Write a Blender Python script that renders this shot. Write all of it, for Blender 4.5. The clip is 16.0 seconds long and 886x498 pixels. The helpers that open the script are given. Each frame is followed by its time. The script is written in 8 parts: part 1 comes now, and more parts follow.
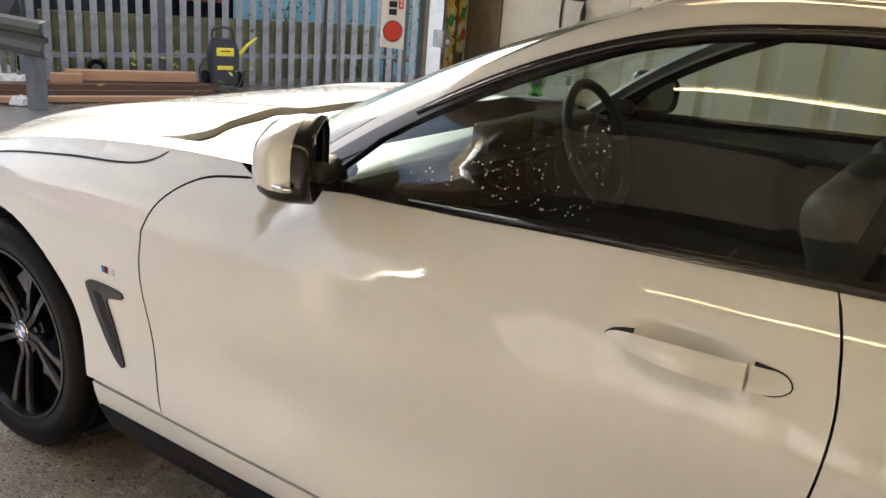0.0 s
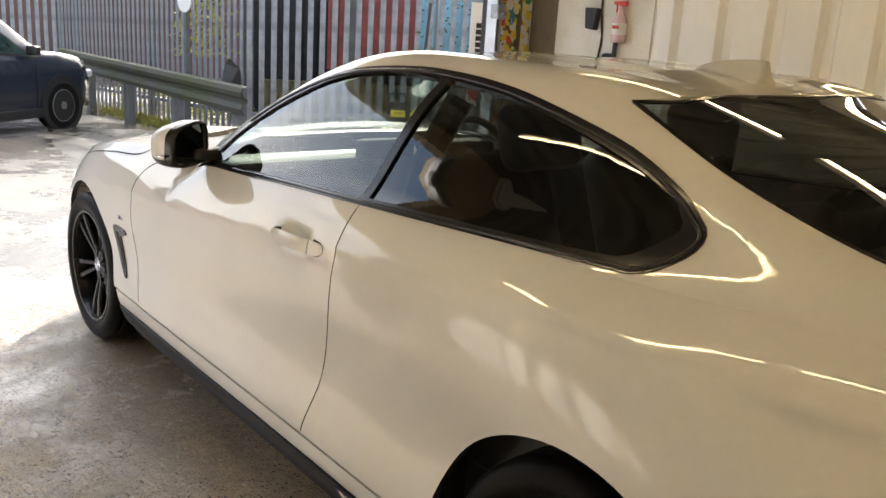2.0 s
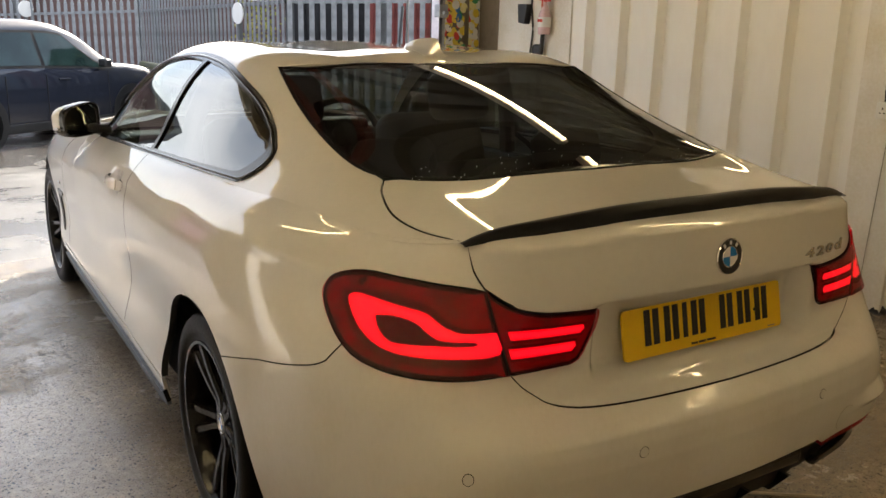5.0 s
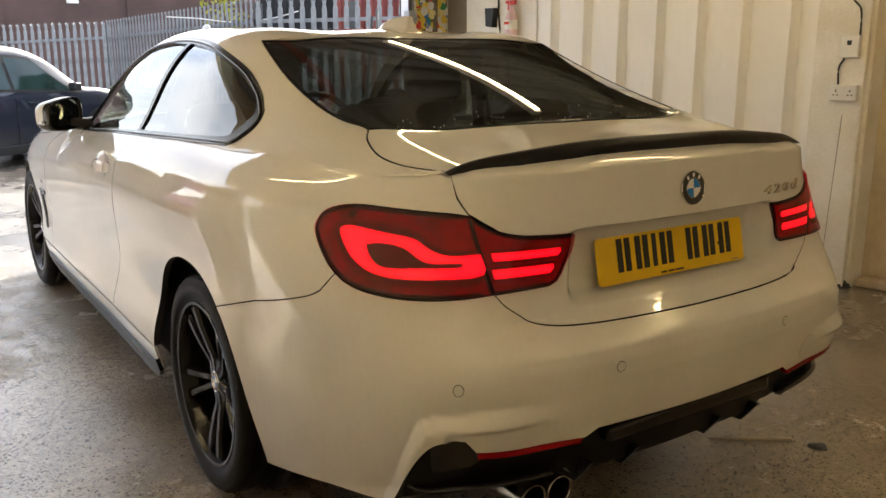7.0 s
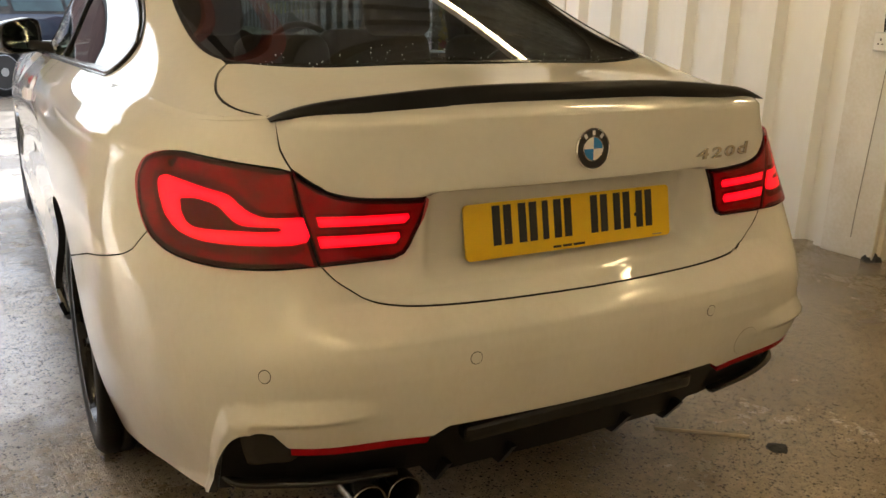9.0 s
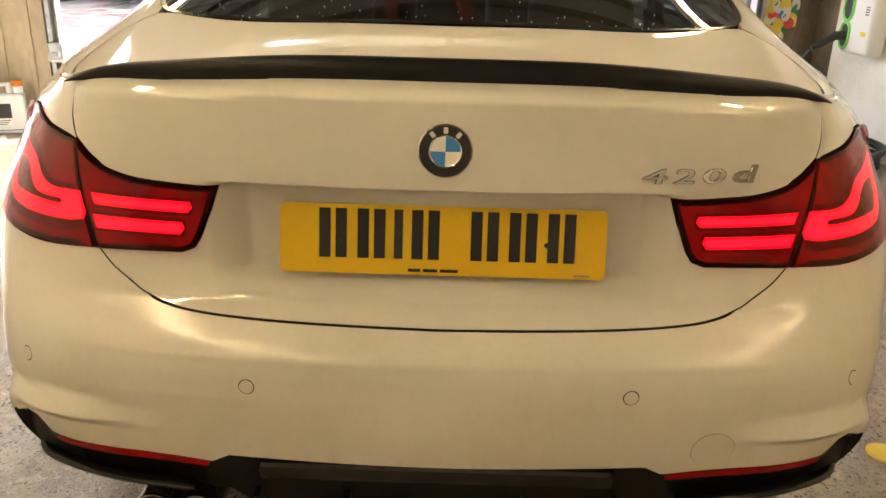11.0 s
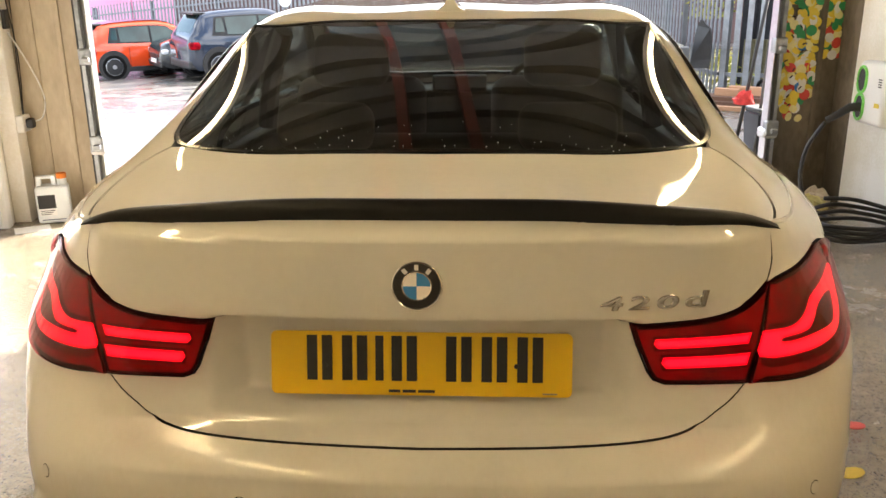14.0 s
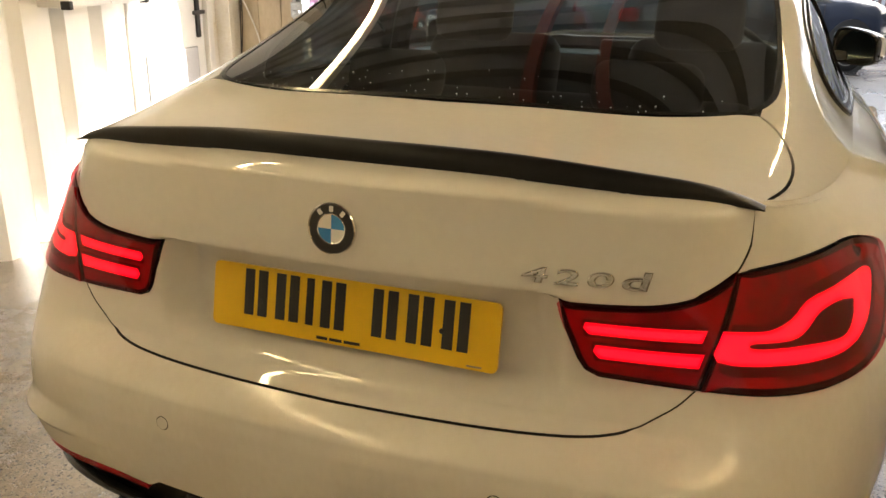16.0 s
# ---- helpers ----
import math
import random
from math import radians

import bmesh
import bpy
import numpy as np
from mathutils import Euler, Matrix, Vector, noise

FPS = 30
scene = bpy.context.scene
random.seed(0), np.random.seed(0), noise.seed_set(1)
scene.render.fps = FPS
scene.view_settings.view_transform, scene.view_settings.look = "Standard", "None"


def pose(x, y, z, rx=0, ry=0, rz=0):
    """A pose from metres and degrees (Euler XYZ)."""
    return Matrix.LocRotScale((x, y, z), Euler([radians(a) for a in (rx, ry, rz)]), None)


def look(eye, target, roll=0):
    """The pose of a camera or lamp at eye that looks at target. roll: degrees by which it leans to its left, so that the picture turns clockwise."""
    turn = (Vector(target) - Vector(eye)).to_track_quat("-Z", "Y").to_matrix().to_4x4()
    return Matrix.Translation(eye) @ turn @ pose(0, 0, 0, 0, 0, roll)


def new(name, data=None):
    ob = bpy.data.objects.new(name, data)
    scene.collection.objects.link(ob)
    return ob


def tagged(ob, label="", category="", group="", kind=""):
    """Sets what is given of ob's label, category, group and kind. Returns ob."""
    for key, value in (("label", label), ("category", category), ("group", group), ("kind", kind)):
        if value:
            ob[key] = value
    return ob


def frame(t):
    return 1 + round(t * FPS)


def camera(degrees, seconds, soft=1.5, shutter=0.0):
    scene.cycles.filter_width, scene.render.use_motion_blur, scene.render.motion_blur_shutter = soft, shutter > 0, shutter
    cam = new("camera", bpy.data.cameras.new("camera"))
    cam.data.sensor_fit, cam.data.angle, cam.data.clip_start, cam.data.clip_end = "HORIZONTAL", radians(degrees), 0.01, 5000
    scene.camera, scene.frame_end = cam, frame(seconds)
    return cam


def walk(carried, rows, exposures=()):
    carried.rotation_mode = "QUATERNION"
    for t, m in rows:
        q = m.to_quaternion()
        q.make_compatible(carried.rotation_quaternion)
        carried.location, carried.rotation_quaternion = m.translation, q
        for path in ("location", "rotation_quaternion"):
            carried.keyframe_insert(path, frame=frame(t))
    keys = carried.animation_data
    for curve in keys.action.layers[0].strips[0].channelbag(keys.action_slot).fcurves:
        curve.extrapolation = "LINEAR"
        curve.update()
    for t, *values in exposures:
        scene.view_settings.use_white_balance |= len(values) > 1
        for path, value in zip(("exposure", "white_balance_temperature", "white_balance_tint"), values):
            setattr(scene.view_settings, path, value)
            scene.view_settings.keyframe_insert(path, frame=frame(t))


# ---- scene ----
cam = camera(55.1, 16.0)
EXPOSURES = [(0.0, 1.27), (0.8, 1.20), (1.5, 1.38), (3.0, 1.42), (5.0, 1.36), (7.5, 1.62), (8.0, 1.56), (8.5, 1.74), (11.0, 2.48), (12.5, 2.60), (14.5, 2.20), (16.0, 2.14)]
PATH = [
    (0, (-2.016, 1.785, 1.355), (-0.417, 2.811, 0.733), 4.7),
    (0.5, (-2.074, 1.355, 1.388), (-0.628, 2.615, 0.82), 3.8),
    (1, (-2.057, 0.933, 1.412), (-0.686, 2.283, 0.867), 4.0),
    (1.5, (-1.971, 0.528, 1.432), (-0.684, 1.967, 0.908), 3.8),
    (2, (-1.987, 0.171, 1.427), (-0.743, 1.653, 0.923), 3.6),
    (2.5, (-1.921, -0.176, 1.434), (-0.714, 1.345, 0.953), 3.4),
    (3, (-1.761, -0.475, 1.453), (-0.617, 1.096, 0.979), 3.0),
    (3.5, (-1.765, -0.696, 1.456), (-0.641, 0.886, 0.976), 2.8),
    (4, (-1.718, -0.872, 1.454), (-0.61, 0.723, 0.977), 2.5),
    (4.5, (-1.542, -1.042, 1.447), (-0.484, 0.589, 0.974), 1.9),
    (5, (-1.503, -1.123, 1.429), (-0.469, 0.513, 0.925), 1.4),
    (5.2, (-1.528, -1.14, 1.416), (-0.491, 0.491, 0.9), 1.1),
    (7.3, (-1.613, -1.251, 1.255), (-0.514, 0.367, 0.835), -0.1),
    (7.5, (-1.611, -1.249, 1.259), (-0.514, 0.373, 0.851), -0.1),
    (8, (-1.574, -1.24, 1.256), (-0.482, 0.365, 0.775), -0.4),
    (8.5, (-1.355, -1.254, 1.234), (-0.309, 0.364, 0.697), -0.3),
    (8.7, (-1.236, -1.254, 1.242), (-0.228, 0.381, 0.687), 0.5),
    (10.8, (-0.089, -1.132, 1.266), (-0.018, 0.723, 0.521), 2.1),
    (11, (0.005, -1.145, 1.283), (-0.002, 0.714, 0.547), 1.6),
    (11.5, (0.143, -1.206, 1.299), (0.033, 0.638, 0.532), 0.4),
    (12, (0.145, -1.274, 1.325), (0.012, 0.555, 0.528), -1.0),
    (12.5, (0.139, -1.284, 1.331), (0.012, 0.546, 0.533), -1.2),
    (13, (0.138, -1.26, 1.373), (0.011, 0.587, 0.615), -1.3),
    (13.5, (0.128, -1.232, 1.408), (0.003, 0.643, 0.721), -1.1),
    (14, (0.117, -1.214, 1.43), (0.008, 0.689, 0.822), -0.6),
    (14.5, (0.107, -1.188, 1.435), (0.012, 0.731, 0.878), -0.3),
    (15, (0.114, -1.142, 1.406), (-0.046, 0.769, 0.839), -0.2),
    (15.5, (0.339, -1.025, 1.353), (-0.101, 0.829, 0.746), 0.0),
    (16, (0.607, -1.015, 1.356), (-0.08, 0.744, 0.695), 0.4),
]
walk(cam, [(t, look(eye, target, roll)) for t, eye, target, roll in PATH], EXPOSURES)

# ---------------------------------------------------------------- world, sun and lamps
SUN_AZ = math.atan2(0.68, 0.73)          # from +y towards +x
SUN_EL = radians(32.5)
world = bpy.data.worlds.new("sky")
world.use_nodes = True
scene.world = world
wn, wl = world.node_tree.nodes, world.node_tree.links
sky = wn.new("ShaderNodeTexSky")
sky.sky_type = 'NISHITA'
sky.sun_disc = False
sky.dust_density = 3.0
sky.sun_elevation, sky.sun_rotation = SUN_EL, SUN_AZ
wn["Background"].inputs["Strength"].default_value = 0.15
cloud, cover, cloudy = wn.new("ShaderNodeTexNoise"), wn.new("ShaderNodeMapRange"), wn.new("ShaderNodeMix")
cloud.inputs["Scale"].default_value, cloud.inputs["Detail"].default_value = 2.6, 7
cover.inputs["From Min"].default_value, cover.inputs["From Max"].default_value, cover.inputs["To Max"].default_value = 0.42, 0.60, 0.85
cloudy.data_type = "RGBA"
cloudy.inputs["B"].default_value = (8.0, 8.1, 8.3, 1)
wcoord = wn.new("ShaderNodeTexCoord")
wl.new(wcoord.outputs["Generated"], cloud.inputs["Vector"])
wl.new(cloud.outputs["Fac"], cover.inputs["Value"])
wl.new(cover.outputs["Result"], cloudy.inputs["Factor"])
wl.new(sky.outputs["Color"], cloudy.inputs["A"])
wl.new(cloudy.outputs["Result"], wn["Background"].inputs["Color"])
sun_data = bpy.data.lights.new("sun", "SUN")
sun_data.energy, sun_data.angle, sun_data.color = 5.0, radians(0.5), (1.0, 0.95, 0.86)
sun = new("sun", sun_data)
sun.matrix_world = look((20 * 0.68, 20 * 0.73, 12.71), (0, 0, 0))


# ---------------------------------------------------------------- materials
def mat(name, color, rough=0.6, metal=0.0, var=0.0, scale=8.0, bump=0.0, bscale=60.0, coat=0.0, color2=None, detail=4.0, stretch=(1, 1, 1), spec=0.5):
    """A surface with a base colour varied at two scales, and fine relief."""
    m = bpy.data.materials.new(name)
    m.use_nodes = True
    n, l = m.node_tree.nodes, m.node_tree.links
    b = n["Principled BSDF"]
    b.inputs["Roughness"].default_value, b.inputs["Metallic"].default_value = rough, metal
    b.inputs["Coat Weight"].default_value, b.inputs["Coat Roughness"].default_value = coat, 0.02
    b.inputs["Specular IOR Level"].default_value = spec
    b.inputs["Coat IOR"].default_value = 1.6
    c = (*color, 1)
    b.inputs["Base Color"].default_value = c
    if var or bump or color2:
        tc = n.new("ShaderNodeTexCoord")
        mp = n.new("ShaderNodeMapping")
        mp.inputs["Scale"].default_value = stretch
        l.new(tc.outputs["Object"], mp.inputs["Vector"])
        big = n.new("ShaderNodeTexNoise")
        big.inputs["Scale"].default_value, big.inputs["Detail"].default_value = scale, detail
        small = n.new("ShaderNodeTexNoise")
        small.inputs["Scale"].default_value, small.inputs["Detail"].default_value = bscale, 5
        l.new(mp.outputs["Vector"], big.inputs["Vector"])
        l.new(mp.outputs["Vector"], small.inputs["Vector"])
        if var or color2:
            mix = n.new("ShaderNodeMix")
            mix.data_type = "RGBA"
            c2 = color2 or tuple(max(0, k * (1 - var)) for k in color)
            mix.inputs["A"].default_value, mix.inputs["B"].default_value = c, (*c2, 1)
            add = n.new("ShaderNodeMath")
            add.operation = "MULTIPLY_ADD"
            add.inputs[1].default_value, add.inputs[2].default_value = 0.35, -0.175
            l.new(small.outputs["Fac"], add.inputs[0])
            tot = n.new("ShaderNodeMath")
            l.new(big.outputs["Fac"], tot.inputs[0])
            l.new(add.outputs[0], tot.inputs[1])
            ramp = n.new("ShaderNodeValToRGB")
            ramp.color_ramp.elements[0].position, ramp.color_ramp.elements[1].position = 0.36, 0.64
            l.new(tot.outputs[0], ramp.inputs["Fac"])
            l.new(ramp.outputs["Color"], mix.inputs["Factor"])
            l.new(mix.outputs["Result"], b.inputs["Base Color"])
        if bump:
            bp = n.new("ShaderNodeBump")
            bp.inputs["Strength"].default_value, bp.inputs["Distance"].default_value = bump, 0.004
            l.new(small.outputs["Fac"], bp.inputs["Height"])
            l.new(bp.outputs["Normal"], b.inputs["Normal"])
    return m


def glass_mat(name, tint, rough=0.0, gloss=1.0):
    """A thin pane: tinted see-through with a Fresnel gloss."""
    m = bpy.data.materials.new(name)
    m.use_nodes = True
    n, l = m.node_tree.nodes, m.node_tree.links
    n.remove(n["Principled BSDF"])
    tr, gl, mx, lw = n.new("ShaderNodeBsdfTransparent"), n.new("ShaderNodeBsdfGlossy"), n.new("ShaderNodeMixShader"), n.new("ShaderNodeLayerWeight")
    pw, sc = n.new("ShaderNodeMath"), n.new("ShaderNodeMath")
    pw.operation, sc.operation = "POWER", "MULTIPLY_ADD"
    pw.inputs[1].default_value, sc.inputs[1].default_value, sc.inputs[2].default_value = 4.2, 0.90, 0.075
    lw.inputs["Blend"].default_value = 0.5
    l.new(lw.outputs["Facing"], pw.inputs[0])
    l.new(pw.outputs[0], sc.inputs[0])
    tr.inputs["Color"].default_value = (*tint, 1)
    gl.inputs["Roughness"].default_value = rough
    gl.inputs["Color"].default_value = (gloss, gloss, gloss, 1)
    l.new(sc.outputs[0], mx.inputs["Fac"])
    l.new(tr.outputs[0], mx.inputs[1])
    l.new(gl.outputs[0], mx.inputs[2])
    l.new(mx.outputs[0], n["Material Output"].inputs["Surface"])
    return m


def glow_mat(name, color, strength):
    m = bpy.data.materials.new(name)
    m.use_nodes = True
    b = m.node_tree.nodes["Principled BSDF"]
    b.inputs["Base Color"].default_value = (*color, 1)
    b.inputs["Emission Color"].default_value = (*color, 1)
    b.inputs["Emission Strength"].default_value = strength
    b.inputs["Roughness"].default_value, b.inputs["Specular IOR Level"].default_value = 0.3, 0.05
    return m


TUBE = glow_mat("tube_light", (1.0, 0.765, 0.41), 12.4)
LIGHT_L, LIGHT_R, LIGHT_B, LIGHT_Z = -1.32, 1.37, 4.06, 2.35
PAINT = mat("white_paint", (0.69, 0.675, 0.645), 0.40, coat=1.0, var=0.06, scale=2.5, spec=0.02)
PAINT_REAR = mat("road_grimed_white_paint", (0.715, 0.695, 0.66), 0.40, coat=1.0, scale=3.0, color2=(0.665, 0.64, 0.595), spec=0.02, stretch=(1.6, 1.6, 0.8), detail=6)


def road_film(m, near, far):
    """Dried road film on the tail end: the clear coat is duller there than on the flanks."""
    n, l = m.node_tree.nodes, m.node_tree.links
    tc, sp, r = n.new("ShaderNodeTexCoord"), n.new("ShaderNodeSeparateXYZ"), n.new("ShaderNodeMapRange")
    r.inputs["From Min"].default_value, r.inputs["From Max"].default_value = near, far
    r.inputs["To Min"].default_value, r.inputs["To Max"].default_value = 0.17, 0.035
    l.new(tc.outputs["Object"], sp.inputs["Vector"])
    l.new(sp.outputs["Y"], r.inputs["Value"])
    l.new(r.outputs["Result"], n["Principled BSDF"].inputs["Coat Roughness"])


road_film(PAINT_REAR, 0.10, 0.24)
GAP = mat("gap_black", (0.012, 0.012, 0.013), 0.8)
TRIM = mat("gloss_black_trim", (0.012, 0.012, 0.013), 0.18, var=0.2, scale=12)
PLASTIC = mat("black_plastic", (0.02, 0.02, 0.021), 0.42, bump=0.15, bscale=400, var=0.3)
RUBBER = mat("tyre_rubber", (0.006, 0.006, 0.0062), 0.42, spec=0.07, bump=0.3, bscale=120, var=0.3, color2=(0.011, 0.010, 0.0095))
RIM = mat("black_alloy", (0.007, 0.007, 0.008), 0.20, var=0.3, spec=0.3)
CHROME = mat("chrome", (0.75, 0.75, 0.76), 0.12, metal=1.0)
STEEL = mat("galvanised_steel", (0.42, 0.44, 0.46), 0.5, metal=0.7, var=0.3, scale=14, bump=0.1)
GLASS = glass_mat("window_glass", (0.72, 0.80, 0.75))
GLASS_DARK = glass_mat("privacy_glass", (0.22, 0.235, 0.215))
MIRROR = mat("mirror_glass", (0.20, 0.23, 0.22), 0.02, metal=1.0)
LEATHER = mat("black_leather", (0.03, 0.03, 0.031), 0.5, bump=0.2, bscale=250, var=0.2)


def ground_mat(name, light, dark, grit, wet, rough, stain_scale, wet_scale, grain):
    """Cast concrete: broad stains, pitted grit, hairline trowel marks and damp, shinier patches."""
    m = bpy.data.materials.new(name)
    m.use_nodes = True
    n, l = m.node_tree.nodes, m.node_tree.links
    b = n["Principled BSDF"]
    tc = n.new("ShaderNodeTexCoord")

    def tex(scale, detail, rough_=0.6, stretch=None):
        t = n.new("ShaderNodeTexNoise")
        t.inputs["Scale"].default_value, t.inputs["Detail"].default_value, t.inputs["Roughness"].default_value = scale, detail, rough_
        if stretch:
            mp = n.new("ShaderNodeMapping")
            mp.inputs["Scale"].default_value = stretch
            mp.inputs["Rotation"].default_value = (0, 0, 0.5)
            l.new(tc.outputs["Object"], mp.inputs["Vector"])
            l.new(mp.outputs["Vector"], t.inputs["Vector"])
        else:
            l.new(tc.outputs["Object"], t.inputs["Vector"])
        return t.outputs["Fac"]

    def ramp(src, a, z):
        r = n.new("ShaderNodeMapRange")
        r.inputs["From Min"].default_value, r.inputs["From Max"].default_value = a, z
        l.new(src, r.inputs["Value"])
        return r.outputs["Result"]

    def mix(f, a, c):
        x = n.new("ShaderNodeMix")
        x.data_type = "RGBA"
        l.new(f, x.inputs["Factor"])
        for k, v in (("A", a), ("B", c)):
            if isinstance(v, tuple):
                x.inputs[k].default_value = (*v, 1)
            else:
                l.new(v, x.inputs[k])
        return x.outputs["Result"]
    stain = ramp(tex(stain_scale, 8, 0.65), 0.36, 0.66)
    def specks(scale, reach, share):
        """Dark aggregate: round grains in some of the cells."""
        v = n.new("ShaderNodeTexVoronoi")
        v.inputs["Scale"].default_value = scale
        l.new(tc.outputs["Object"], v.inputs["Vector"])
        near = ramp(v.outputs["Distance"], reach, reach * 0.6)
        sp = n.new("ShaderNodeSeparateColor")
        l.new(v.outputs["Color"], sp.inputs["Color"])
        pick = ramp(sp.outputs["Red"], 1.0 - share, 1.02 - share)
        m2 = n.new("ShaderNodeMath")
        m2.operation = "MULTIPLY"
        l.new(near, m2.inputs[0])
        l.new(pick, m2.inputs[1])
        return m2.outputs[0]
    both = n.new("ShaderNodeMath")
    both.operation = "MAXIMUM"
    l.new(specks(75, 0.42, 0.32), both.inputs[0])
    l.new(specks(160, 0.46, 0.30), both.inputs[1])
    pits = both.outputs[0]
    fine = ramp(tex(260, 2, 0.6), 0.35, 0.70)
    damp = ramp(tex(wet_scale, 8, 0.75), 0.37, 0.52)
    trowel = ramp(tex(9.0, 4, 0.7, (1.0, 0.08, 1.0)), 0.40, 0.62)
    lump = ramp(tex(30, 8, 0.8), 0.38, 0.62)
    col = mix(stain, light, dark)
    col = mix(pits, col, grit)
    dk = n.new("ShaderNodeMix")
    dk.data_type, dk.blend_type = "RGBA", "MULTIPLY"
    dk.inputs["Factor"].default_value = 0.55
    l.new(col, dk.inputs["A"])
    g2 = mix(fine, (1.0, 1.0, 1.0), (0.62, 0.60, 0.57))
    l.new(g2, dk.inputs["B"])
    lc = n.new("ShaderNodeMix")
    lc.data_type, lc.blend_type = "RGBA", "MULTIPLY"
    lc.inputs["Factor"].default_value = grain
    l.new(dk.outputs["Result"], lc.inputs["A"])
    l.new(mix(lump, (0.50, 0.48, 0.45), (1.36, 1.36, 1.34)), lc.inputs["B"])
    dk = lc
    wetc = n.new("ShaderNodeMix")
    wetc.data_type, wetc.blend_type = "RGBA", "MULTIPLY"
    l.new(damp, wetc.inputs["Factor"])
    l.new(dk.outputs["Result"], wetc.inputs["A"])
    wetc.inputs["B"].default_value = (0.78, 0.76, 0.74, 1)
    l.new(wetc.outputs["Result"], b.inputs["Base Color"])
    rr = n.new("ShaderNodeMapRange")
    rr.inputs["To Min"].default_value, rr.inputs["To Max"].default_value = rough, wet
    l.new(damp, rr.inputs["Value"])
    l.new(rr.outputs["Result"], b.inputs["Roughness"])
    # a film of water with a level surface of its own
    film = n.new("ShaderNodeMath")
    film.operation = "MULTIPLY"
    film.inputs[1].default_value = 0.75
    l.new(damp, film.inputs[0])
    l.new(film.outputs[0], b.inputs["Coat Weight"])
    b.inputs["Coat Roughness"].default_value, b.inputs["Coat IOR"].default_value = 0.05, 1.45
    h = n.new("ShaderNodeMath")
    h.operation = "MULTIPLY_ADD"
    l.new(pits, h.inputs[0])
    h.inputs[1].default_value = -0.8
    l.new(trowel, h.inputs[2])
    h2 = n.new("ShaderNodeMath")
    h2.operation = "MULTIPLY_ADD"
    l.new(fine, h2.inputs[0])
    h2.inputs[1].default_value = 0.35
    l.new(h.outputs[0], h2.inputs[2])
    h3 = n.new("ShaderNodeMath")
    h3.operation = "MULTIPLY_ADD"
    l.new(lump, h3.inputs[0])
    h3.inputs[1].default_value = 1.4 * grain
    l.new(h2.outputs[0], h3.inputs[2])
    bp = n.new("ShaderNodeBump")
    bp.inputs["Strength"].default_value, bp.inputs["Distance"].default_value = 0.7, 0.0070
    # standing water levels the surface
    dry = n.new("ShaderNodeMapRange")
    dry.inputs["To Min"].default_value, dry.inputs["To Max"].default_value = 1.0, 0.16
    l.new(damp, dry.inputs["Value"])
    h4 = n.new("ShaderNodeMath")
    h4.operation = "MULTIPLY"
    l.new(h3.outputs[0], h4.inputs[0])
    l.new(dry.outputs["Result"], h4.inputs[1])
    l.new(h4.outputs[0], bp.inputs["Height"])
    l.new(bp.outputs["Normal"], b.inputs["Normal"])
    film = n.new("ShaderNodeBump")
    film.inputs["Strength"].default_value, film.inputs["Distance"].default_value = 0.5, 0.0025
    l.new(h2.outputs[0], film.inputs["Height"])
    l.new(film.outputs["Normal"], b.inputs["Coat Normal"])
    return m


CONCRETE = ground_mat("concrete_floor", (0.48, 0.41, 0.315), (0.31, 0.255, 0.19), (0.08, 0.062, 0.045), 0.06, 0.48, 1.3, 0.8, 0.45)
ASPHALT = ground_mat("yard_concrete", (0.25, 0.235, 0.215), (0.165, 0.152, 0.138), (0.13, 0.118, 0.105), 0.22, 0.55, 0.45, 0.35, 0.45)
WHITEWALL = mat("white_sheet", (0.91, 0.90, 0.88), 0.42, scale=1.2, color2=(0.86, 0.84, 0.80), bump=0.05, bscale=20, stretch=(1, 1, 0.35))
WHITEPOST = mat("white_post", (0.84, 0.82, 0.79), 0.5, scale=2.5, color2=(0.70, 0.66, 0.58), bump=0.08)
BEIGE = mat("stained_board", (0.60, 0.52, 0.39), 0.75, scale=1.8, color2=(0.42, 0.34, 0.24), bump=0.2, bscale=30, stretch=(1, 1, 0.4))
BROWNBOARD = mat("grimy_board", (0.19, 0.155, 0.115), 0.75, scale=2.0, color2=(0.085, 0.07, 0.05), bump=0.25, bscale=30, stretch=(1, 1, 0.5))
ROOFSHEET = mat("roof_sheet", (0.15, 0.143, 0.13), 0.6, var=0.3, scale=1.5)
REDOXIDE = mat("red_oxide_steel", (0.20, 0.045, 0.025), 0.6, var=0.3, scale=5)
BROWN = mat("brown_cladding", (0.11, 0.062, 0.056), 0.7, var=0.35, scale=0.8, bump=0.2)
PINK = mat("pink_wall", (0.86, 0.36, 0.58), 0.7, var=0.15, scale=0.7)


# ---------------------------------------------------------------- helpers for things
def empty(name, at=(0, 0, 0), rz=0.0):
    ob = new(name)
    ob.empty_display_size = 0.1
    ob.matrix_world = pose(*at, 0, 0, rz)
    return ob


def mesh_ob(name, bm, material, parent=None, label="", smooth=False):
    me = bpy.data.meshes.new(name)
    bm.to_mesh(me)
    bm.free()
    for k in (material if isinstance(material, (list, tuple)) else [material]):
        me.materials.append(k)
    if smooth:
        for p in me.polygons:
            p.use_smooth = True
    ob = new(name, me)
    if parent:
        ob.parent = parent
    if label:
        ob["label"] = label
    return ob


part = mesh_ob


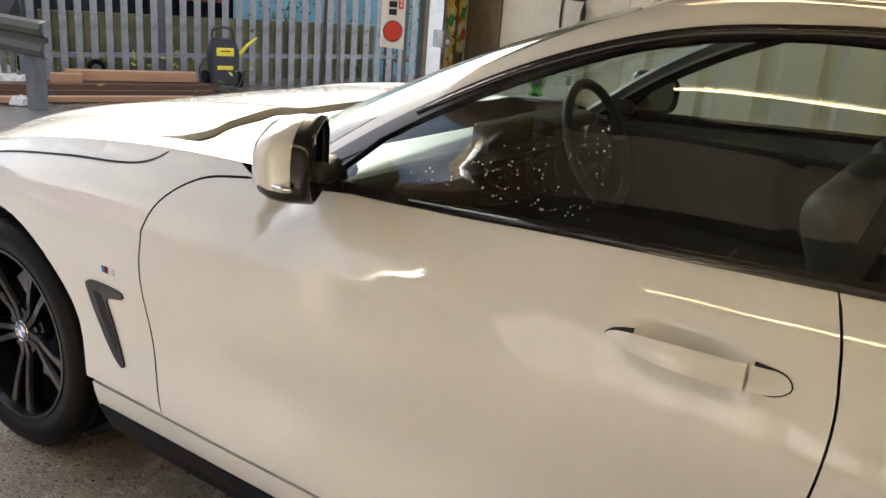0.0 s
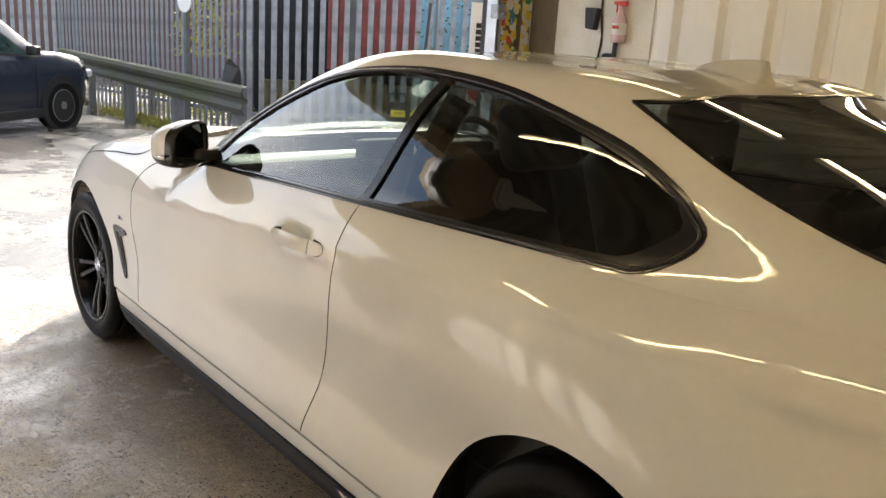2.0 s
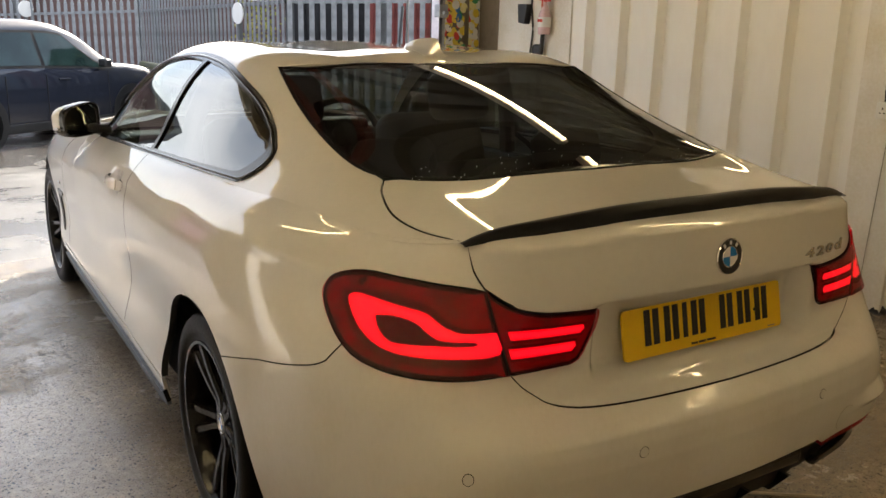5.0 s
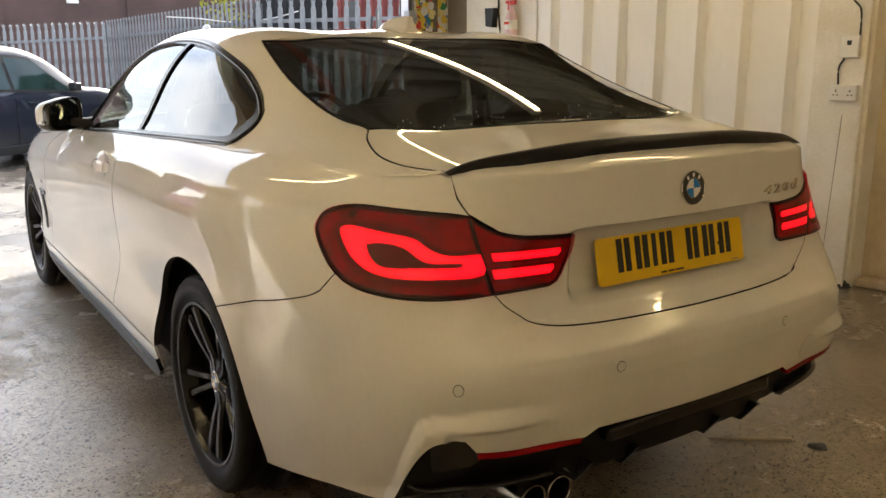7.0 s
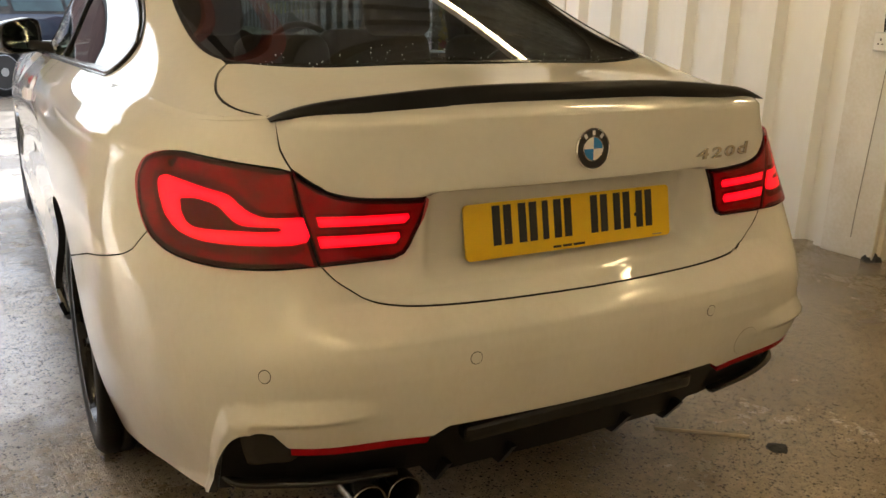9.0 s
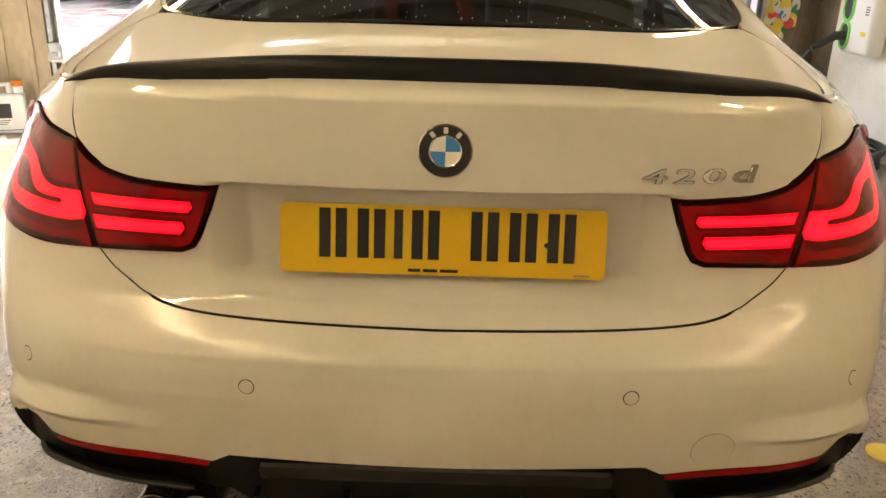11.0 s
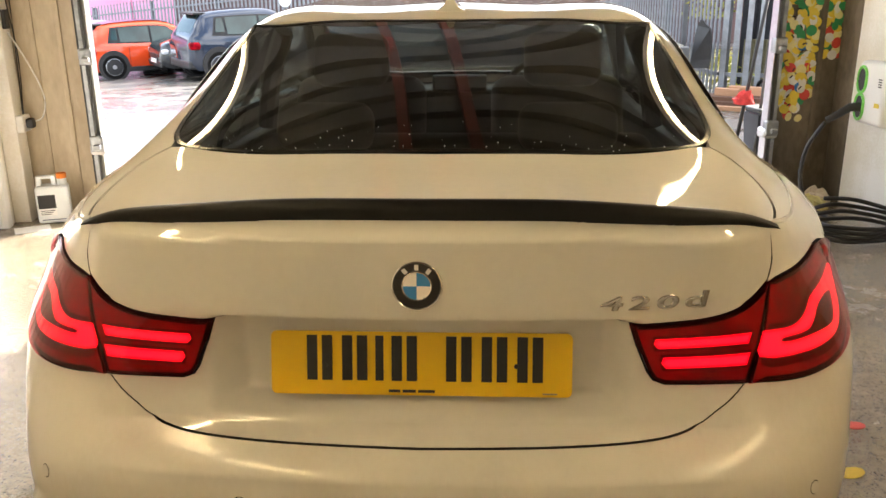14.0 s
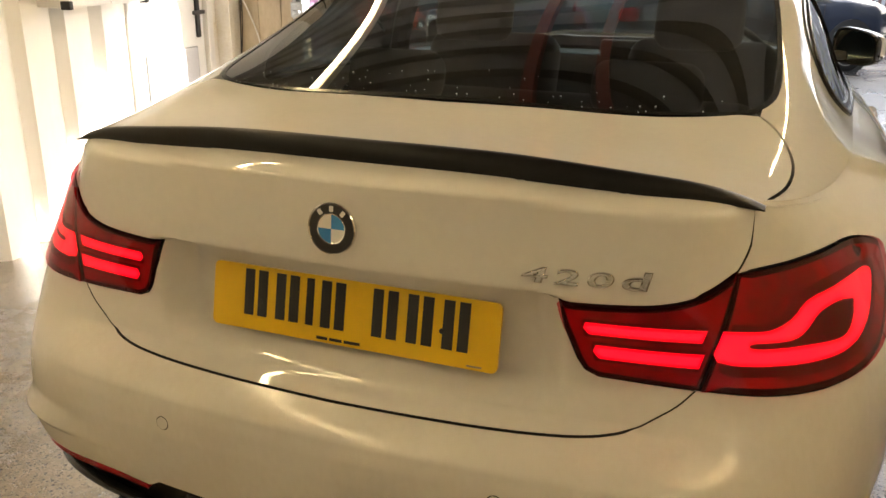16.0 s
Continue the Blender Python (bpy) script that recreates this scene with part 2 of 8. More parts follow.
def box(bm, x0, x1, y0, y1, z0, z1, bevel=0.0, m=None, segs=2, mi=0):
    r = bmesh.ops.create_cube(bm, size=1.0, matrix=Matrix.LocRotScale(((x0 + x1) / 2, (y0 + y1) / 2, (z0 + z1) / 2), None, (x1 - x0, y1 - y0, z1 - z0)))
    vs = r["verts"]
    fs = {f for v in vs for f in v.link_faces}
    for f in fs:
        f.material_index = mi
    if bevel:
        es = list({e for v in vs for e in v.link_edges})
        out = bmesh.ops.bevel(bm, geom=es, offset=bevel, segments=segs, affect='EDGES', profile=0.5)
        vs = list({v for f in out["faces"] for v in f.verts} | {v for v in vs if v.is_valid})
    if m is not None:
        bmesh.ops.transform(bm, matrix=m, verts=[v for v in vs if v.is_valid])
    return vs


def cyl(bm, r, h, m=None, seg=24, r2=None, cap=True, mi=0):
    o = bmesh.ops.create_cone(bm, cap_ends=cap, segments=seg, radius1=r, radius2=r if r2 is None else r2, depth=h, matrix=m or Matrix())
    for f in {f for v in o["verts"] for f in v.link_faces}:
        f.material_index = mi
    return o["verts"]


def box_ob(name, dims, material, parent=None, label="", bevel=0.0, m=None):
    bm = bmesh.new()
    box(bm, *dims, bevel=bevel)
    ob = mesh_ob(name, bm, material, parent, label)
    if m is not None:
        ob.matrix_basis = m
    return ob


def smooth_line(pts, n=8, closed=False):
    """Catmull-Rom points through pts."""
    P = [Vector(p) for p in pts]
    out = []
    k = len(P)
    for i in range(k if closed else k - 1):
        a = P[i - 1] if (i or closed) else P[0] * 2 - P[1]
        b, c = P[i], P[(i + 1) % k]
        d = P[(i + 2) % k] if (closed or i + 2 < k) else c * 2 - b
        for j in range(n):
            t = j / n
            out.append(0.5 * ((2 * b) + (c - a) * t + (2 * a - 5 * b + 4 * c - d) * t * t + (3 * b - a - 3 * c + d) * t ** 3))
    if not closed:
        out.append(P[-1])
    return out


def sweep(bm, pts, r, closed=False, seg=8, squash=1.0, mi=0):
    pts = [Vector(p) for p in pts]
    n = len(pts)
    rings = []
    up = Vector((0, 0, 1))
    for i, p in enumerate(pts):
        a = pts[i - 1] if (i or closed) else p
        b = pts[(i + 1) % n] if (i + 1 < n or closed) else p
        t = (b - a).normalized()
        side = t.cross(up)
        if side.length < 0.05:
            side = t.cross(Vector((0, 1, 0)))
        side.normalize()
        nrm = side.cross(t)
        rr = r(i / max(1, n - 1)) if callable(r) else r
        rings.append([bm.verts.new(p + side * math.cos(q) * rr + nrm * math.sin(q) * rr * squash) for q in [2 * math.pi * k / seg for k in range(seg)]])
    for i in range(n if closed else n - 1):
        A, B = rings[i], rings[(i + 1) % n]
        for k in range(seg):
            f = bm.faces.new((A[k], A[(k + 1) % seg], B[(k + 1) % seg], B[k]))
            f.material_index = mi
    if not closed:
        bm.faces.new(rings[0][::-1]).material_index = mi
        bm.faces.new(rings[-1]).material_index = mi
    return rings


def lathe(bm, prof, m=None, seg=40, mi=0, closed=False):
    """Spins (radius, height) pairs about z."""
    rings = []
    for r, h in prof:
        rings.append([bm.verts.new(((m or Matrix()) @ Vector((r * math.cos(a), r * math.sin(a), h)))) for a in [2 * math.pi * k / seg for k in range(seg)]])
    q = len(rings)
    for i in range(q if closed else q - 1):
        A, B = rings[i], rings[(i + 1) % q]
        for k in range(seg):
            bm.faces.new((A[k], A[(k + 1) % seg], B[(k + 1) % seg], B[k])).material_index = mi
    return rings


def prism(bm, poly, axis_m, depth, mi=0):
    """A flat outline (2D), thickened by depth along its own z, placed by axis_m."""
    a = [bm.verts.new(axis_m @ Vector((x, y, 0))) for x, y in poly]
    b = [bm.verts.new(axis_m @ Vector((x, y, depth))) for x, y in poly]
    n = len(poly)
    fs = [bm.faces.new(a[::-1]), bm.faces.new(b)]
    for i in range(n):
        fs.append(bm.faces.new((a[i], a[(i + 1) % n], b[(i + 1) % n], b[i])))
    for f in fs:
        f.material_index = mi
    bmesh.ops.recalc_face_normals(bm, faces=fs)
    return fs


# ---------------------------------------------------------------- the car: its surfaces as functions
def spline(xs, ys):
    """Natural cubic spline through (xs, ys)."""
    xs, ys = np.asarray(xs, float), np.asarray(ys, float)
    n, h = len(xs), np.diff(xs)
    A, r = np.zeros((n, n)), np.zeros(n)
    A[0, 0] = A[-1, -1] = 1
    for i in range(1, n - 1):
        A[i, i - 1], A[i, i], A[i, i + 1] = h[i - 1], 2 * (h[i - 1] + h[i]), h[i]
        r[i] = 6 * ((ys[i + 1] - ys[i]) / h[i] - (ys[i] - ys[i - 1]) / h[i - 1])
    m = np.linalg.solve(A, r)

    def f(x):
        x = np.asarray(x, float)
        i = np.clip(np.searchsorted(xs, x) - 1, 0, n - 2)
        a, b = xs[i + 1] - x, x - xs[i]
        return (m[i] * a ** 3 + m[i + 1] * b ** 3) / (6 * h[i]) + (ys[i] / h[i] - m[i] * h[i] / 6) * a + (ys[i + 1] / h[i] - m[i + 1] * h[i] / 6) * b
    return f


class Grid:
    """Smooth look-up in a table on an even grid."""

    def __init__(self, tab, x0, dx, y0, dy):
        self.t, self.x0, self.dx, self.y0, self.dy = tab, x0, dx, y0, dy

    def __call__(self, x, y):
        u, v = (np.asarray(x, float) - self.x0) / self.dx, (np.asarray(y, float) - self.y0) / self.dy
        i, j = np.floor(u).astype(int), np.floor(v).astype(int)
        u, v = u - i, v - j
        A, B = self.t.shape

        def w(t):
            return (-0.5 * t + t * t - 0.5 * t ** 3, 1 - 2.5 * t * t + 1.5 * t ** 3, 0.5 * t + 2 * t * t - 1.5 * t ** 3, -0.5 * t * t + 0.5 * t ** 3)
        wu, wv, out = w(u), w(v), 0
        for a in range(4):
            for b in range(4):
                out = out + wu[a] * wv[b] * self.t[np.clip(i + a - 1, 0, A - 1), np.clip(j + b - 1, 0, B - 1)]
        return out


# the upper body: sections across the car, rear to front: y, then (half width, height) from shoulder to centre line
SECTIONS = [
    (0.00, (0.80, 0.88), (0.72, 0.96), (0.66, 0.985), (0.58, 1.006), (0.46, 1.0175), (0.25, 1.030), (0, 1.033)),
    (0.20, (0.82, 0.895), (0.74, 0.965), (0.68, 0.995), (0.60, 1.022), (0.46, 1.0325), (0.25, 1.0445), (0, 1.048)),
    (0.38, (0.84, 0.915), (0.765, 0.965), (0.705, 1.000), (0.62, 1.037), (0.46, 1.0505), (0.25, 1.0615), (0, 1.065)),
    (0.56, (0.86, 0.925), (0.79, 0.975), (0.725, 1.015), (0.64, 1.062), (0.48, 1.077), (0.25, 1.085), (0, 1.087)),
    (0.72, (0.87, 0.930), (0.80, 0.982), (0.735, 1.028), (0.65, 1.092), (0.50, 1.117), (0.25, 1.130), (0, 1.134)),
    (1.00, (0.872, 0.932), (0.785, 0.990), (0.725, 1.052), (0.645, 1.160), (0.54, 1.207), (0.28, 1.229), (0, 1.236)),
    (1.30, (0.872, 0.925), (0.788, 0.998), (0.728, 1.095), (0.655, 1.222), (0.570, 1.300), (0.30, 1.326), (0, 1.334)),
    (1.65, (0.87, 0.918), (0.796, 0.992), (0.725, 1.125), (0.645, 1.260), (0.575, 1.322), (0.30, 1.352), (0, 1.361)),
    (2.00, (0.868, 0.912), (0.80, 0.981), (0.725, 1.128), (0.645, 1.268), (0.580, 1.328), (0.30, 1.360), (0, 1.370)),
    (2.30, (0.865, 0.905), (0.80, 0.967), (0.730, 1.105), (0.660, 1.240), (0.600, 1.300), (0.30, 1.345), (0, 1.357)),
    (2.60, (0.862, 0.895), (0.795, 0.950), (0.742, 1.045), (0.690, 1.140), (0.630, 1.195), (0.33, 1.255), (0, 1.275)),
    (2.90, (0.860, 0.880), (0.785, 0.930), (0.750, 0.965), (0.715, 1.000), (0.650, 1.055), (0.35, 1.125), (0, 1.148)),
    (3.25, (0.855, 0.72), (0.80, 0.76), (0.770, 0.790), (0.730, 0.825), (0.660, 0.875), (0.36, 0.945), (0, 0.970)),
]
_ys = [s[0] for s in SECTIONS]
_cx = [spline(_ys, [s[k + 1][0] for s in SECTIONS]) for k in range(7)]
_cz = [spline(_ys, [s[k + 1][1] for s in SECTIONS]) for k in range(7)]
_yy, _xx = np.arange(-0.1, 3.41, 0.01), np.arange(-0.02, 0.921, 0.01)
_tab = np.zeros((len(_yy), len(_xx)))
for _i, _y in enumerate(_yy):
    _px = np.array([c(_y) for c in _cx])
    _pz = np.array([c(_y) for c in _cz])
    _px, _pz = np.r_[-_px[:-1], _px[::-1]], np.r_[_pz[:-1], _pz[::-1]]
    _s = np.r_[0, np.cumsum(np.hypot(np.diff(_px), np.diff(_pz)))]
    _fx, _fz = spline(_s, _px), spline(_s, _pz)
    _q = np.linspace(_s[6], _s[-1] + 0.08, 260)
    _q[0] -= 0.03
    _tab[_i] = np.interp(_xx, _fx(_q), _fz(_q))
_top = Grid(_tab, _yy[0], 0.01, _xx[0], 0.01)


def top_z(x, y):
    return _top(y, np.abs(x))


def top_map(p):
    """Plan (x, y) to the upper body."""
    return np.c_[p[:, 0], p[:, 1], top_z(p[:, 0], p[:, 1])]


def top_x(y, z):
    """Half width of the upper body at length y and height z."""
    xs = np.linspace(0.45, 0.90, 200)
    y, z = np.atleast_1d(np.asarray(y, float)), np.atleast_1d(np.asarray(z, float))
    return np.array([np.interp(-b, -top_z(xs, np.full(200, a)), xs) for a, b in zip(y, z)])


def step(t):
    t = np.clip(t, 0, 1)
    return t * t * (3 - 2 * t)


def glass_terms(x, y):
    u, v = (x / 0.6) ** 2, (y - 0.9) / 0.36
    return np.c_[np.ones_like(u), u, u * u, v, v * v, v ** 3, u * v, u * v * v, u * u * v]


GLASS_ARCH = np.array([1.2220, -0.0446, -0.0206, 0.1146, -0.0173, 0.0021, 0.0316, 0.0356, -0.0397])


def glass_map(p):
    """Plan (x, y) to the rear window: one even arch that meets the body along its outline."""
    return np.c_[p[:, 0], p[:, 1], glass_terms(np.abs(p[:, 0]), p[:, 1]) @ GLASS_ARCH]


def hood_z(x, y):
    zc = np.interp(y, _hy, _hc(_hy))
    ze = np.interp(y, _hy, _he(_hy))
    q = np.clip(np.abs(x) / 0.80, 0, 1.2)
    ridge = 0.012 * np.exp(-((np.abs(x) - 0.47 - 0.05 * (np.asarray(y) - 3.9)) / 0.06) ** 2)
    return zc - (zc - ze) * (0.25 * q ** 2 + 0.75 * q ** 3.5) + ridge


_hy = np.linspace(2.9, 4.7, 181)
_hc = spline([2.9, 3.2, 3.6, 4.0, 4.3, 4.5, 4.7], [1.00, 0.992, 0.962, 0.90, 0.825, 0.74, 0.60])
_he = spline([2.9, 3.2, 3.6, 4.0, 4.3, 4.5, 4.7], [0.945, 0.938, 0.905, 0.835, 0.74, 0.66, 0.55])

# the lower body: columns round the car from the rear centre to the front centre: plan point, then (inset, height) rails
# a height of None is taken from the upper body or the bonnet
COLUMNS = [
    ((0.00, -0.020), (0.030, 0.40), (0.008, 0.48), (0.0, 0.57), (0.008, 0.642), (0.080, 0.697), (0.100, 0.82), (0.118, 1.004), (0.20, 1.040)),
    ((0.40, 0.000), (0.034, 0.40), (0.012, 0.48), (0.0, 0.57), (0.008, 0.642), (0.080, 0.697), (0.104, 0.82), (0.126, 1.000), (0.20, 1.035)),
    ((0.69, 0.085), (0.040, 0.38), (0.010, 0.47), (0.0, 0.56), (0.014, 0.64), (0.055, 0.72), (0.092, 0.82), (0.132, 0.94), (0.172, 1.005)),
    ((0.838, 0.36), (0.060, 0.28), (0.020, 0.40), (0.0, 0.53), (0.0, 0.65), (0.008, 0.75), (0.058, 0.86), (0.100, 0.945), (0.150, None)),
    ((0.905, 0.80), (0.060, 0.20), (0.020, 0.33), (0.0, 0.50), (0.0, 0.66), (0.012, 0.80), (0.030, 0.88), (0.068, None), (0.150, None)),
    ((0.914, 1.20), (0.045, 0.20), (0.004, 0.33), (0.012, 0.50), (0.004, 0.66), (0.003, 0.80), (0.018, 0.88), (0.068, None), (0.136, None)),
    ((0.908, 2.00), (0.045, 0.20), (0.000, 0.33), (0.020, 0.50), (0.008, 0.66), (0.000, 0.79), (0.012, 0.86), (0.055, None), (0.108, None)),
    ((0.905, 2.90), (0.045, 0.20), (0.000, 0.33), (0.016, 0.50), (0.004, 0.64), (0.003, 0.76), (0.016, 0.83), (0.060, None), (0.110, None)),
    ((0.900, 3.60), (0.040, 0.20), (0.002, 0.33), (0.008, 0.48), (0.0, 0.62), (0.006, 0.73), (0.024, 0.81), (0.060, 0.868), (0.100, None)),
    ((0.868, 4.15), (0.040, 0.18), (0.010, 0.32), (0.0, 0.45), (0.0, 0.56), (0.012, 0.65), (0.030, 0.71), (0.060, 0.758), (0.095, None)),
    ((0.760, 4.42), (0.060, 0.18), (0.010, 0.30), (0.0, 0.42), (0.005, 0.52), (0.020, 0.59), (0.040, 0.64), (0.070, 0.675), (0.110, None)),
    ((0.42, 4.60), (0.060, 0.18), (0.010, 0.29), (0.0, 0.40), (0.010, 0.49), (0.025, 0.55), (0.045, 0.60), (0.080, 0.645), (0.130, None)),
    ((0.00, 4.640), (0.060, 0.18), (0.010, 0.29), (0.0, 0.40), (0.010, 0.49), (0.025, 0.55), (0.045, 0.60), (0.080, 0.645), (0.130, None)),
]
_cp = np.array([c[0] for c in COLUMNS])
_cg = np.r_[0, np.cumsum(np.hypot(*np.diff(_cp, axis=0).T) * [1.0, 1.03, 1.03, 1.01, 1, 1, 1, 1, 1, 1.02, 1.03, 1.0])]
GIRTH = _cg[-1]
_mg = np.r_[-_cg[3:0:-1], _cg, 2 * GIRTH - _cg[-2:-5:-1]]
_mx = np.r_[-_cp[3:0:-1, 0], _cp[:, 0], -_cp[-2:-5:-1, 0]]
_my = np.r_[_cp[3:0:-1, 1], _cp[:, 1], _cp[-2:-5:-1, 1]]
_rx, _ry = spline(_mg, _mx), spline(_mg, _my)


def ref(g):
    """Plan outline and its outward normal at girth g."""
    x, y = _rx(g), _ry(g)
    dx, dy = _rx(g + 0.004) - _rx(g - 0.004), _ry(g + 0.004) - _ry(g - 0.004)
    n = np.hypot(dx, dy)
    return x, y, dy / n, -dx / n


def _rails():
    ins = np.array([[p[0] for p in c[1:]] for c in COLUMNS])
    zz = np.zeros_like(ins)
    for i, c in enumerate(COLUMNS):
        x, y, nx, ny = ref(_cg[i])
        for k, (d, z) in enumerate(c[1:]):
            if z is None:
                px, py = x - nx * d, y - ny * d
                z = float(top_z(px, py)) if py < 2.95 else float(hood_z(px, py))
            zz[i, k] = z
    return ins, zz


_ri, _rz = _rails()
_ei7 = spline(_mg, np.r_[_ri[3:0:-1, 7], _ri[:, 7], _ri[-2:-5:-1, 7]])


def rail7(g):
    """Plan point of the shoulder line at girth g."""
    x, y, nx, ny = ref(g)
    d = float(_ei7(g))
    return (float(x - nx * d), float(y - ny * d))


def top_rail(g):
    x, y = rail7(abs(g))
    return float(top_z(x, y)) if y < 2.95 else float(hood_z(x, y))


def _crease(y):
    return np.interp(y, [0.4, 0.8, 1.2, 1.55, 1.9, 2.3, 3.0, 3.8], [0.926, 0.929, 0.921, 0.908, 0.886, 0.850, 0.785, 0.735])


_gs = np.arange(-0.05, GIRTH + 0.06, 0.01)
_zs = np.arange(0.16, 1.101, 0.005)
_it = np.zeros((len(_gs), len(_zs)))
_ei = [spline(_mg, np.r_[_ri[3:0:-1, k], _ri[:, k], _ri[-2:-5:-1, k]]) for k in range(8)]
_ez = [spline(_mg, np.r_[_rz[3:0:-1, k], _rz[:, k], _rz[-2:-5:-1, k]]) for k in range(8)]
for _i, _g in enumerate(_gs):
    _a, _b = np.array([e(_g) for e in _ei]), np.array([e(_g) for e in _ez])
    _b[7] = top_rail(_g)
    _s = np.r_[0, np.cumsum(np.hypot(np.diff(_a), np.diff(_b)))]
    _q = np.linspace(0, _s[-1], 200)
    _row = np.interp(_zs, spline(_s, _b)(_q), spline(_s, _a)(_q))
    _gx, _gy = abs(float(ref(_g)[0])), float(ref(_g)[1])
    # flank: an even roll from the crease up to the window line
    _w = float(step((_gy - 0.45) / 0.35) * step((3.3 - _gy) / 0.3)) if _gx > 0.7 else 0.0
    if _w > 0:
        _zc = float(_crease(_gy)) - 0.010
        _i0, _D = float(np.interp(_zc, _zs, _row)), _b[7] - _zc
        _c = (_a[7] - _i0 - 0.20 * _D) / _D ** 2
        _row = np.where(_zs > _zc, _row + (_i0 + 0.20 * (_zs - _zc) + _c * (_zs - _zc) ** 2 - _row) * _w, _row)
    # boot face: nearly upright, with a tight roll at its top
    _w = float(step((0.88 - abs(_g)) / 0.10)) if _gy < 0.4 else 0.0
    _sl = 0.09 + 0.30 * float(step((abs(_g) - 0.5) / 0.28))
    if _w > 0:
        _i0, _zr = float(np.interp(0.90, _zs, _row)), _b[7] - 0.018
        _n = _i0 + _sl * (_zs - 0.90)
        _n = _n + (_a[7] - _i0 - _sl * (_b[7] - 0.90)) * np.clip((_zs - _zr) / 0.018, 0, 1.5) ** 2
        _row = np.where(_zs > 0.90, _row + (_n - _row) * _w, _row)
    # bumper: upright to a tight edge, then a steep shelf up to the boot
    _w = float(step((0.62 - abs(_g)) / 0.15)) if _gy < 0.4 else 0.0
    if _w > 0:
        _n = np.interp(_zs, [0.57, 0.615, 0.640, 0.656, 0.668, 0.680, 0.70, 0.75], [float(np.interp(0.57, _zs, _row)), 0.0015, 0.0065, 0.0165, 0.031, 0.050, 0.084, float(np.interp(0.75, _zs, _row))])
        _row = np.where((_zs > 0.57) & (_zs < 0.75), _row + (_n - _row) * _w, _row)
    _it[_i] = _row
_ins = Grid(_it, _gs[0], 0.01, _zs[0], 0.005)


def side_map(p, shift=0.0):
    """Unrolled (girth, height) to the lower body, with its recesses and creases."""
    g, z = np.abs(p[:, 0]), p[:, 1]
    sg = np.where(p[:, 0] < 0, -1.0, 1.0)
    x, y, nx, ny = ref(g)
    d = _ins(g, z) - shift
    ax = np.abs(x)
    # plate recess in the boot lid
    d = d + 0.052 * step((0.380 - ax) / 0.060) * step((0.889 - z) / 0.006) * step((z - 0.706) / 0.036) * (y < 0.5)
    # dish behind the door handle
    d = d + 0.018 * np.exp(-((y - 2.085) / 0.070) ** 4 - ((z - 0.867) / 0.031) ** 4) * (ax > 0.8)
    # flare over the rear bumper's outer cut-outs, and the sharp crease along the flanks
    d = d - flare(g, z)
    d = d - (0.004 + 0.003 * step((2.0 - y) / 0.5)) * np.exp(-((z - _crease(y)) / 0.016) ** 2) * ((ax > 0.75) & (y > 0.35)) * step((4.1 - y) / 0.5)
    return np.c_[(x - nx * d) * sg, y - ny * d, z]


FLARE = [(0.40, 0.532), (0.464, 0.540), (0.556, 0.548), (0.632, 0.549), (0.744, 0.540), (0.782, 0.526), (0.808, 0.488), (0.860, 0.385), (0.900, 0.312), (0.930, 0.250)]


def flare(g, z):
    """How far the bumper's lower corner stands out below its crease."""
    g, z = np.asarray(g, float), np.asarray(z, float)
    out = np.zeros(g.shape)
    near = (g > 0.38) & (g < 1.0) & (z < 0.56)
    if not near.any():
        return out
    q = np.c_[g[near], z[near]]
    dist = np.full(len(q), 9.0)
    for (a, b), (c, e) in zip(FLARE, FLARE[1:]):
        t = np.clip(((q[:, 0] - a) * (c - a) + (q[:, 1] - b) * (e - b)) / ((c - a) ** 2 + (e - b) ** 2), 0, 1)
        dist = np.minimum(dist, np.hypot(q[:, 0] - a - t * (c - a), q[:, 1] - b - t * (e - b)))
    ok = inside(FLARE + [(0.40, 0.250)], q)
    h = 0.022 * np.clip(dist / 0.034, 0, 1) - 0.009 * step((dist - 0.037) / 0.010) * (q[:, 0] < 0.72)
    out[near] = np.where(ok, h, 0) * step((q[:, 0] - 0.42) / 0.20)
    return out


_qs = np.linspace(0, GIRTH, 3000)
_qx, _qy, _, _ = ref(_qs)
_sel = (_qy > 0.30) & (_qy < 4.30)


def gy(y):
    """Girth of the flank at length y."""
    return float(np.interp(y, _qy[_sel], _qs[_sel]))


def inside(poly, pts):
    x, y, c = pts[:, 0], pts[:, 1], np.zeros(len(pts), bool)
    j = len(poly) - 1
    for i in range(len(poly)):
        (xi, yi), (xj, yj) = poly[i], poly[j]
        with np.errstate(divide="ignore", invalid="ignore"):
            c ^= ((yi > y) != (yj > y)) & (x < (xj - xi) * (y - yi) / (yj - yi) + xi)
        j = i
    return c


def dense(poly, gap):
    out = []
    for i, a in enumerate(poly):
        b = poly[(i + 1) % len(poly)]
        k = max(1, int(math.hypot(b[0] - a[0], b[1] - a[1]) / gap))
        out += [(a[0] + (b[0] - a[0]) * j / k, a[1] + (b[1] - a[1]) * j / k) for j in range(k)]
    return out


def curve2(pts, n=6):
    """A smooth flat line through the points."""
    return [(v.x, v.y) for v in smooth_line([(*p, 0) for p in pts], n)]


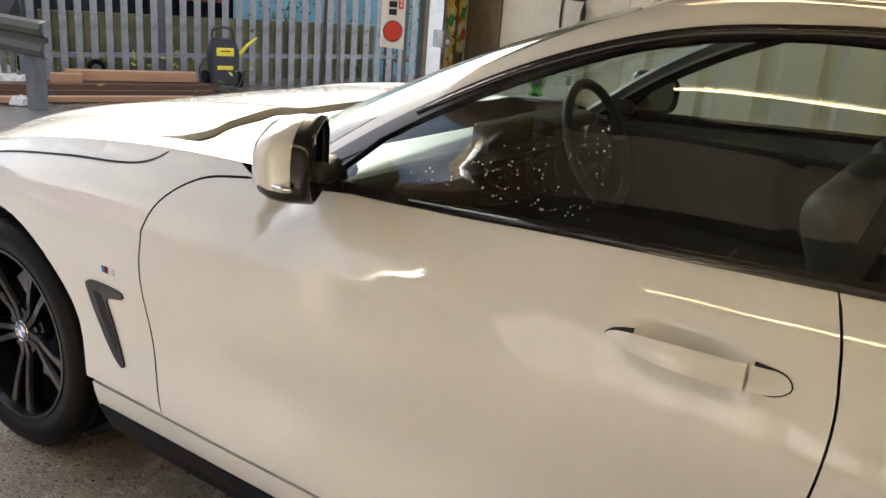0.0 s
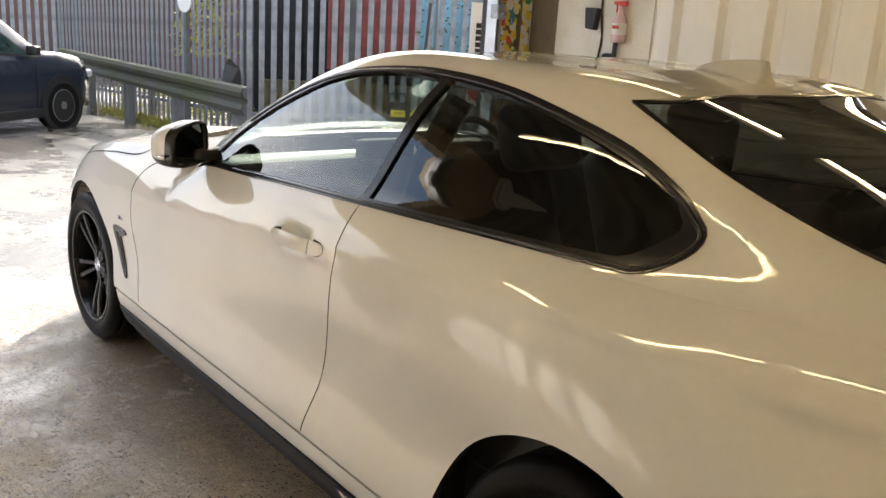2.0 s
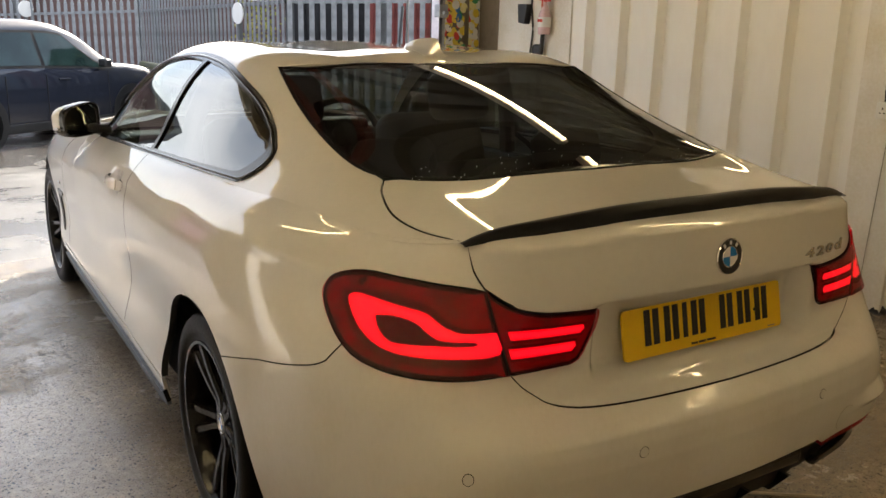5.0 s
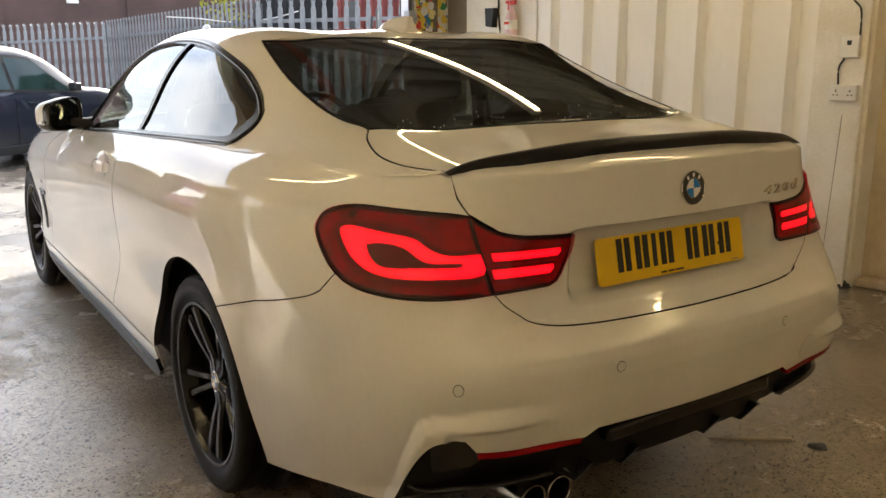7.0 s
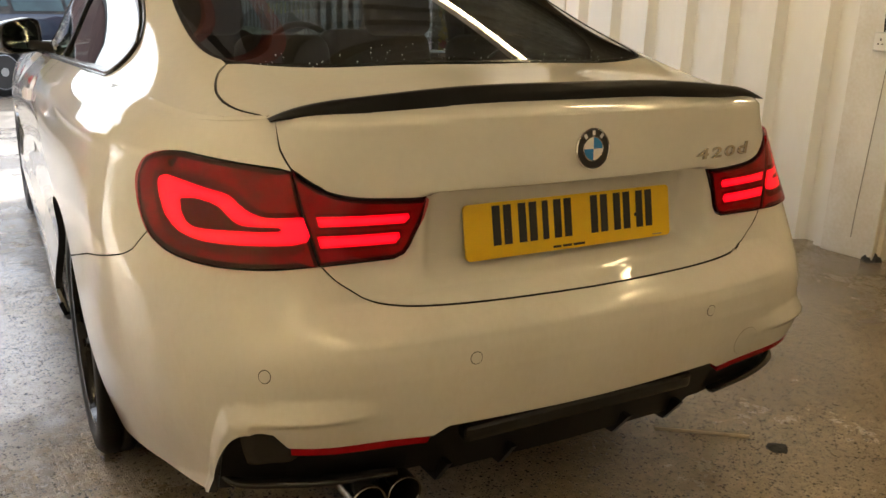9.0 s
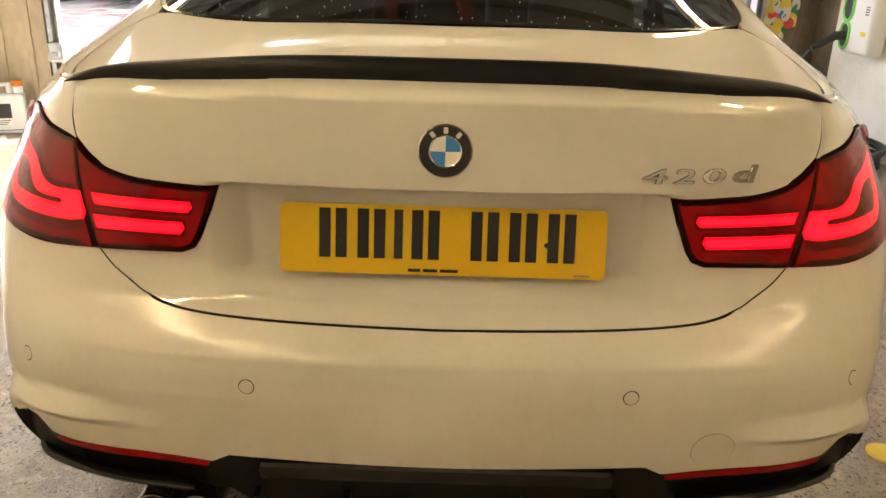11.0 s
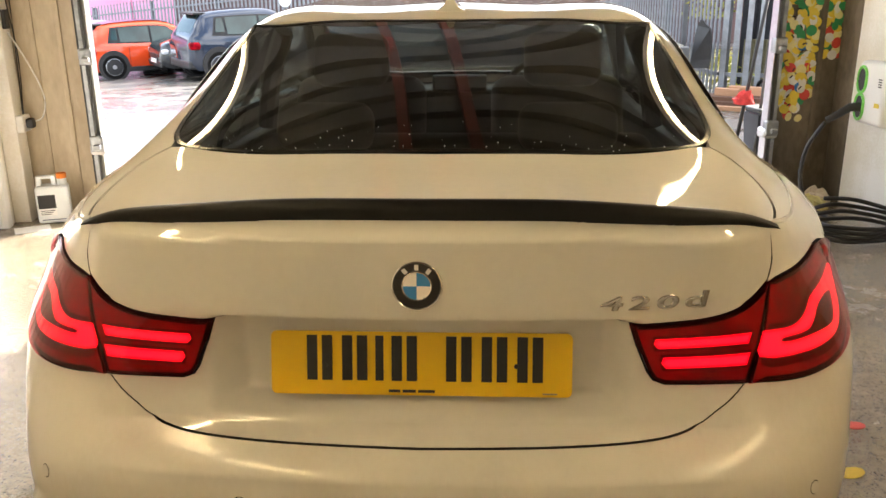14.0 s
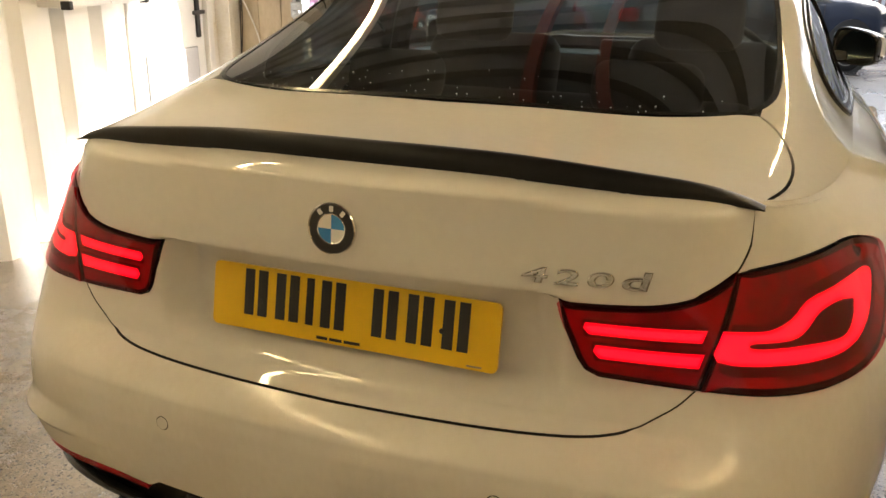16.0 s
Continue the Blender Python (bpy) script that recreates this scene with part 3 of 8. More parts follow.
def shrink(poly, d):
    """The outline moved inwards by d."""
    area = sum(poly[i - 1][0] * p[1] - p[0] * poly[i - 1][1] for i, p in enumerate(poly))
    sg, out, n = (1 if area > 0 else -1), [], len(poly)
    for i, p in enumerate(poly):
        a, b = poly[i - 1], poly[(i + 1) % n]
        t = Vector((b[0] - a[0], b[1] - a[1]))
        if t.length < 1e-6:
            out.append(p)
            continue
        t.normalize()
        out.append((p[0] - t.y * d * sg, p[1] + t.x * d * sg))
    return out


def panel(name, poly, fmap, material, parent, side=1, gap=0.03, flange=0.012, cut=0.0028, holes=(), lift=0.0, label="", free=None, seal_or_shade=False, fine=0.006, wide=None):
    """A sheet of the body: a flat outline meshed and laid on a surface, with its edge turned in. free(a, b) tells edges that are not turned in."""
    from mathutils.geometry import delaunay_2d_cdt
    poly = [tuple(p) for p in poly]
    if cut:
        moved = shrink(poly, cut)
        if wide:
            moved = [b if wide[0](p) else m for p, m, b in zip(poly, moved, shrink(poly, wide[1]))]
        poly = [p if free and free(p, p) else m for p, m in zip(poly, moved)]
    edge = dense(poly, gap * 0.7)
    A = np.array(edge)
    loops = [list(range(len(edge)))]
    pts = list(edge)
    for h in holes:
        hd = dense(h, gap * 0.7)
        loops.append(list(range(len(pts), len(pts) + len(hd))))
        pts += hd
    lo, hi = A.min(0), A.max(0)
    gxs, gys = np.meshgrid(np.arange(lo[0], hi[0], gap), np.arange(lo[1], hi[1], gap))
    cand = np.c_[gxs.ravel() + (np.arange(gxs.size) // gxs.shape[1] % 2) * gap * 0.5, gys.ravel()]
    ok = inside(poly, cand)
    for h in holes:
        ok &= ~inside(h, cand)
    cand = cand[ok]
    B = np.array(pts)
    if len(cand):
        near = np.array([np.min((B[:, 0] - c[0]) ** 2 + (B[:, 1] - c[1]) ** 2) for c in cand])
        cand = cand[near > (0.45 * gap) ** 2]
    allp = [Vector(p) for p in pts] + [Vector(c) for c in cand]
    edges = [(l[i], l[(i + 1) % len(l)]) for l in loops for i in range(len(l))]
    v2, e2, f2, *_ = delaunay_2d_cdt(allp, edges, [], 0, 1e-6)
    P = np.array([(v.x, v.y) for v in v2])
    cen = np.array([P[list(f)].mean(0) for f in f2])
    keep = inside(poly, cen)
    for h in holes:
        keep &= ~inside(h, cen)
    tris = [list(f) for f, k in zip(f2, keep) if k]
    co = fmap(P)
    e = fine
    du = fmap(P + [e, 0]) - fmap(P - [e, 0])
    dv = fmap(P + [0, e]) - fmap(P - [0, e])
    N = np.cross(du, dv)
    N /= np.maximum(np.linalg.norm(N, axis=1), 1e-9)[:, None]
    # outward: away from the middle of the car
    mid = np.array([0, 2.2, 0.55])
    if np.mean(np.einsum("ij,ij->i", N, (co - mid) * [1, 0.35, 1])) < 0:
        N = -N
    co = co + N * lift
    if side < 0:
        co, N = co * [-1, 1, 1], N * [-1, 1, 1]
    verts, faces, lnorm = list(map(tuple, co)), [], []
    for f in tris:
        n = np.cross(co[f[1]] - co[f[0]], co[f[2]] - co[f[0]])
        if np.dot(n, N[f].mean(0)) < 0:
            f = f[::-1]
        faces.append(f)
        lnorm += [tuple(N[k]) for k in f]
    rim = []
    if flange:
        cnt = {}
        for f in faces:
            for i in range(3):
                cnt[(f[i], f[(i + 1) % 3])] = 1
        for a, b in list(cnt):
            if (b, a) in cnt:
                continue
            if free and free(P[a], P[b]):
                continue
            k = len(verts)
            verts += [tuple(co[a]), tuple(co[b]), tuple(co[b] - N[b] * flange), tuple(co[a] - N[a] * flange)]
            n = np.cross(co[b] - co[a], N[a])
            n = -n / max(np.linalg.norm(n), 1e-9)
            faces.append([k + 1, k, k + 3, k + 2])
            lnorm += [tuple(-n)] * 4
            rim.append(len(faces) - 1)
    me = bpy.data.meshes.new(name)
    me.from_pydata(verts, [], faces)
    me.materials.append(material)
    # turned-in edge coloured black to stand for the shade deep in a shut line
    if seal_or_shade:
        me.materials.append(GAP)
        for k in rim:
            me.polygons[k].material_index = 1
    me.polygons.foreach_set("use_smooth", [True] * len(faces))
    me.normals_split_custom_set(lnorm)
    ob = new(name, me)
    ob.parent = parent
    if label:
        ob["label"] = label
    return ob


def gfind(val, z, axis, lo=0.0, hi=1.3):
    """Girth at which the lower body passes x (axis 0) or y (axis 1) = val at height z."""
    q = np.linspace(lo, hi, 900)
    p = side_map(np.c_[q, np.full(900, z)])[:, axis] - val
    k = int(np.argmin(np.abs(p)))
    j = k + 1 if k + 1 < 900 and p[k] * p[k + 1] <= 0 else max(0, k - 1)
    if p[k] * p[j] > 0 or p[j] == p[k]:
        return float(q[k])
    return float(q[k] + (q[j] - q[k]) * p[k] / (p[k] - p[j]))


def RX(x, z):
    return (gfind(x, z, 0, 0.0, 0.95), z)


def RY(y, z):
    return (gfind(y, z, 1, 0.55, 5.2), z)


def arc2(cy, cz, r, a0, a1, n=24):
    """Points (length, height) on a wheel arch, angles in degrees from the front."""
    return [(cy + r * math.cos(radians(a0 + (a1 - a0) * k / n)), cz + r * math.sin(radians(a0 + (a1 - a0) * k / n))) for k in range(n + 1)]


AXLE_R, AXLE_F, HUB_Z, TYRE = 1.076, 3.885, 0.325, 0.325
CAR_MID = (0, 2.2, 0)

# shut lines, in (length, height) or (half width, height)
DOOR_FRONT = curve2([(3.02, 0.925), (3.17, 0.895), (3.26, 0.82), (3.292, 0.70), (3.27, 0.52), (3.225, 0.338)])
DOOR_REAR = curve2([(1.922, 0.99), (1.892, 0.92), (1.878, 0.82), (1.895, 0.68), (1.945, 0.52), (1.99, 0.40), (2.012, 0.338)])
BOOT_LOW = curve2([(0.556, 0.772), (0.530, 0.742), (0.500, 0.719), (0.476, 0.703), (0.445, 0.694), (0.38, 0.687), (0.25, 0.683), (0.0, 0.681)])
LAMP_IN_TOP = curve2([(0.588, 0.935), (0.545, 0.905), (0.49, 0.890), (0.42, 0.885), (0.350, 0.883)])
LAMP_IN_LOW = [(0.350, 0.883), (0.362, 0.845), (0.383, 0.795), (0.395, 0.778), (0.415, 0.770), (0.556, 0.768)]
DLO_TOP = curve2([(2.97, 0.930), (2.76, 1.075), (2.52, 1.205), (2.28, 1.288), (2.05, 1.318), (1.832, 1.320), (1.55, 1.295), (1.26, 1.235), (1.08, 1.165), (1.0, 1.112)], 5)
DLO_REAR = [(1.0, 1.112), (0.993, 1.100), (0.992, 1.087), (0.998, 1.072), (1.010, 1.058), (1.028, 1.043), (1.050, 1.029), (1.074, 1.018), (1.10, 1.011)]
DLO_LOW = [(1.10, 1.010), (1.35, 1.004), (1.65, 0.992), (1.92, 0.980), (2.3, 0.963), (2.65, 0.942), (2.97, 0.922)]
WINDSCREEN = curve2([(0, 2.47), (0.25, 2.455), (0.44, 2.405), (0.54, 2.36)], 4)[:-1] + curve2([(0.54, 2.36), (0.60, 2.54), (0.655, 2.74), (0.71, 2.93), (0.745, 3.04)], 4)[:-1] + curve2([(0.745, 3.04), (0.60, 3.11), (0.35, 3.18), (0, 3.21)], 4)
BACKLIGHT = curve2([(0, 0.530), (0.30, 0.540), (0.47, 0.570), (0.56, 0.605), (0.600, 0.667), (0.612, 0.78), (0.605, 0.95), (0.590, 1.12), (0.566, 1.292)], 4)[:-1] + curve2([(0.566, 1.292), (0.46, 1.250), (0.28, 1.250), (0, 1.250)], 4)
BOOT_SIDE = curve2([(0.612, 0.232), (0.640, 0.33), (0.646, 0.44), (0.620, 0.54), (0.583, 0.600)], 4)


def dlo_map(p):
    return np.c_[top_x(p[:, 0], p[:, 1]), p[:, 0], p[:, 1]]


def hood_map(p):
    return np.c_[p[:, 0], p[:, 1], hood_z(p[:, 0], p[:, 1])]


def full_width(half):
    """The outline together with its mirror image; the half runs from the centre line to the centre line."""
    return list(half) + [(-a, b) for a, b in half[::-1] if abs(a) > 1e-6]


def build_car():
    car = empty("car", CAR_MID)
    tagged(car, "glossy white two-door coupe, black wheels, tail lamps lit", "car")
    inv = car.matrix_world.inverted()
    part("body_shell", shell(), GAP, car)
    for s in (-1, 1):
        # ---- flank
        front = [RY(*p) for p in DOOR_FRONT]
        rear = [RY(*p) for p in DOOR_REAR]
        belt = [(g, top_rail(g)) for g in np.linspace(rear[0][0], front[0][0], 24)]
        sill = [(g, 0.338) for g in np.linspace(front[-1][0], rear[-1][0], 10)]
        panel("door", belt[:-1] + front[:-1] + sill[:-1] + rear[::-1][:-1], side_map, PAINT, car, s, gap=0.022, seal_or_shade=True, flange=0.02, cut=0.0020)
        # ---- front wing
        archf = [RY(*p) for p in arc2(AXLE_F, HUB_Z, 0.372, 178, 2)]
        toe = gy(4.30)
        wing = front + [(archf[0][0], 0.338)] + archf + [(archf[-1][0], 0.33), (toe, 0.33), (toe, top_rail(toe))]
        wing += [(g, top_rail(g)) for g in np.linspace(toe, front[0][0], 20)][1:-1]
        panel("front_wing", wing, side_map, PAINT, car, s, gap=0.025, free=lambda a, b: a[1] > top_rail(a[0]) - 0.006 and a[0] > front[0][0] + 0.03, seal_or_shade=True, flange=0.02)
        # ---- rear quarter
        archr = [RY(*p) for p in arc2(AXLE_R, HUB_Z, 0.378, 2, 128)]
        seam = curve2([RY(0.62, 0.690), RY(0.52, 0.713), RY(0.44, 0.735), RY(0.402, 0.748), RY(0.378, 0.762)], 3)
        meet = RY(0.362, 0.776)
        lampl = lamp_outline()
        k = min(range(len(lampl)), key=lambda i: (lampl[i][0] - meet[0]) ** 2 + (lampl[i][1] - meet[1]) ** 2)
        lt = lampl[k:]
        gc = RX(0.605, 1.0)[0]
        q = rear + [(archr[0][0], 0.338)] + archr + seam + lt + [RX(0.60, 0.97), (gc, top_rail(gc))]
        q += [(g, top_rail(g)) for g in np.linspace(gc, rear[0][0], 50)][1:-1]
        panel("rear_quarter", q, side_map, PAINT, car, s, gap=0.02, free=lambda a, b: a[1] > top_rail(a[0]) - 0.012, seal_or_shade=True, flange=0.02, cut=0.0020)
        # ---- rear bumper half
        arch2 = [RY(*p) for p in arc2(AXLE_R, HUB_Z, 0.378, 197, 128, 14)]
        out = [RX(0.0, 0.452), RX(0.338, 0.452), RX(0.368, 0.434), RX(0.49, 0.446), RX(0.642, 0.456), RX(0.668, 0.486)]
        out += curve2([(0.700, 0.488), (0.740, 0.480), (0.776, 0.448), (0.824, 0.378), (0.868, 0.305)], 4) + [(0.895, 0.290), RY(0.45, 0.262)]
        out += arch2 + seam[:1] + seam[1:] + lampl[:k + 1][::-1] + [RX(*p) for p in BOOT_LOW[1:]]
        if s > 0:
            out[0] = (0.0, 0.452)
            out[-1] = (0.0, out[-1][1])
            panel("rear_bumper", full_width(out), side_map, PAINT_REAR, car, 1, gap=0.010, fine=0.003, cut=0.0012, seal_or_shade=True, flange=0.016)
        # ---- boot lid, face and deck
        if s > 0:
            face = [(0.0, top_rail(0.0))] + [(g, top_rail(g)) for g in np.linspace(0, gc, 24)][1:] + [RX(0.60, 0.97)]
            face += [RX(*p) for p in LAMP_IN_TOP] + [RX(*p) for p in LAMP_IN_LOW[1:]] + [RX(*p) for p in BOOT_LOW[1:]]
            face[-1] = (0.0, face[-1][1])
            panel("boot_lid_face", full_width(face), side_map, PAINT, car, 1, gap=0.0085, fine=0.0025, free=lambda a, b: a[1] > top_rail(a[0]) - 0.012, cut=0.0013, seal_or_shade=True, flange=0.02, wide=(lambda p: abs(p[0]) > 0.575 and p[1] > 0.85, 0.0045))
            rear7 = [rail7(g) for g in np.linspace(0, gc, 24)]
            rear7[0] = (0.0, rear7[0][1])
            low_edge = [p for p in BACKLIGHT if p[1] < 0.60 and p[0] < 0.575]
            deck = rear7[:-1] + BOOT_SIDE + low_edge[::-1]
            panel("boot_lid", full_width(deck), top_map, PAINT, car, 1, gap=0.022, free=lambda a, b: a[1] < 0.228 and abs(a[0]) < 0.60, seal_or_shade=True, flange=0.02, cut=0.0042)
        # ---- roof, pillars and shoulder
        w_up = [p for p in WINDSCREEN if p[1] < 3.035]
        w_up = w_up[:[i for i, p in enumerate(WINDSCREEN) if p[1] > 3.03][0]]
        dlo = [(float(top_x(y, z)[0]), y) for y, z in DLO_TOP + DLO_REAR[1:]]
        low = []
        for y, z in DLO_LOW[1:4]:
            low.append((min(float(top_x(y, z)[0]), rail7(gy(y))[0] - 0.001), y))
        sh = low + [rail7(g) for g in np.linspace(gy(1.92), gc, 60)]
        bl = BACKLIGHT[[i for i, p in enumerate(BACKLIGHT) if p[0] > 0.575][0]:]
        cab = w_up + [(0.74, 3.03), (0.795, 3.03)] + dlo + sh + BOOT_SIDE[1:] + bl
        if s > 0:
            panel("roof", full_width(cab), top_map, PAINT, car, 1, gap=0.022, cut=0.0008, free=lambda a, b: 0.24 < a[1] < 1.95 and abs(a[0]) > 0.66 and abs(a[0]) > rail7(gy(max(a[1], 0.35)))[0] - 0.02)
            strip = [rail7(g) for g in np.linspace(gy(1.90), gc - 0.02, 40)]
            for e in (-1, 1):
                panel("shoulder_seam", [(x + 0.010, y) for x, y in strip] + [(x - 0.006, y) for x, y in strip[::-1]], top_map, PAINT, car, e, gap=0.02, cut=0, flange=0, lift=-0.004)
        # ---- glass
        dlo_poly = DLO_TOP + DLO_REAR[1:] + DLO_LOW[1:-1]
        dg = curve2([(1.848, 1.299), (2.05, 1.302), (2.27, 1.272), (2.48, 1.196), (2.66, 1.106), (2.775, 1.036)], 5) + [(2.865, 0.948), (2.3, 0.977), (1.928, 0.996)]
        fg = [(2.800, 1.012), (2.885, 0.946), (2.925, 0.943)]
        qg = curve2([(1.815, 1.300), (1.55, 1.275), (1.27, 1.215), (1.09, 1.150), (1.058, 1.126)], 5) + [(1.043, 1.110), (1.043, 1.098), (1.052, 1.086), (1.085, 1.058), (1.112, 1.041), (1.135, 1.033), (1.16, 1.030), (1.5, 1.016), (1.897, 1.0)]
        panel("window_surround", dlo_poly, dlo_map, TRIM, car, s, gap=0.02, holes=(dg, qg, fg), lift=0.004, cut=0.0, flange=0.016, label="gloss black window surround")
        bm = bmesh.new()
        edge = dlo_map(np.array(shrink(dlo_poly, 0.009)))
        sweep(bm, [(s * (x + 0.0045), y, z) for x, y, z in edge[[i for i in range(len(edge)) if edge[i][1] < 2.75]]], 0.0055, seg=8)
        part("window_moulding", bm, TRIM, car, smooth=True)
        panel("door_glass", dg, dlo_map, GLASS, car, s, gap=0.04, flange=0, cut=-0.004, lift=-0.003)
        panel("mirror_sail", fg, dlo_map, PLASTIC, car, s, gap=0.04, flange=0, cut=-0.003, lift=0.002, label="black corner panel behind the mirror")
        panel("quarter_glass", qg, dlo_map, GLASS_DARK, car, s, gap=0.04, flange=0, cut=-0.004, lift=-0.003, label="dark tinted side glass")
        # ---- bonnet and wing top
        hood = curve2([(0, 3.30), (0.35, 3.325), (0.54, 3.365), (0.65, 3.335), (0.715, 3.36)], 4) + curve2([(0.742, 3.42), (0.74, 3.8), (0.70, 4.15), (0.5, 4.40), (0.0, 4.47)], 5)
        if s > 0:
            panel("bonnet", full_width(hood), hood_map, PAINT, car, 1, gap=0.03, flange=0.02, cut=0.0004)
        wt = [rail7(g) for g in np.linspace(gy(3.0), GIRTH, 40)]
        wt = wt + curve2([(0.0, 4.47), (0.5, 4.40), (0.70, 4.15), (0.74, 3.8), (0.745, 3.4)], 5) + [(0.735, 3.20), (0.70, 3.10), (0.75, 3.04)]
        panel("wing_top", wt, hood_map, PAINT, car, s, gap=0.03, cut=0.0015, flange=0.008, free=lambda a, b: a[0] > 0.77)
        edge = curve2([RY(4.10, 0.775), RY(3.89, 0.826), RY(3.63, 0.864), RY(3.46, 0.880), RY(3.385, 0.890), RY(3.335, 0.905), RY(3.305, 0.925)], 4)
        panel("bonnet_gap", [(g, z + 0.0022) for g, z in edge] + [(g, z - 0.0022) for g, z in edge[::-1]], side_map, GAP, car, s, gap=0.02, cut=0, flange=0, lift=0.0012)
        if s > 0:
            cowl = [(0, 3.19), (0.35, 3.16), (0.60, 3.09), (0.735, 3.02), (0.765, 3.06), (0.755, 3.45), (0.70, 3.40), (0.4, 3.30), (0, 3.30)]
            panel("cowl", full_width(cowl), hood_map, PLASTIC, car, 1, gap=0.05, cut=0, flange=0, lift=-0.016)
        # ---- nose
        nose = [(toe, 0.20), (GIRTH, 0.20), (GIRTH, top_rail(GIRTH))] + [(g, top_rail(g)) for g in np.linspace(GIRTH, toe, 24)][1:]
        panel("front_bumper", nose, side_map, PAINT, car, s, gap=0.04, flange=0.01)
        hl = [RY(4.16, 0.665), RY(4.30, 0.70), (gy(4.29) + 0.25, 0.655), (gy(4.29) + 0.45, 0.63), (gy(4.29) + 0.42, 0.56), (gy(4.29) + 0.15, 0.575), RY(4.24, 0.60)]
        panel("headlamp", hl, side_map, HEADLAMP, car, s, gap=0.03, lift=0.003, cut=0)
        # ---- sills
        sk = [RY(3.49, 0.335), RY(3.49, 0.24), RY(1.47, 0.25), RY(1.46, 0.335)]
        panel("sill", sk, side_map, PAINT, car, s, gap=0.04, flange=0.01)
        panel("sill_extension", [RY(3.48, 0.268), RY(3.46, 0.205), RY(3.3, 0.190), RY(1.62, 0.190), RY(1.52, 0.205), RY(1.468, 0.240), RY(1.462, 0.290), RY(1.50, 0.272)], lambda p: side_map(p, 0.007 + 0.08 * np.clip(0.285 - p[:, 1], 0, 1)) , DIFF, car, s, gap=0.04, flange=0.014, label="satin black side skirt")
        skirt = lambda p: side_map(p, 0.0080 + 0.08 * np.clip(0.285 - p[:, 1], 0, 1))
        for ya, yb, m in ((1.842, 1.836, BLUE), (1.834, 1.828, REFLECTOR), (1.826, 1.806, WHITE), (1.798, 1.690, WHITE)):
            panel("skirt_bar", [RY(ya, 0.252), RY(ya, 0.236 if yb > 1.7 else 0.240), RY(yb, 0.236 if yb > 1.7 else 0.240), RY(yb, 0.252 if yb > 1.7 else 0.249)], skirt, m, car, s, gap=0.02, cut=0, flange=0.001)
        tail_lamp(car, s, lampl)
        vent(car, s)
        door_handle(car, s)
        wing_mirror(car, s)
        for y in (AXLE_R, AXLE_F):
            wheel(car, s, y)
    full = WINDSCREEN + [(-x, y) for x, y in WINDSCREEN[::-1][1:-1]]
    panel("windscreen", full, top_map, GLASS, car, 1, gap=0.05, flange=0.005)
    full = BACKLIGHT + [(-x, y) for x, y in BACKLIGHT[::-1][1:-1]]
    ring = shrink(full, 0.011)
    panel("rear_window", full, glass_map, GLASS_DARK, car, 1, gap=0.035, flange=0.005, lift=-0.001, label="dark tinted rear window")
    panel("window_band", full, glass_map, TRIM, car, 1, gap=0.03, flange=0.004, holes=(ring,), lift=0.0006, cut=0.001)
    rain = random.Random(5)
    for s in (-1, 1):
        beads("rain_bead", [(rain.uniform(2.30, 2.76), rain.uniform(0.985, 1.14)) for k in range(260)], dlo_map, car, s, rain, lambda y, z: z < 1.02 + (2.62 - y) * 0.45 and y + z * 0.9 < 3.68)
    beads("rain_bead", [(rain.uniform(-0.58, 0.58), 0.55 + 0.10 * rain.random() ** 2) for k in range(70)], glass_map, car, 1, rain, lambda x, y: True)
    spoiler(car)
    plate(car)
    badges(car)
    diffuser(car)
    fin(car)
    cabin(car)
    for ob in car.children:
        ob.matrix_parent_inverse = inv
    return car


SATIN = mat("satin_black_lip", (0.010, 0.010, 0.011), 0.38, var=0.3, scale=20, spec=0.22, bump=0.05, bscale=300)
SEAM = mat("seam_grey", (0.25, 0.22, 0.17), 0.6)
WATER = mat("water_bead", (0.75, 0.78, 0.78), 0.05, coat=1.0)
DIFF = mat("satin_black_plastic", (0.006, 0.006, 0.0065), 0.34, var=0.3, scale=10, spec=0.16)
BADGE = mat("badge_chrome", (0.58, 0.57, 0.55), 0.14, metal=1.0)
DULLCHROME = mat("sooty_chrome", (0.42, 0.40, 0.37), 0.22, metal=1.0, var=0.4, scale=30)
HEADLAMP = mat("headlamp", (0.5, 0.52, 0.55), 0.08, coat=1.0)
LENS = mat("red_lens", (0.10, 0.0015, 0.005), 0.3, scale=11, color2=(0.30, 0.004, 0.012), detail=3, spec=0.04)
LENS.node_tree.nodes["Principled BSDF"].inputs["Emission Color"].default_value = (1.0, 0.004, 0.008, 1)
LENS.node_tree.nodes["Principled BSDF"].inputs["Emission Strength"].default_value = 0.012
LENS_DARK = mat("dark_red_edge", (0.022, 0.001, 0.002), 0.3, spec=0.05)
BEZEL_RED = mat("deep_red_bezel", (0.13, 0.0015, 0.006), 0.25, spec=0.02)
COVER = glass_mat("clear_red_cover", (0.96, 0.38, 0.44), gloss=0.5)
LED = glow_mat("lit_red_bar", (1.0, 0.002, 0.022), 0.27)
LED_CORE = glow_mat("lit_red_core", (1.0, 0.012, 0.036), 0.52)
REFLECTOR = mat("red_reflector", (0.28, 0.004, 0.008), 0.25, spec=0.12, bump=0.3, bscale=500)
YELLOW = mat("plate_yellow", (0.78, 0.50, 0.008), 0.32, var=0.06, scale=6)
INK = mat("plate_black", (0.012, 0.012, 0.014), 0.4)
BLUE = mat("enamel_blue", (0.03, 0.22, 0.60), 0.2, coat=1.0)
WHITE = mat("enamel_white", (0.8, 0.8, 0.8), 0.25, coat=1.0)


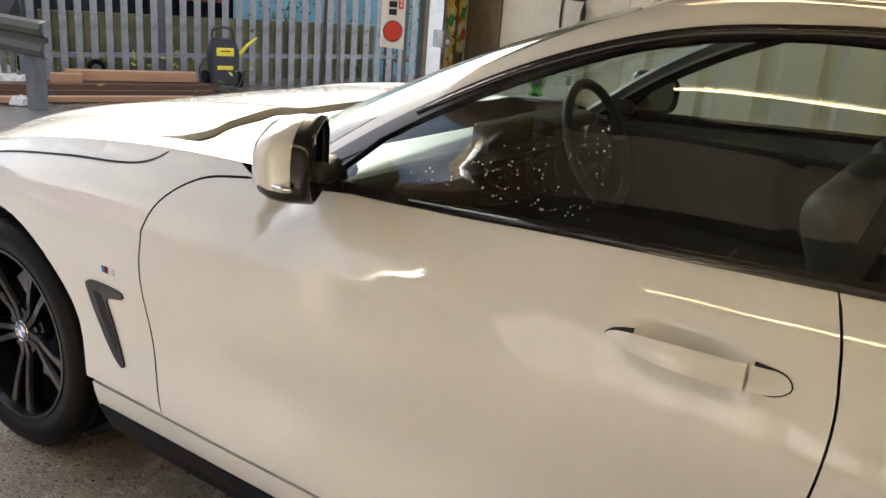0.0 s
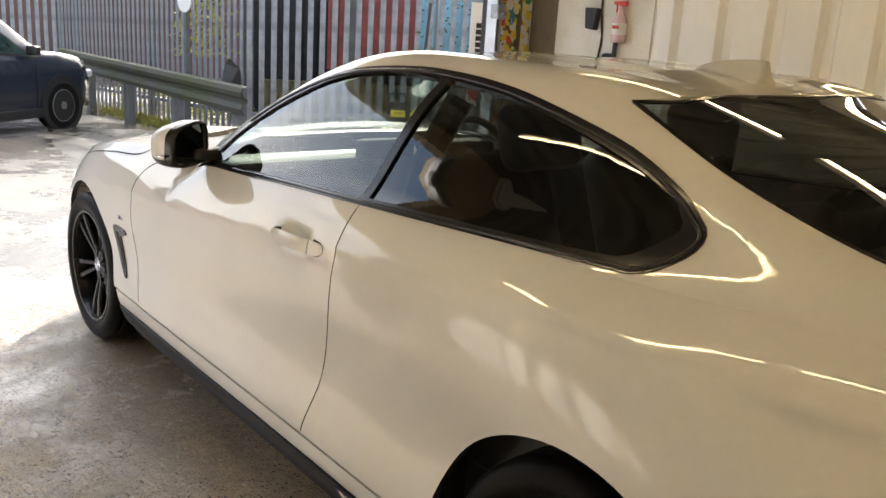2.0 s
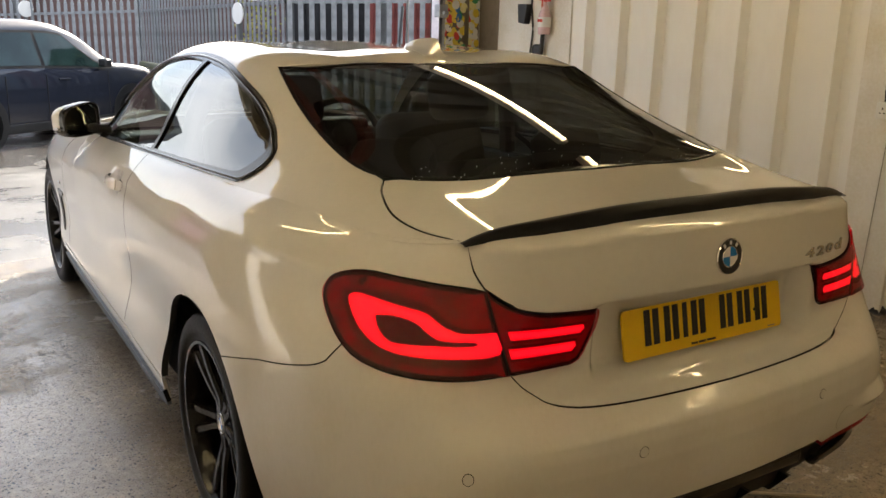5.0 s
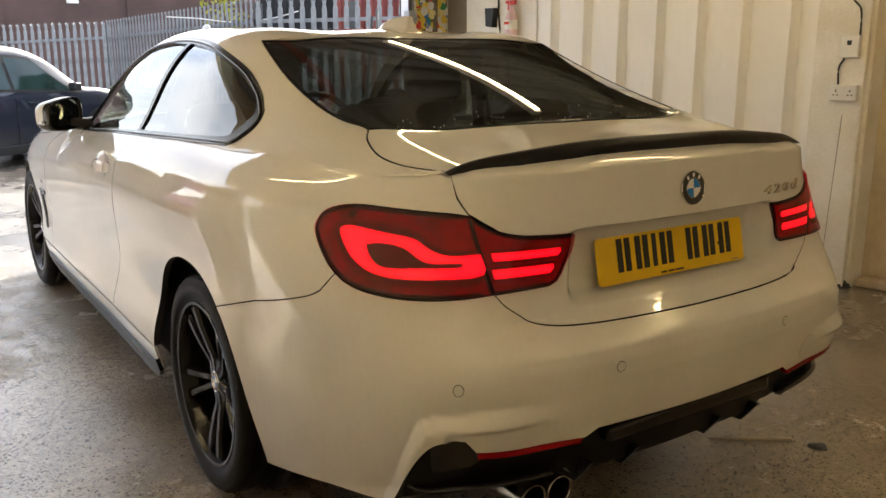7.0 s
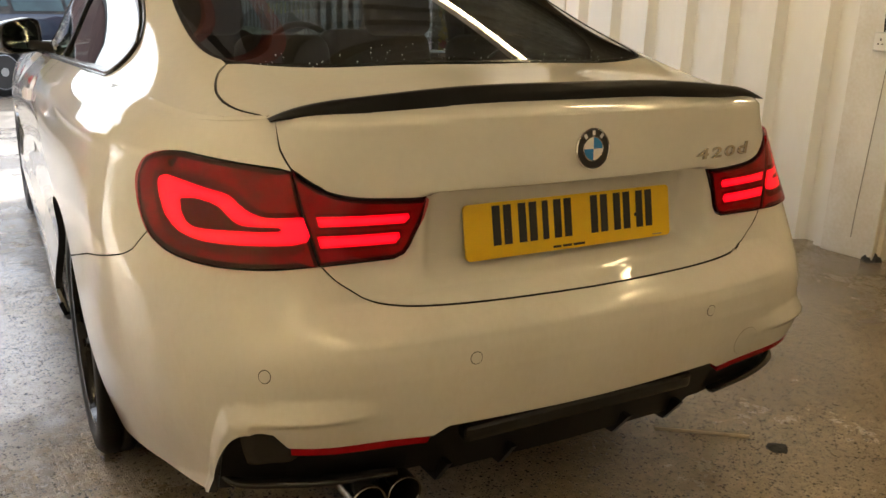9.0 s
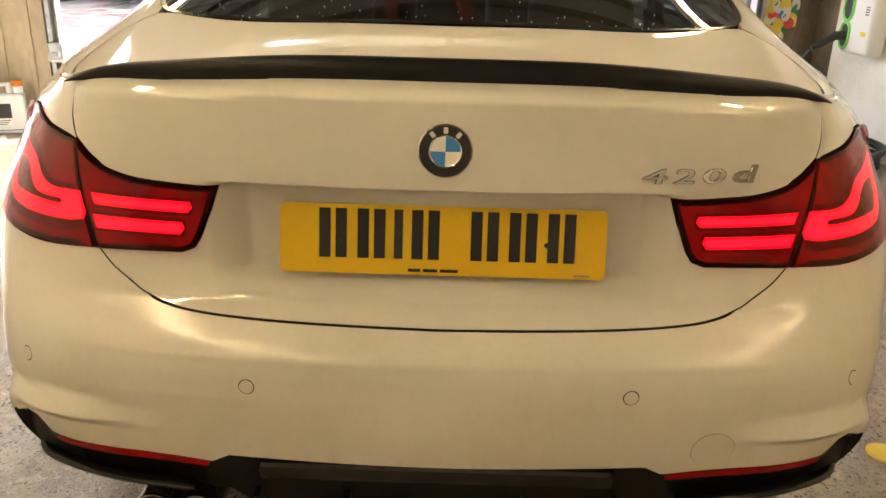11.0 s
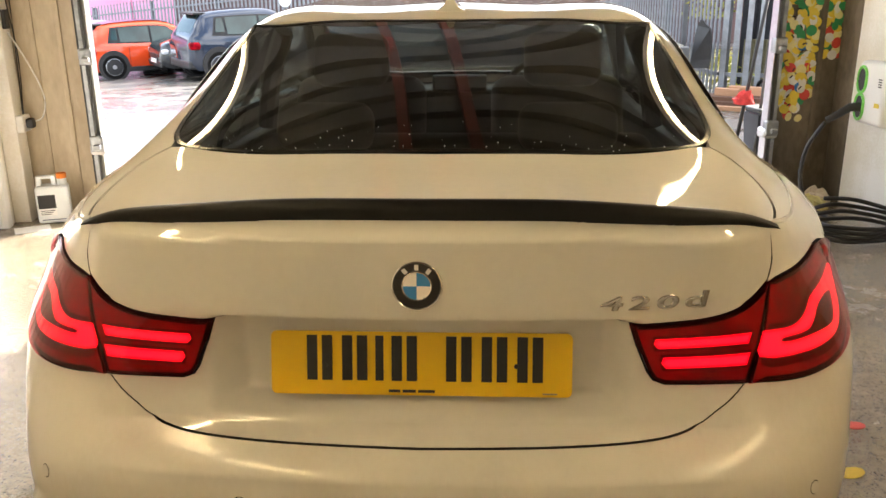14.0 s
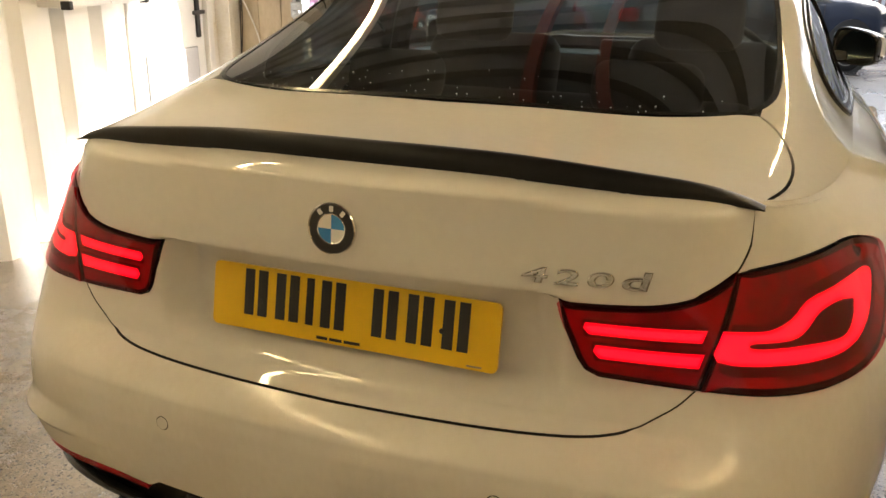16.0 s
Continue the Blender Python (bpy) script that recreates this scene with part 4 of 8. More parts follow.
def lamp_xy(u, v):
    """Point of the outer tail lamp: u from its outer end (0) to the boot gap (1), v from its foot (0) to its top (1)."""
    z = 0.765 + 0.18 * v
    a, b = gfind(0.462, z, 1, 0.55, 1.4), gfind(0.556 + 0.032 * v, z, 0, 0.0, 0.95)
    return (a + (b - a) * u, z)


def lamp_outline():
    """From the foot of the boot gap round the outer end to the top of the boot gap."""
    uv = [(1.0, 0.02), (0.75, 0.005), (0.45, 0.02), (0.26, 0.13), (0.12, 0.38), (0.03, 0.62), (0.02, 0.78), (0.07, 0.91), (0.20, 0.99), (0.40, 0.985), (0.72, 0.965), (1.0, 0.945)]
    return curve2([lamp_xy(*p) for p in uv], 3)


RING = [(0.620, 0.857), (0.728, 0.854), (0.792, 0.865), (0.844, 0.885), (0.916, 0.892), (0.992, 0.899), (1.028, 0.900), (1.042, 0.888), (1.022, 0.863), (0.992, 0.838), (0.952, 0.818), (0.912, 0.808), (0.860, 0.804), (0.744, 0.806), (0.612, 0.813)]
TEAR = [(0.964, 0.866), (0.924, 0.871), (0.868, 0.865), (0.824, 0.846), (0.784, 0.837), (0.690, 0.838), (0.690, 0.831), (0.808, 0.828), (0.888, 0.824), (0.920, 0.828), (0.948, 0.845)]
BEZEL = [(0.640, 0.866), (0.728, 0.863), (0.788, 0.877), (0.840, 0.898), (0.912, 0.907), (1.012, 0.910), (1.056, 0.905), (1.056, 0.885), (1.036, 0.860), (1.004, 0.830), (0.960, 0.806), (0.908, 0.794), (0.844, 0.789), (0.728, 0.792), (0.618, 0.798)]


def tail_lamp(car, s, outline):
    """Two lamps either side of the boot gap: black edge, red lens, the lit loop and bars, a clear cover."""
    outer = panel("tail_lamp_outer", outline, side_map, LENS_DARK, car, s, gap=0.02, lift=0.002, cut=0.002, flange=0.02, label="lit red tail lamp")
    panel("lens", shrink(outline, 0.010), side_map, LENS, outer, s, gap=0.012, lift=0.0032, cut=0, flange=0)
    panel("bezel", curve2(BEZEL + BEZEL[:1], 3)[:-1], side_map, BEZEL_RED, outer, s, gap=0.012, lift=0.0044, cut=0, flange=0)
    panel("light_loop", curve2(RING + RING[:1], 3)[:-1], side_map, LED, outer, s, gap=0.010, lift=0.0056, cut=0, flange=0, holes=(curve2(TEAR + TEAR[:1], 3)[:-1],))
    core, eye = shrink(curve2(RING + RING[:1], 3)[:-1], 0.0045), shrink(curve2(TEAR + TEAR[:1], 3)[:-1], -0.0045)
    panel("light_core", core, side_map, LED_CORE, outer, s, gap=0.010, lift=0.0062, cut=0, flange=0, holes=(eye,))
    panel("cover", outline, side_map, COVER, outer, s, gap=0.014, lift=0.0085, cut=0.002, flange=0.006)
    rim = [RX(*p) for p in LAMP_IN_TOP] + [RX(*p) for p in LAMP_IN_LOW[1:]]
    inner = panel("tail_lamp_inner", rim, side_map, LENS_DARK, car, s, gap=0.02, lift=0.002, cut=0.003, flange=0.02, label="lit red tail lamp")
    panel("lens", shrink(rim, 0.009), side_map, LENS, inner, s, gap=0.012, lift=0.0032, cut=0, flange=0)
    for z0, z1, xa in ((0.839, 0.858, 0.392), (0.801, 0.823, 0.408)):
        zm, e = (z0 + z1) / 2, 0.0045
        panel("bar_bezel", [RX(xa - e, z1 + e), RX(xa - e, zm), RX(xa, z0 - e), RX(0.553, z0 - e), RX(0.558, z1 + e)], side_map, BEZEL_RED, inner, s, gap=0.012, lift=0.0044, cut=0, flange=0)
        panel("light_bar", [RX(xa, z1), RX(xa - 0.003, zm), RX(xa + 0.006, z0), RX(0.552, z0), RX(0.557, z1)], side_map, LED, inner, s, gap=0.012, lift=0.0056, cut=0, flange=0)
        panel("light_core", [RX(xa + 0.004, z1 - 0.0045), RX(xa + 0.002, zm), RX(xa + 0.010, z0 + 0.0045), RX(0.549, z0 + 0.0045), RX(0.553, z1 - 0.0045)], side_map, LED_CORE, inner, s, gap=0.012, lift=0.0062, cut=0, flange=0)
    panel("reflector_strip", [RX(0.425, 0.790), RX(0.526, 0.791), RX(0.520, 0.784), RX(0.440, 0.782)], side_map, REFLECTOR, inner, s, gap=0.012, lift=0.0044, cut=0, flange=0)
    panel("cover", rim, side_map, COVER, inner, s, gap=0.014, lift=0.0085, cut=0.003, flange=0.006)


def beads(name, spots, fmap, car, s, rain, keep):
    """Drops of water left on a pane."""
    bm = bmesh.new()
    for p in spots:
        if not keep(*p):
            continue
        c = fmap(np.array([p]))[0] * [s, 1, 1]
        r = rain.uniform(0.0007, 0.0019)
        q = bmesh.ops.create_icosphere(bm, subdivisions=1, radius=r)["verts"]
        bmesh.ops.translate(bm, verts=q, vec=Vector(c) + Vector((0.001 * s if fmap is dlo_map else 0, 0, 0 if fmap is dlo_map else 0.001)))
    ob = part(name, bm, WATER, car, smooth=True)
    ob["kind"] = "stuff"
    return ob


def shell():
    """Dark inner body under the panels, so that the shut lines look into darkness."""
    bm = bmesh.new()
    box(bm, -0.74, 0.74, 0.30, 4.35, 0.24, 0.62, bevel=0.08)
    box(bm, -0.80, 0.80, 1.52, 3.42, 0.20, 0.50, bevel=0.03)
    box(bm, -0.55, 0.55, 0.25, 1.0, 0.5, 0.98, bevel=0.05)
    box(bm, -0.70, 0.70, 3.35, 4.35, 0.5, 0.80, bevel=0.1)
    return bm


def vent(car, s):
    pts = curve2([(3.495, 0.590), (3.478, 0.602), (3.43, 0.605), (3.372, 0.601), (3.357, 0.593), (3.362, 0.582), (3.400, 0.575), (3.420, 0.566), (3.418, 0.545), (3.398, 0.490), (3.366, 0.430), (3.360, 0.414), (3.372, 0.410), (3.405, 0.432), (3.448, 0.480), (3.478, 0.535), (3.495, 0.590)], 3)[:-1]
    panel("wing_vent", [RY(*p) for p in pts], side_map, TRIM, car, s, gap=0.012, lift=0.005, cut=0, flange=0.012, label="black L-shaped air vent")
    slot = [(3.468, 0.578), (3.438, 0.578), (3.425, 0.545), (3.400, 0.480), (3.384, 0.440), (3.410, 0.462), (3.446, 0.515)]
    panel("vent_slot", [RY(*p) for p in slot], side_map, GAP, car, s, gap=0.012, lift=0.0056, cut=0, flange=0)
    for k, m in enumerate((BLUE, INK, REFLECTOR)):
        y = 3.424 - 0.0075 * k
        panel("wing_badge", [RY(y, 0.636), RY(y - 0.006, 0.636), RY(y - 0.003, 0.651), RY(y + 0.003, 0.651)], side_map, m, car, s, gap=0.01, lift=0.003, cut=0, flange=0.003)
    panel("wing_badge", [RY(3.399, 0.636), RY(3.380, 0.636), RY(3.383, 0.651), RY(3.402, 0.651)], side_map, CHROME, car, s, gap=0.01, lift=0.003, cut=0, flange=0.003)


def door_handle(car, s):
    """A bowed pull with a separate lock cap, on dark seals, over its dished recess."""
    def bow(p):
        y = side_map(p)[:, 1]
        out = 0.022 * np.clip(1 - ((y - 2.085) / 0.125) ** 2, 0, 1)
        dish = 0.018 * np.exp(-((y - 2.085) / 0.070) ** 4 - ((p[:, 1] - 0.867) / 0.031) ** 4)
        return side_map(p) + np.c_[out + dish + 0.0015, np.zeros(len(p)), np.zeros(len(p))]
    pull = curve2([(1.997, 0.8845), (2.05, 0.885), (2.12, 0.882), (2.17, 0.877), (2.196, 0.871), (2.205, 0.863), (2.196, 0.856), (2.17, 0.852), (2.10, 0.848), (2.05, 0.8465), (1.995, 0.846)], 4)
    cap = curve2([(1.992, 0.846), (1.958, 0.848), (1.940, 0.858), (1.938, 0.869), (1.952, 0.881), (1.994, 0.8845)], 4)
    seal_or_shade = curve2([(1.99, 0.8450), (1.957, 0.8468), (1.9385, 0.8575), (1.9365, 0.8695), (1.951, 0.8822), (1.99, 0.8856)], 4)
    nose = curve2([(2.165, 0.8785), (2.18, 0.8765), (2.197, 0.8718), (2.2062, 0.8632), (2.197, 0.8552), (2.18, 0.8520), (2.165, 0.851)], 4)
    h = panel("door_handle", [RY(*p) for p in pull], bow, PAINT, car, s, gap=0.010, flange=0.020, cut=0.0008)
    panel("lock_cap", [RY(*p) for p in cap], bow, PAINT, h, s, gap=0.010, flange=0.020, cut=0.0008)
    for ring in (seal_or_shade, nose):
        panel("seal_or_shade", [RY(*p) for p in ring], side_map, GAP, h, s, gap=0.010, flange=0, cut=0, lift=0.001)


def wing_mirror(car, s):
    """White cap, black bezel, lower shell and foot, indicator strip, and the glass facing rearwards."""
    F = Matrix.Diagonal((s, 1, 1, 1)) @ pose(0.884, 2.828, 1.006, 0, 0, -31)

    def outline(k, n=36):
        """Half-rounded trapezium: taller and squarer inboard, tapering outboard."""
        pts = []
        for i in range(n):
            a = 2 * math.pi * i / n
            c, q = math.cos(a), math.sin(a)
            x = math.copysign(abs(c) ** 0.55, c)
            z = math.copysign(abs(q) ** 0.55, q)
            w = 0.096 if x < 0 else 0.090
            h = (0.071 - 0.016 * x) if z > 0 else (0.068 + 0.004 * x)
            pts.append((x * w * k + 0.010 * (1 - k), z * h * k))
        return pts

    def loft(name, rings, material, label="", caps=()):
        bm = bmesh.new()
        prev = None
        for y, k, dx in rings:
            ring = [bm.verts.new(F @ Vector((x + dx, y, z))) for x, z in outline(k)]
            if prev:
                for i in range(len(ring)):
                    bm.faces.new((prev[i], prev[(i + 1) % len(ring)], ring[(i + 1) % len(ring)], ring[i]))
            else:
                first = ring
            prev = ring
        if "back" in caps:
            bm.faces.new(first)
        if "front" in caps:
            bm.faces.new(prev)
        bmesh.ops.recalc_face_normals(bm, faces=bm.faces)
        return part(name, bm, material, car, label, smooth=True)
    loft("mirror_bezel", [(-0.018, 0.86, 0), (-0.030, 0.90, 0), (-0.030, 0.985, 0), (-0.012, 1.0, 0), (0.004, 1.0, 0.001)], TRIM, "gloss black mirror bezel")
    loft("mirror_glass", [(-0.0175, 0.30, 0), (-0.018, 0.60, 0), (-0.0185, 0.87, 0)], MIRROR, caps=("back",))
    cap = loft("mirror_shell", [(0.0045, 1.005, 0.001), (0.020, 1.0, 0.003), (0.045, 0.93, 0.006), (0.066, 0.80, 0.004), (0.080, 0.58, 0.0), (0.086, 0.30, -0.004)], [PAINT, TRIM], caps=("front",))
    inv = F.inverted()
    for q in cap.data.polygons:
        if (inv @ q.center).z < -0.036:
            q.material_index = 1
    bm = bmesh.new()
    sweep(bm, [F @ Vector(p) for p in smooth_line([(0.03, 0.070, -0.030), (0.075, 0.045, -0.030), (0.098, 0.015, -0.030), (0.101, -0.002, -0.030)], 4)], 0.0055, seg=8)
    part("indicator", bm, CHROME, car, "clear indicator strip", smooth=True)
    bm = bmesh.new()
    sweep(bm, smooth_line([(s * 0.72, 2.875, 0.965), (s * 0.78, 2.872, 0.962), (s * 0.85, 2.862, 0.972)], 4), 0.042, seg=12, squash=0.62)
    part("mirror_foot", bm, PLASTIC, car, smooth=True)


def wheel(car, s, y):
    """Tyre and black five-twin-spoke alloy with its cap."""
    hub = empty("wheel", (0, 0, 0))
    hub.parent = car
    M = Matrix.Translation((s * 0.775, y, HUB_Z)) @ Matrix.Rotation(radians(90 * s), 4, 'Y')
    bm = bmesh.new()
    prof = [(0.236, -0.095), (0.25, -0.108), (0.283, -0.113), (0.308, -0.108), (0.322, -0.094)]
    for zt in (-0.055, -0.018, 0.018, 0.055):
        prof += [(TYRE, zt - 0.006), (TYRE - 0.008, zt - 0.004), (TYRE - 0.008, zt + 0.004), (TYRE, zt + 0.006)]
    prof += [(0.322, 0.094), (0.308, 0.108), (0.283, 0.113), (0.262, 0.111), (0.259, 0.107), (0.25, 0.106), (0.236, 0.095)]
    lathe(bm, prof, M, 64)
    part("tyre", bm, RUBBER, hub, smooth=True)
    bm = bmesh.new()
    lathe(bm, [(0.215, -0.10), (0.238, -0.10), (0.246, -0.104), (0.246, 0.100), (0.243, 0.106), (0.234, 0.105), (0.229, 0.090), (0.221, 0.055), (0.212, -0.08)], M, 64, closed=True)
    for k in range(5):
        for side in (-1, 1):
            R = M @ Matrix.Rotation(2 * math.pi * (k + 0.5) / 5, 4, 'Z')
            pts = [(0.030, 0.010, 0.070), (0.070, 0.013, 0.066), (0.105, 0.019, 0.074), (0.160, 0.027, 0.084), (0.230, 0.038, 0.092)]
            wid = [0.013, 0.0135, 0.0125, 0.0125, 0.018]
            prev = None
            for (px, py, pz), w in zip(pts, wid):
                ring = [bm.verts.new(R @ Vector((px, side * py + d * w, pz + e))) for d, e in ((-1.0, -0.040), (-0.95, -0.010), (-0.62, 0.0), (0.62, 0.0), (0.95, -0.010), (1.0, -0.040))]
                if prev:
                    for i in range(6):
                        bm.faces.new((prev[i], prev[(i + 1) % 6], ring[(i + 1) % 6], ring[i]))
                prev = ring
    lathe(bm, [(0.0, 0.068), (0.034, 0.068), (0.046, 0.060), (0.072, 0.048), (0.075, 0.02)], M, 32)
    bmesh.ops.recalc_face_normals(bm, faces=bm.faces)
    part("rim", bm, RIM, hub, "gloss black twin-spoke alloy")
    for k in range(5):
        a = 2 * math.pi * k / 5
        bm = bmesh.new()
        cyl(bm, 0.010, 0.03, M @ Matrix.Translation((0.056 * math.cos(a), 0.056 * math.sin(a), 0.048)), 8)
        part("wheel_bolt", bm, RIM, hub)
    roundel(hub, M @ Matrix.Translation((0, 0, 0.0705)), 0.031, "wheel_cap")
    bm = bmesh.new()
    cyl(bm, 0.165, 0.02, M @ Matrix.Translation((0, 0, -0.01)), 40)
    part("brake_disc", bm, STEEL, hub)
    bm = bmesh.new()
    cyl(bm, 0.35, 0.20, M @ Matrix.Translation((0, 0, -0.135)), 32)
    part("wheel_well", bm, GAP, hub)


def roundel(parent, M, r, name):
    bm = bmesh.new()
    lathe(bm, [(0, -0.004), (r, -0.004), (r, 0.001), (r * 0.96, 0.0025), (r * 0.93, 0.001)], M, 40, mi=0)
    lathe(bm, [(r * 0.93, 0.001), (r * 0.60, 0.0016)], M, 40, mi=1)
    lathe(bm, [(r * 0.60, 0.0016), (r * 0.58, 0.0024), (r * 0.55, 0.0016)], M, 40, mi=0)
    for k in range(4):
        c = bm.verts.new(M @ Vector((0, 0, 0.0018)))
        ring = [bm.verts.new(M @ Vector((r * 0.55 * math.cos(a), r * 0.55 * math.sin(a), 0.0016))) for a in [math.pi / 2 * (k + j / 8) for j in range(9)]]
        for j in range(8):
            bm.faces.new((c, ring[j], ring[j + 1])).material_index = 2 + k % 2
    for k in range(3):
        a = radians(128 - 38 * k)
        R = M @ Matrix.Translation((r * 0.765 * math.cos(a), r * 0.765 * math.sin(a), 0.0016)) @ Matrix.Rotation(a, 4, 'Z')
        box(bm, -r * 0.11, r * 0.11, -r * 0.08, r * 0.08, 0, 0.001, m=R, mi=3)
    bmesh.ops.recalc_face_normals(bm, faces=bm.faces)
    return part(name, bm, [CHROME, INK, BLUE, WHITE], parent, "round black badge with blue and white quarters")


def spoiler(car):
    """The black lip along the rear edge of the boot: an even blade whose foot steps up towards its pointed ends."""
    bm = bmesh.new()
    prev = None
    for k in range(81):
        t = -1 + 2 * k / 80
        q = abs(t)
        x = 0.612 * t
        y = 0.170 + 0.052 * q ** 2.2
        h = 0.033 * (1 - q ** 5) + 0.003
        w = 0.052 * (1 - 0.75 * q ** 5)
        z = float(top_z(x, y)) - 0.004
        foot = 0.020 - 0.009 * float(step((q - 0.62) / 0.06)) - 0.010 * q ** 6
        sec = [(y + w, z), (y + w * 0.55, z + h * 0.50), (y + 0.004, z + h * 0.96), (y - 0.006, z + h), (y - 0.015, z + h - 0.003), (y - 0.019, z + h * 0.45), (y - 0.017, z - foot * 0.6), (y - 0.010, z - foot)]
        ring = [bm.verts.new((x, a, b)) for a, b in sec]
        if prev:
            for i in range(len(sec) - 1):
                bm.faces.new((prev[i], prev[i + 1], ring[i + 1], ring[i]))
        prev = ring
    bmesh.ops.recalc_face_normals(bm, faces=bm.faces)
    part("boot_spoiler", bm, SATIN, car, "satin black lip spoiler", smooth=True)


def plate(car):
    """Yellow plate with rounded corners; each character a pair of plain bars of its size."""
    M = Matrix.Translation((0, 0.1205, 0.796)) @ Matrix.Rotation(radians(90 - 12), 4, 'X')
    bm = bmesh.new()
    outline = []
    for cx, cy, a0 in ((0.25, 0.0455, 0), (-0.25, 0.0455, 90), (-0.25, -0.0455, 180), (0.25, -0.0455, 270)):
        outline += [(cx + 0.010 * math.cos(radians(a0 + 15 * k)), cy + 0.010 * math.sin(radians(a0 + 15 * k))) for k in range(7)]
    prism(bm, outline, M, 0.006)
    p = part("number_plate", bm, YELLOW, car, "yellow rear number plate with black bars")
    x = -0.200
    for k in range(7):
        w = 0.014 if k == 2 else 0.050
        if k == 4:
            x += 0.033
        for a in ((x,) if k == 2 else (x + 0.003, x + w - 0.021)):
            bm = bmesh.new()
            box(bm, a, a + (0.014 if k == 2 else 0.018), -0.030, 0.049, 0.0045, 0.0072, m=M)
            part("bar", bm, INK, p)
        x += w + 0.011
    for a, b in ((-0.055, -0.035), (-0.031, -0.008), (-0.004, 0.025)):
        bm = bmesh.new()
        box(bm, a, b, -0.0505, -0.0455, 0.0045, 0.0068, m=M)
        part("small_bar", bm, INK, p)
    bm = bmesh.new()
    box(bm, 0.21, 0.235, -0.051, -0.0485, 0.0045, 0.0066, m=M)
    part("small_bar", bm, SEAM, p)
    for x in (-0.165, 0.165):
        bm = bmesh.new()
        lathe(bm, [(0.0045, 0.0058), (0.0040, 0.0082), (0.0, 0.0088)], M @ Matrix.Translation((x, -0.004 if x < 0 else -0.002, 0)), 12)
        part("screw", bm, INK, p)


def badges(car):
    (_, ya, za), (_, yb, zb) = side_map(np.array([[0.001, 0.925], [0.001, 0.985]]))
    lean_back = math.degrees(math.atan2(yb - ya, zb - za))
    roundel(car, Matrix.Translation((0, max((ya + yb) / 2, 0.0) - 0.006, 0.956)) @ Matrix.Rotation(radians(90 - lean_back), 4, 'X'), 0.041, "boot_badge")
    for ch, a, b, top in (("4", 0.295, 0.339, 0.934), ("2", 0.344, 0.384, 0.934), ("0", 0.388, 0.431, 0.934), ("d", 0.436, 0.479, 0.938)):
        cu = bpy.data.curves.new("badge_character", "FONT")
        cu.body, cu.size, cu.extrude, cu.bevel_depth, cu.bevel_resolution, cu.resolution_u = ch, 0.04, 0.0012, 0.0011, 2, 4
        ob = bpy.data.objects.new("badge_character", cu)
        me = bpy.data.meshes.new_from_object(ob)
        bpy.data.objects.remove(ob)
        co = np.array([v.co for v in me.vertices])
        lo, hi = co.min(0), co.max(0)
        z0, gm = 0.9105, gfind((a + b) / 2, 0.922, 0, 0.0, 0.95)
        for v, c in zip(me.vertices, co):
            u, w = (c[0] - lo[0]) / (hi[0] - lo[0]), (c[1] - lo[1]) / (hi[1] - lo[1])
            z = z0 + (top - z0) * w
            x = a + (b - a) * (u * 0.86 + 0.14 * w)
            p = side_map(np.array([[gm + (x - (a + b) / 2) * 1.02, z]]))[0]
            v.co = (x, p[1] - 0.0022 - c[2], z)
        me.materials.clear()
        me.materials.append(BADGE)
        me.validate()
        ch_ob = new("badge_character", me)
        ch_ob.parent = car


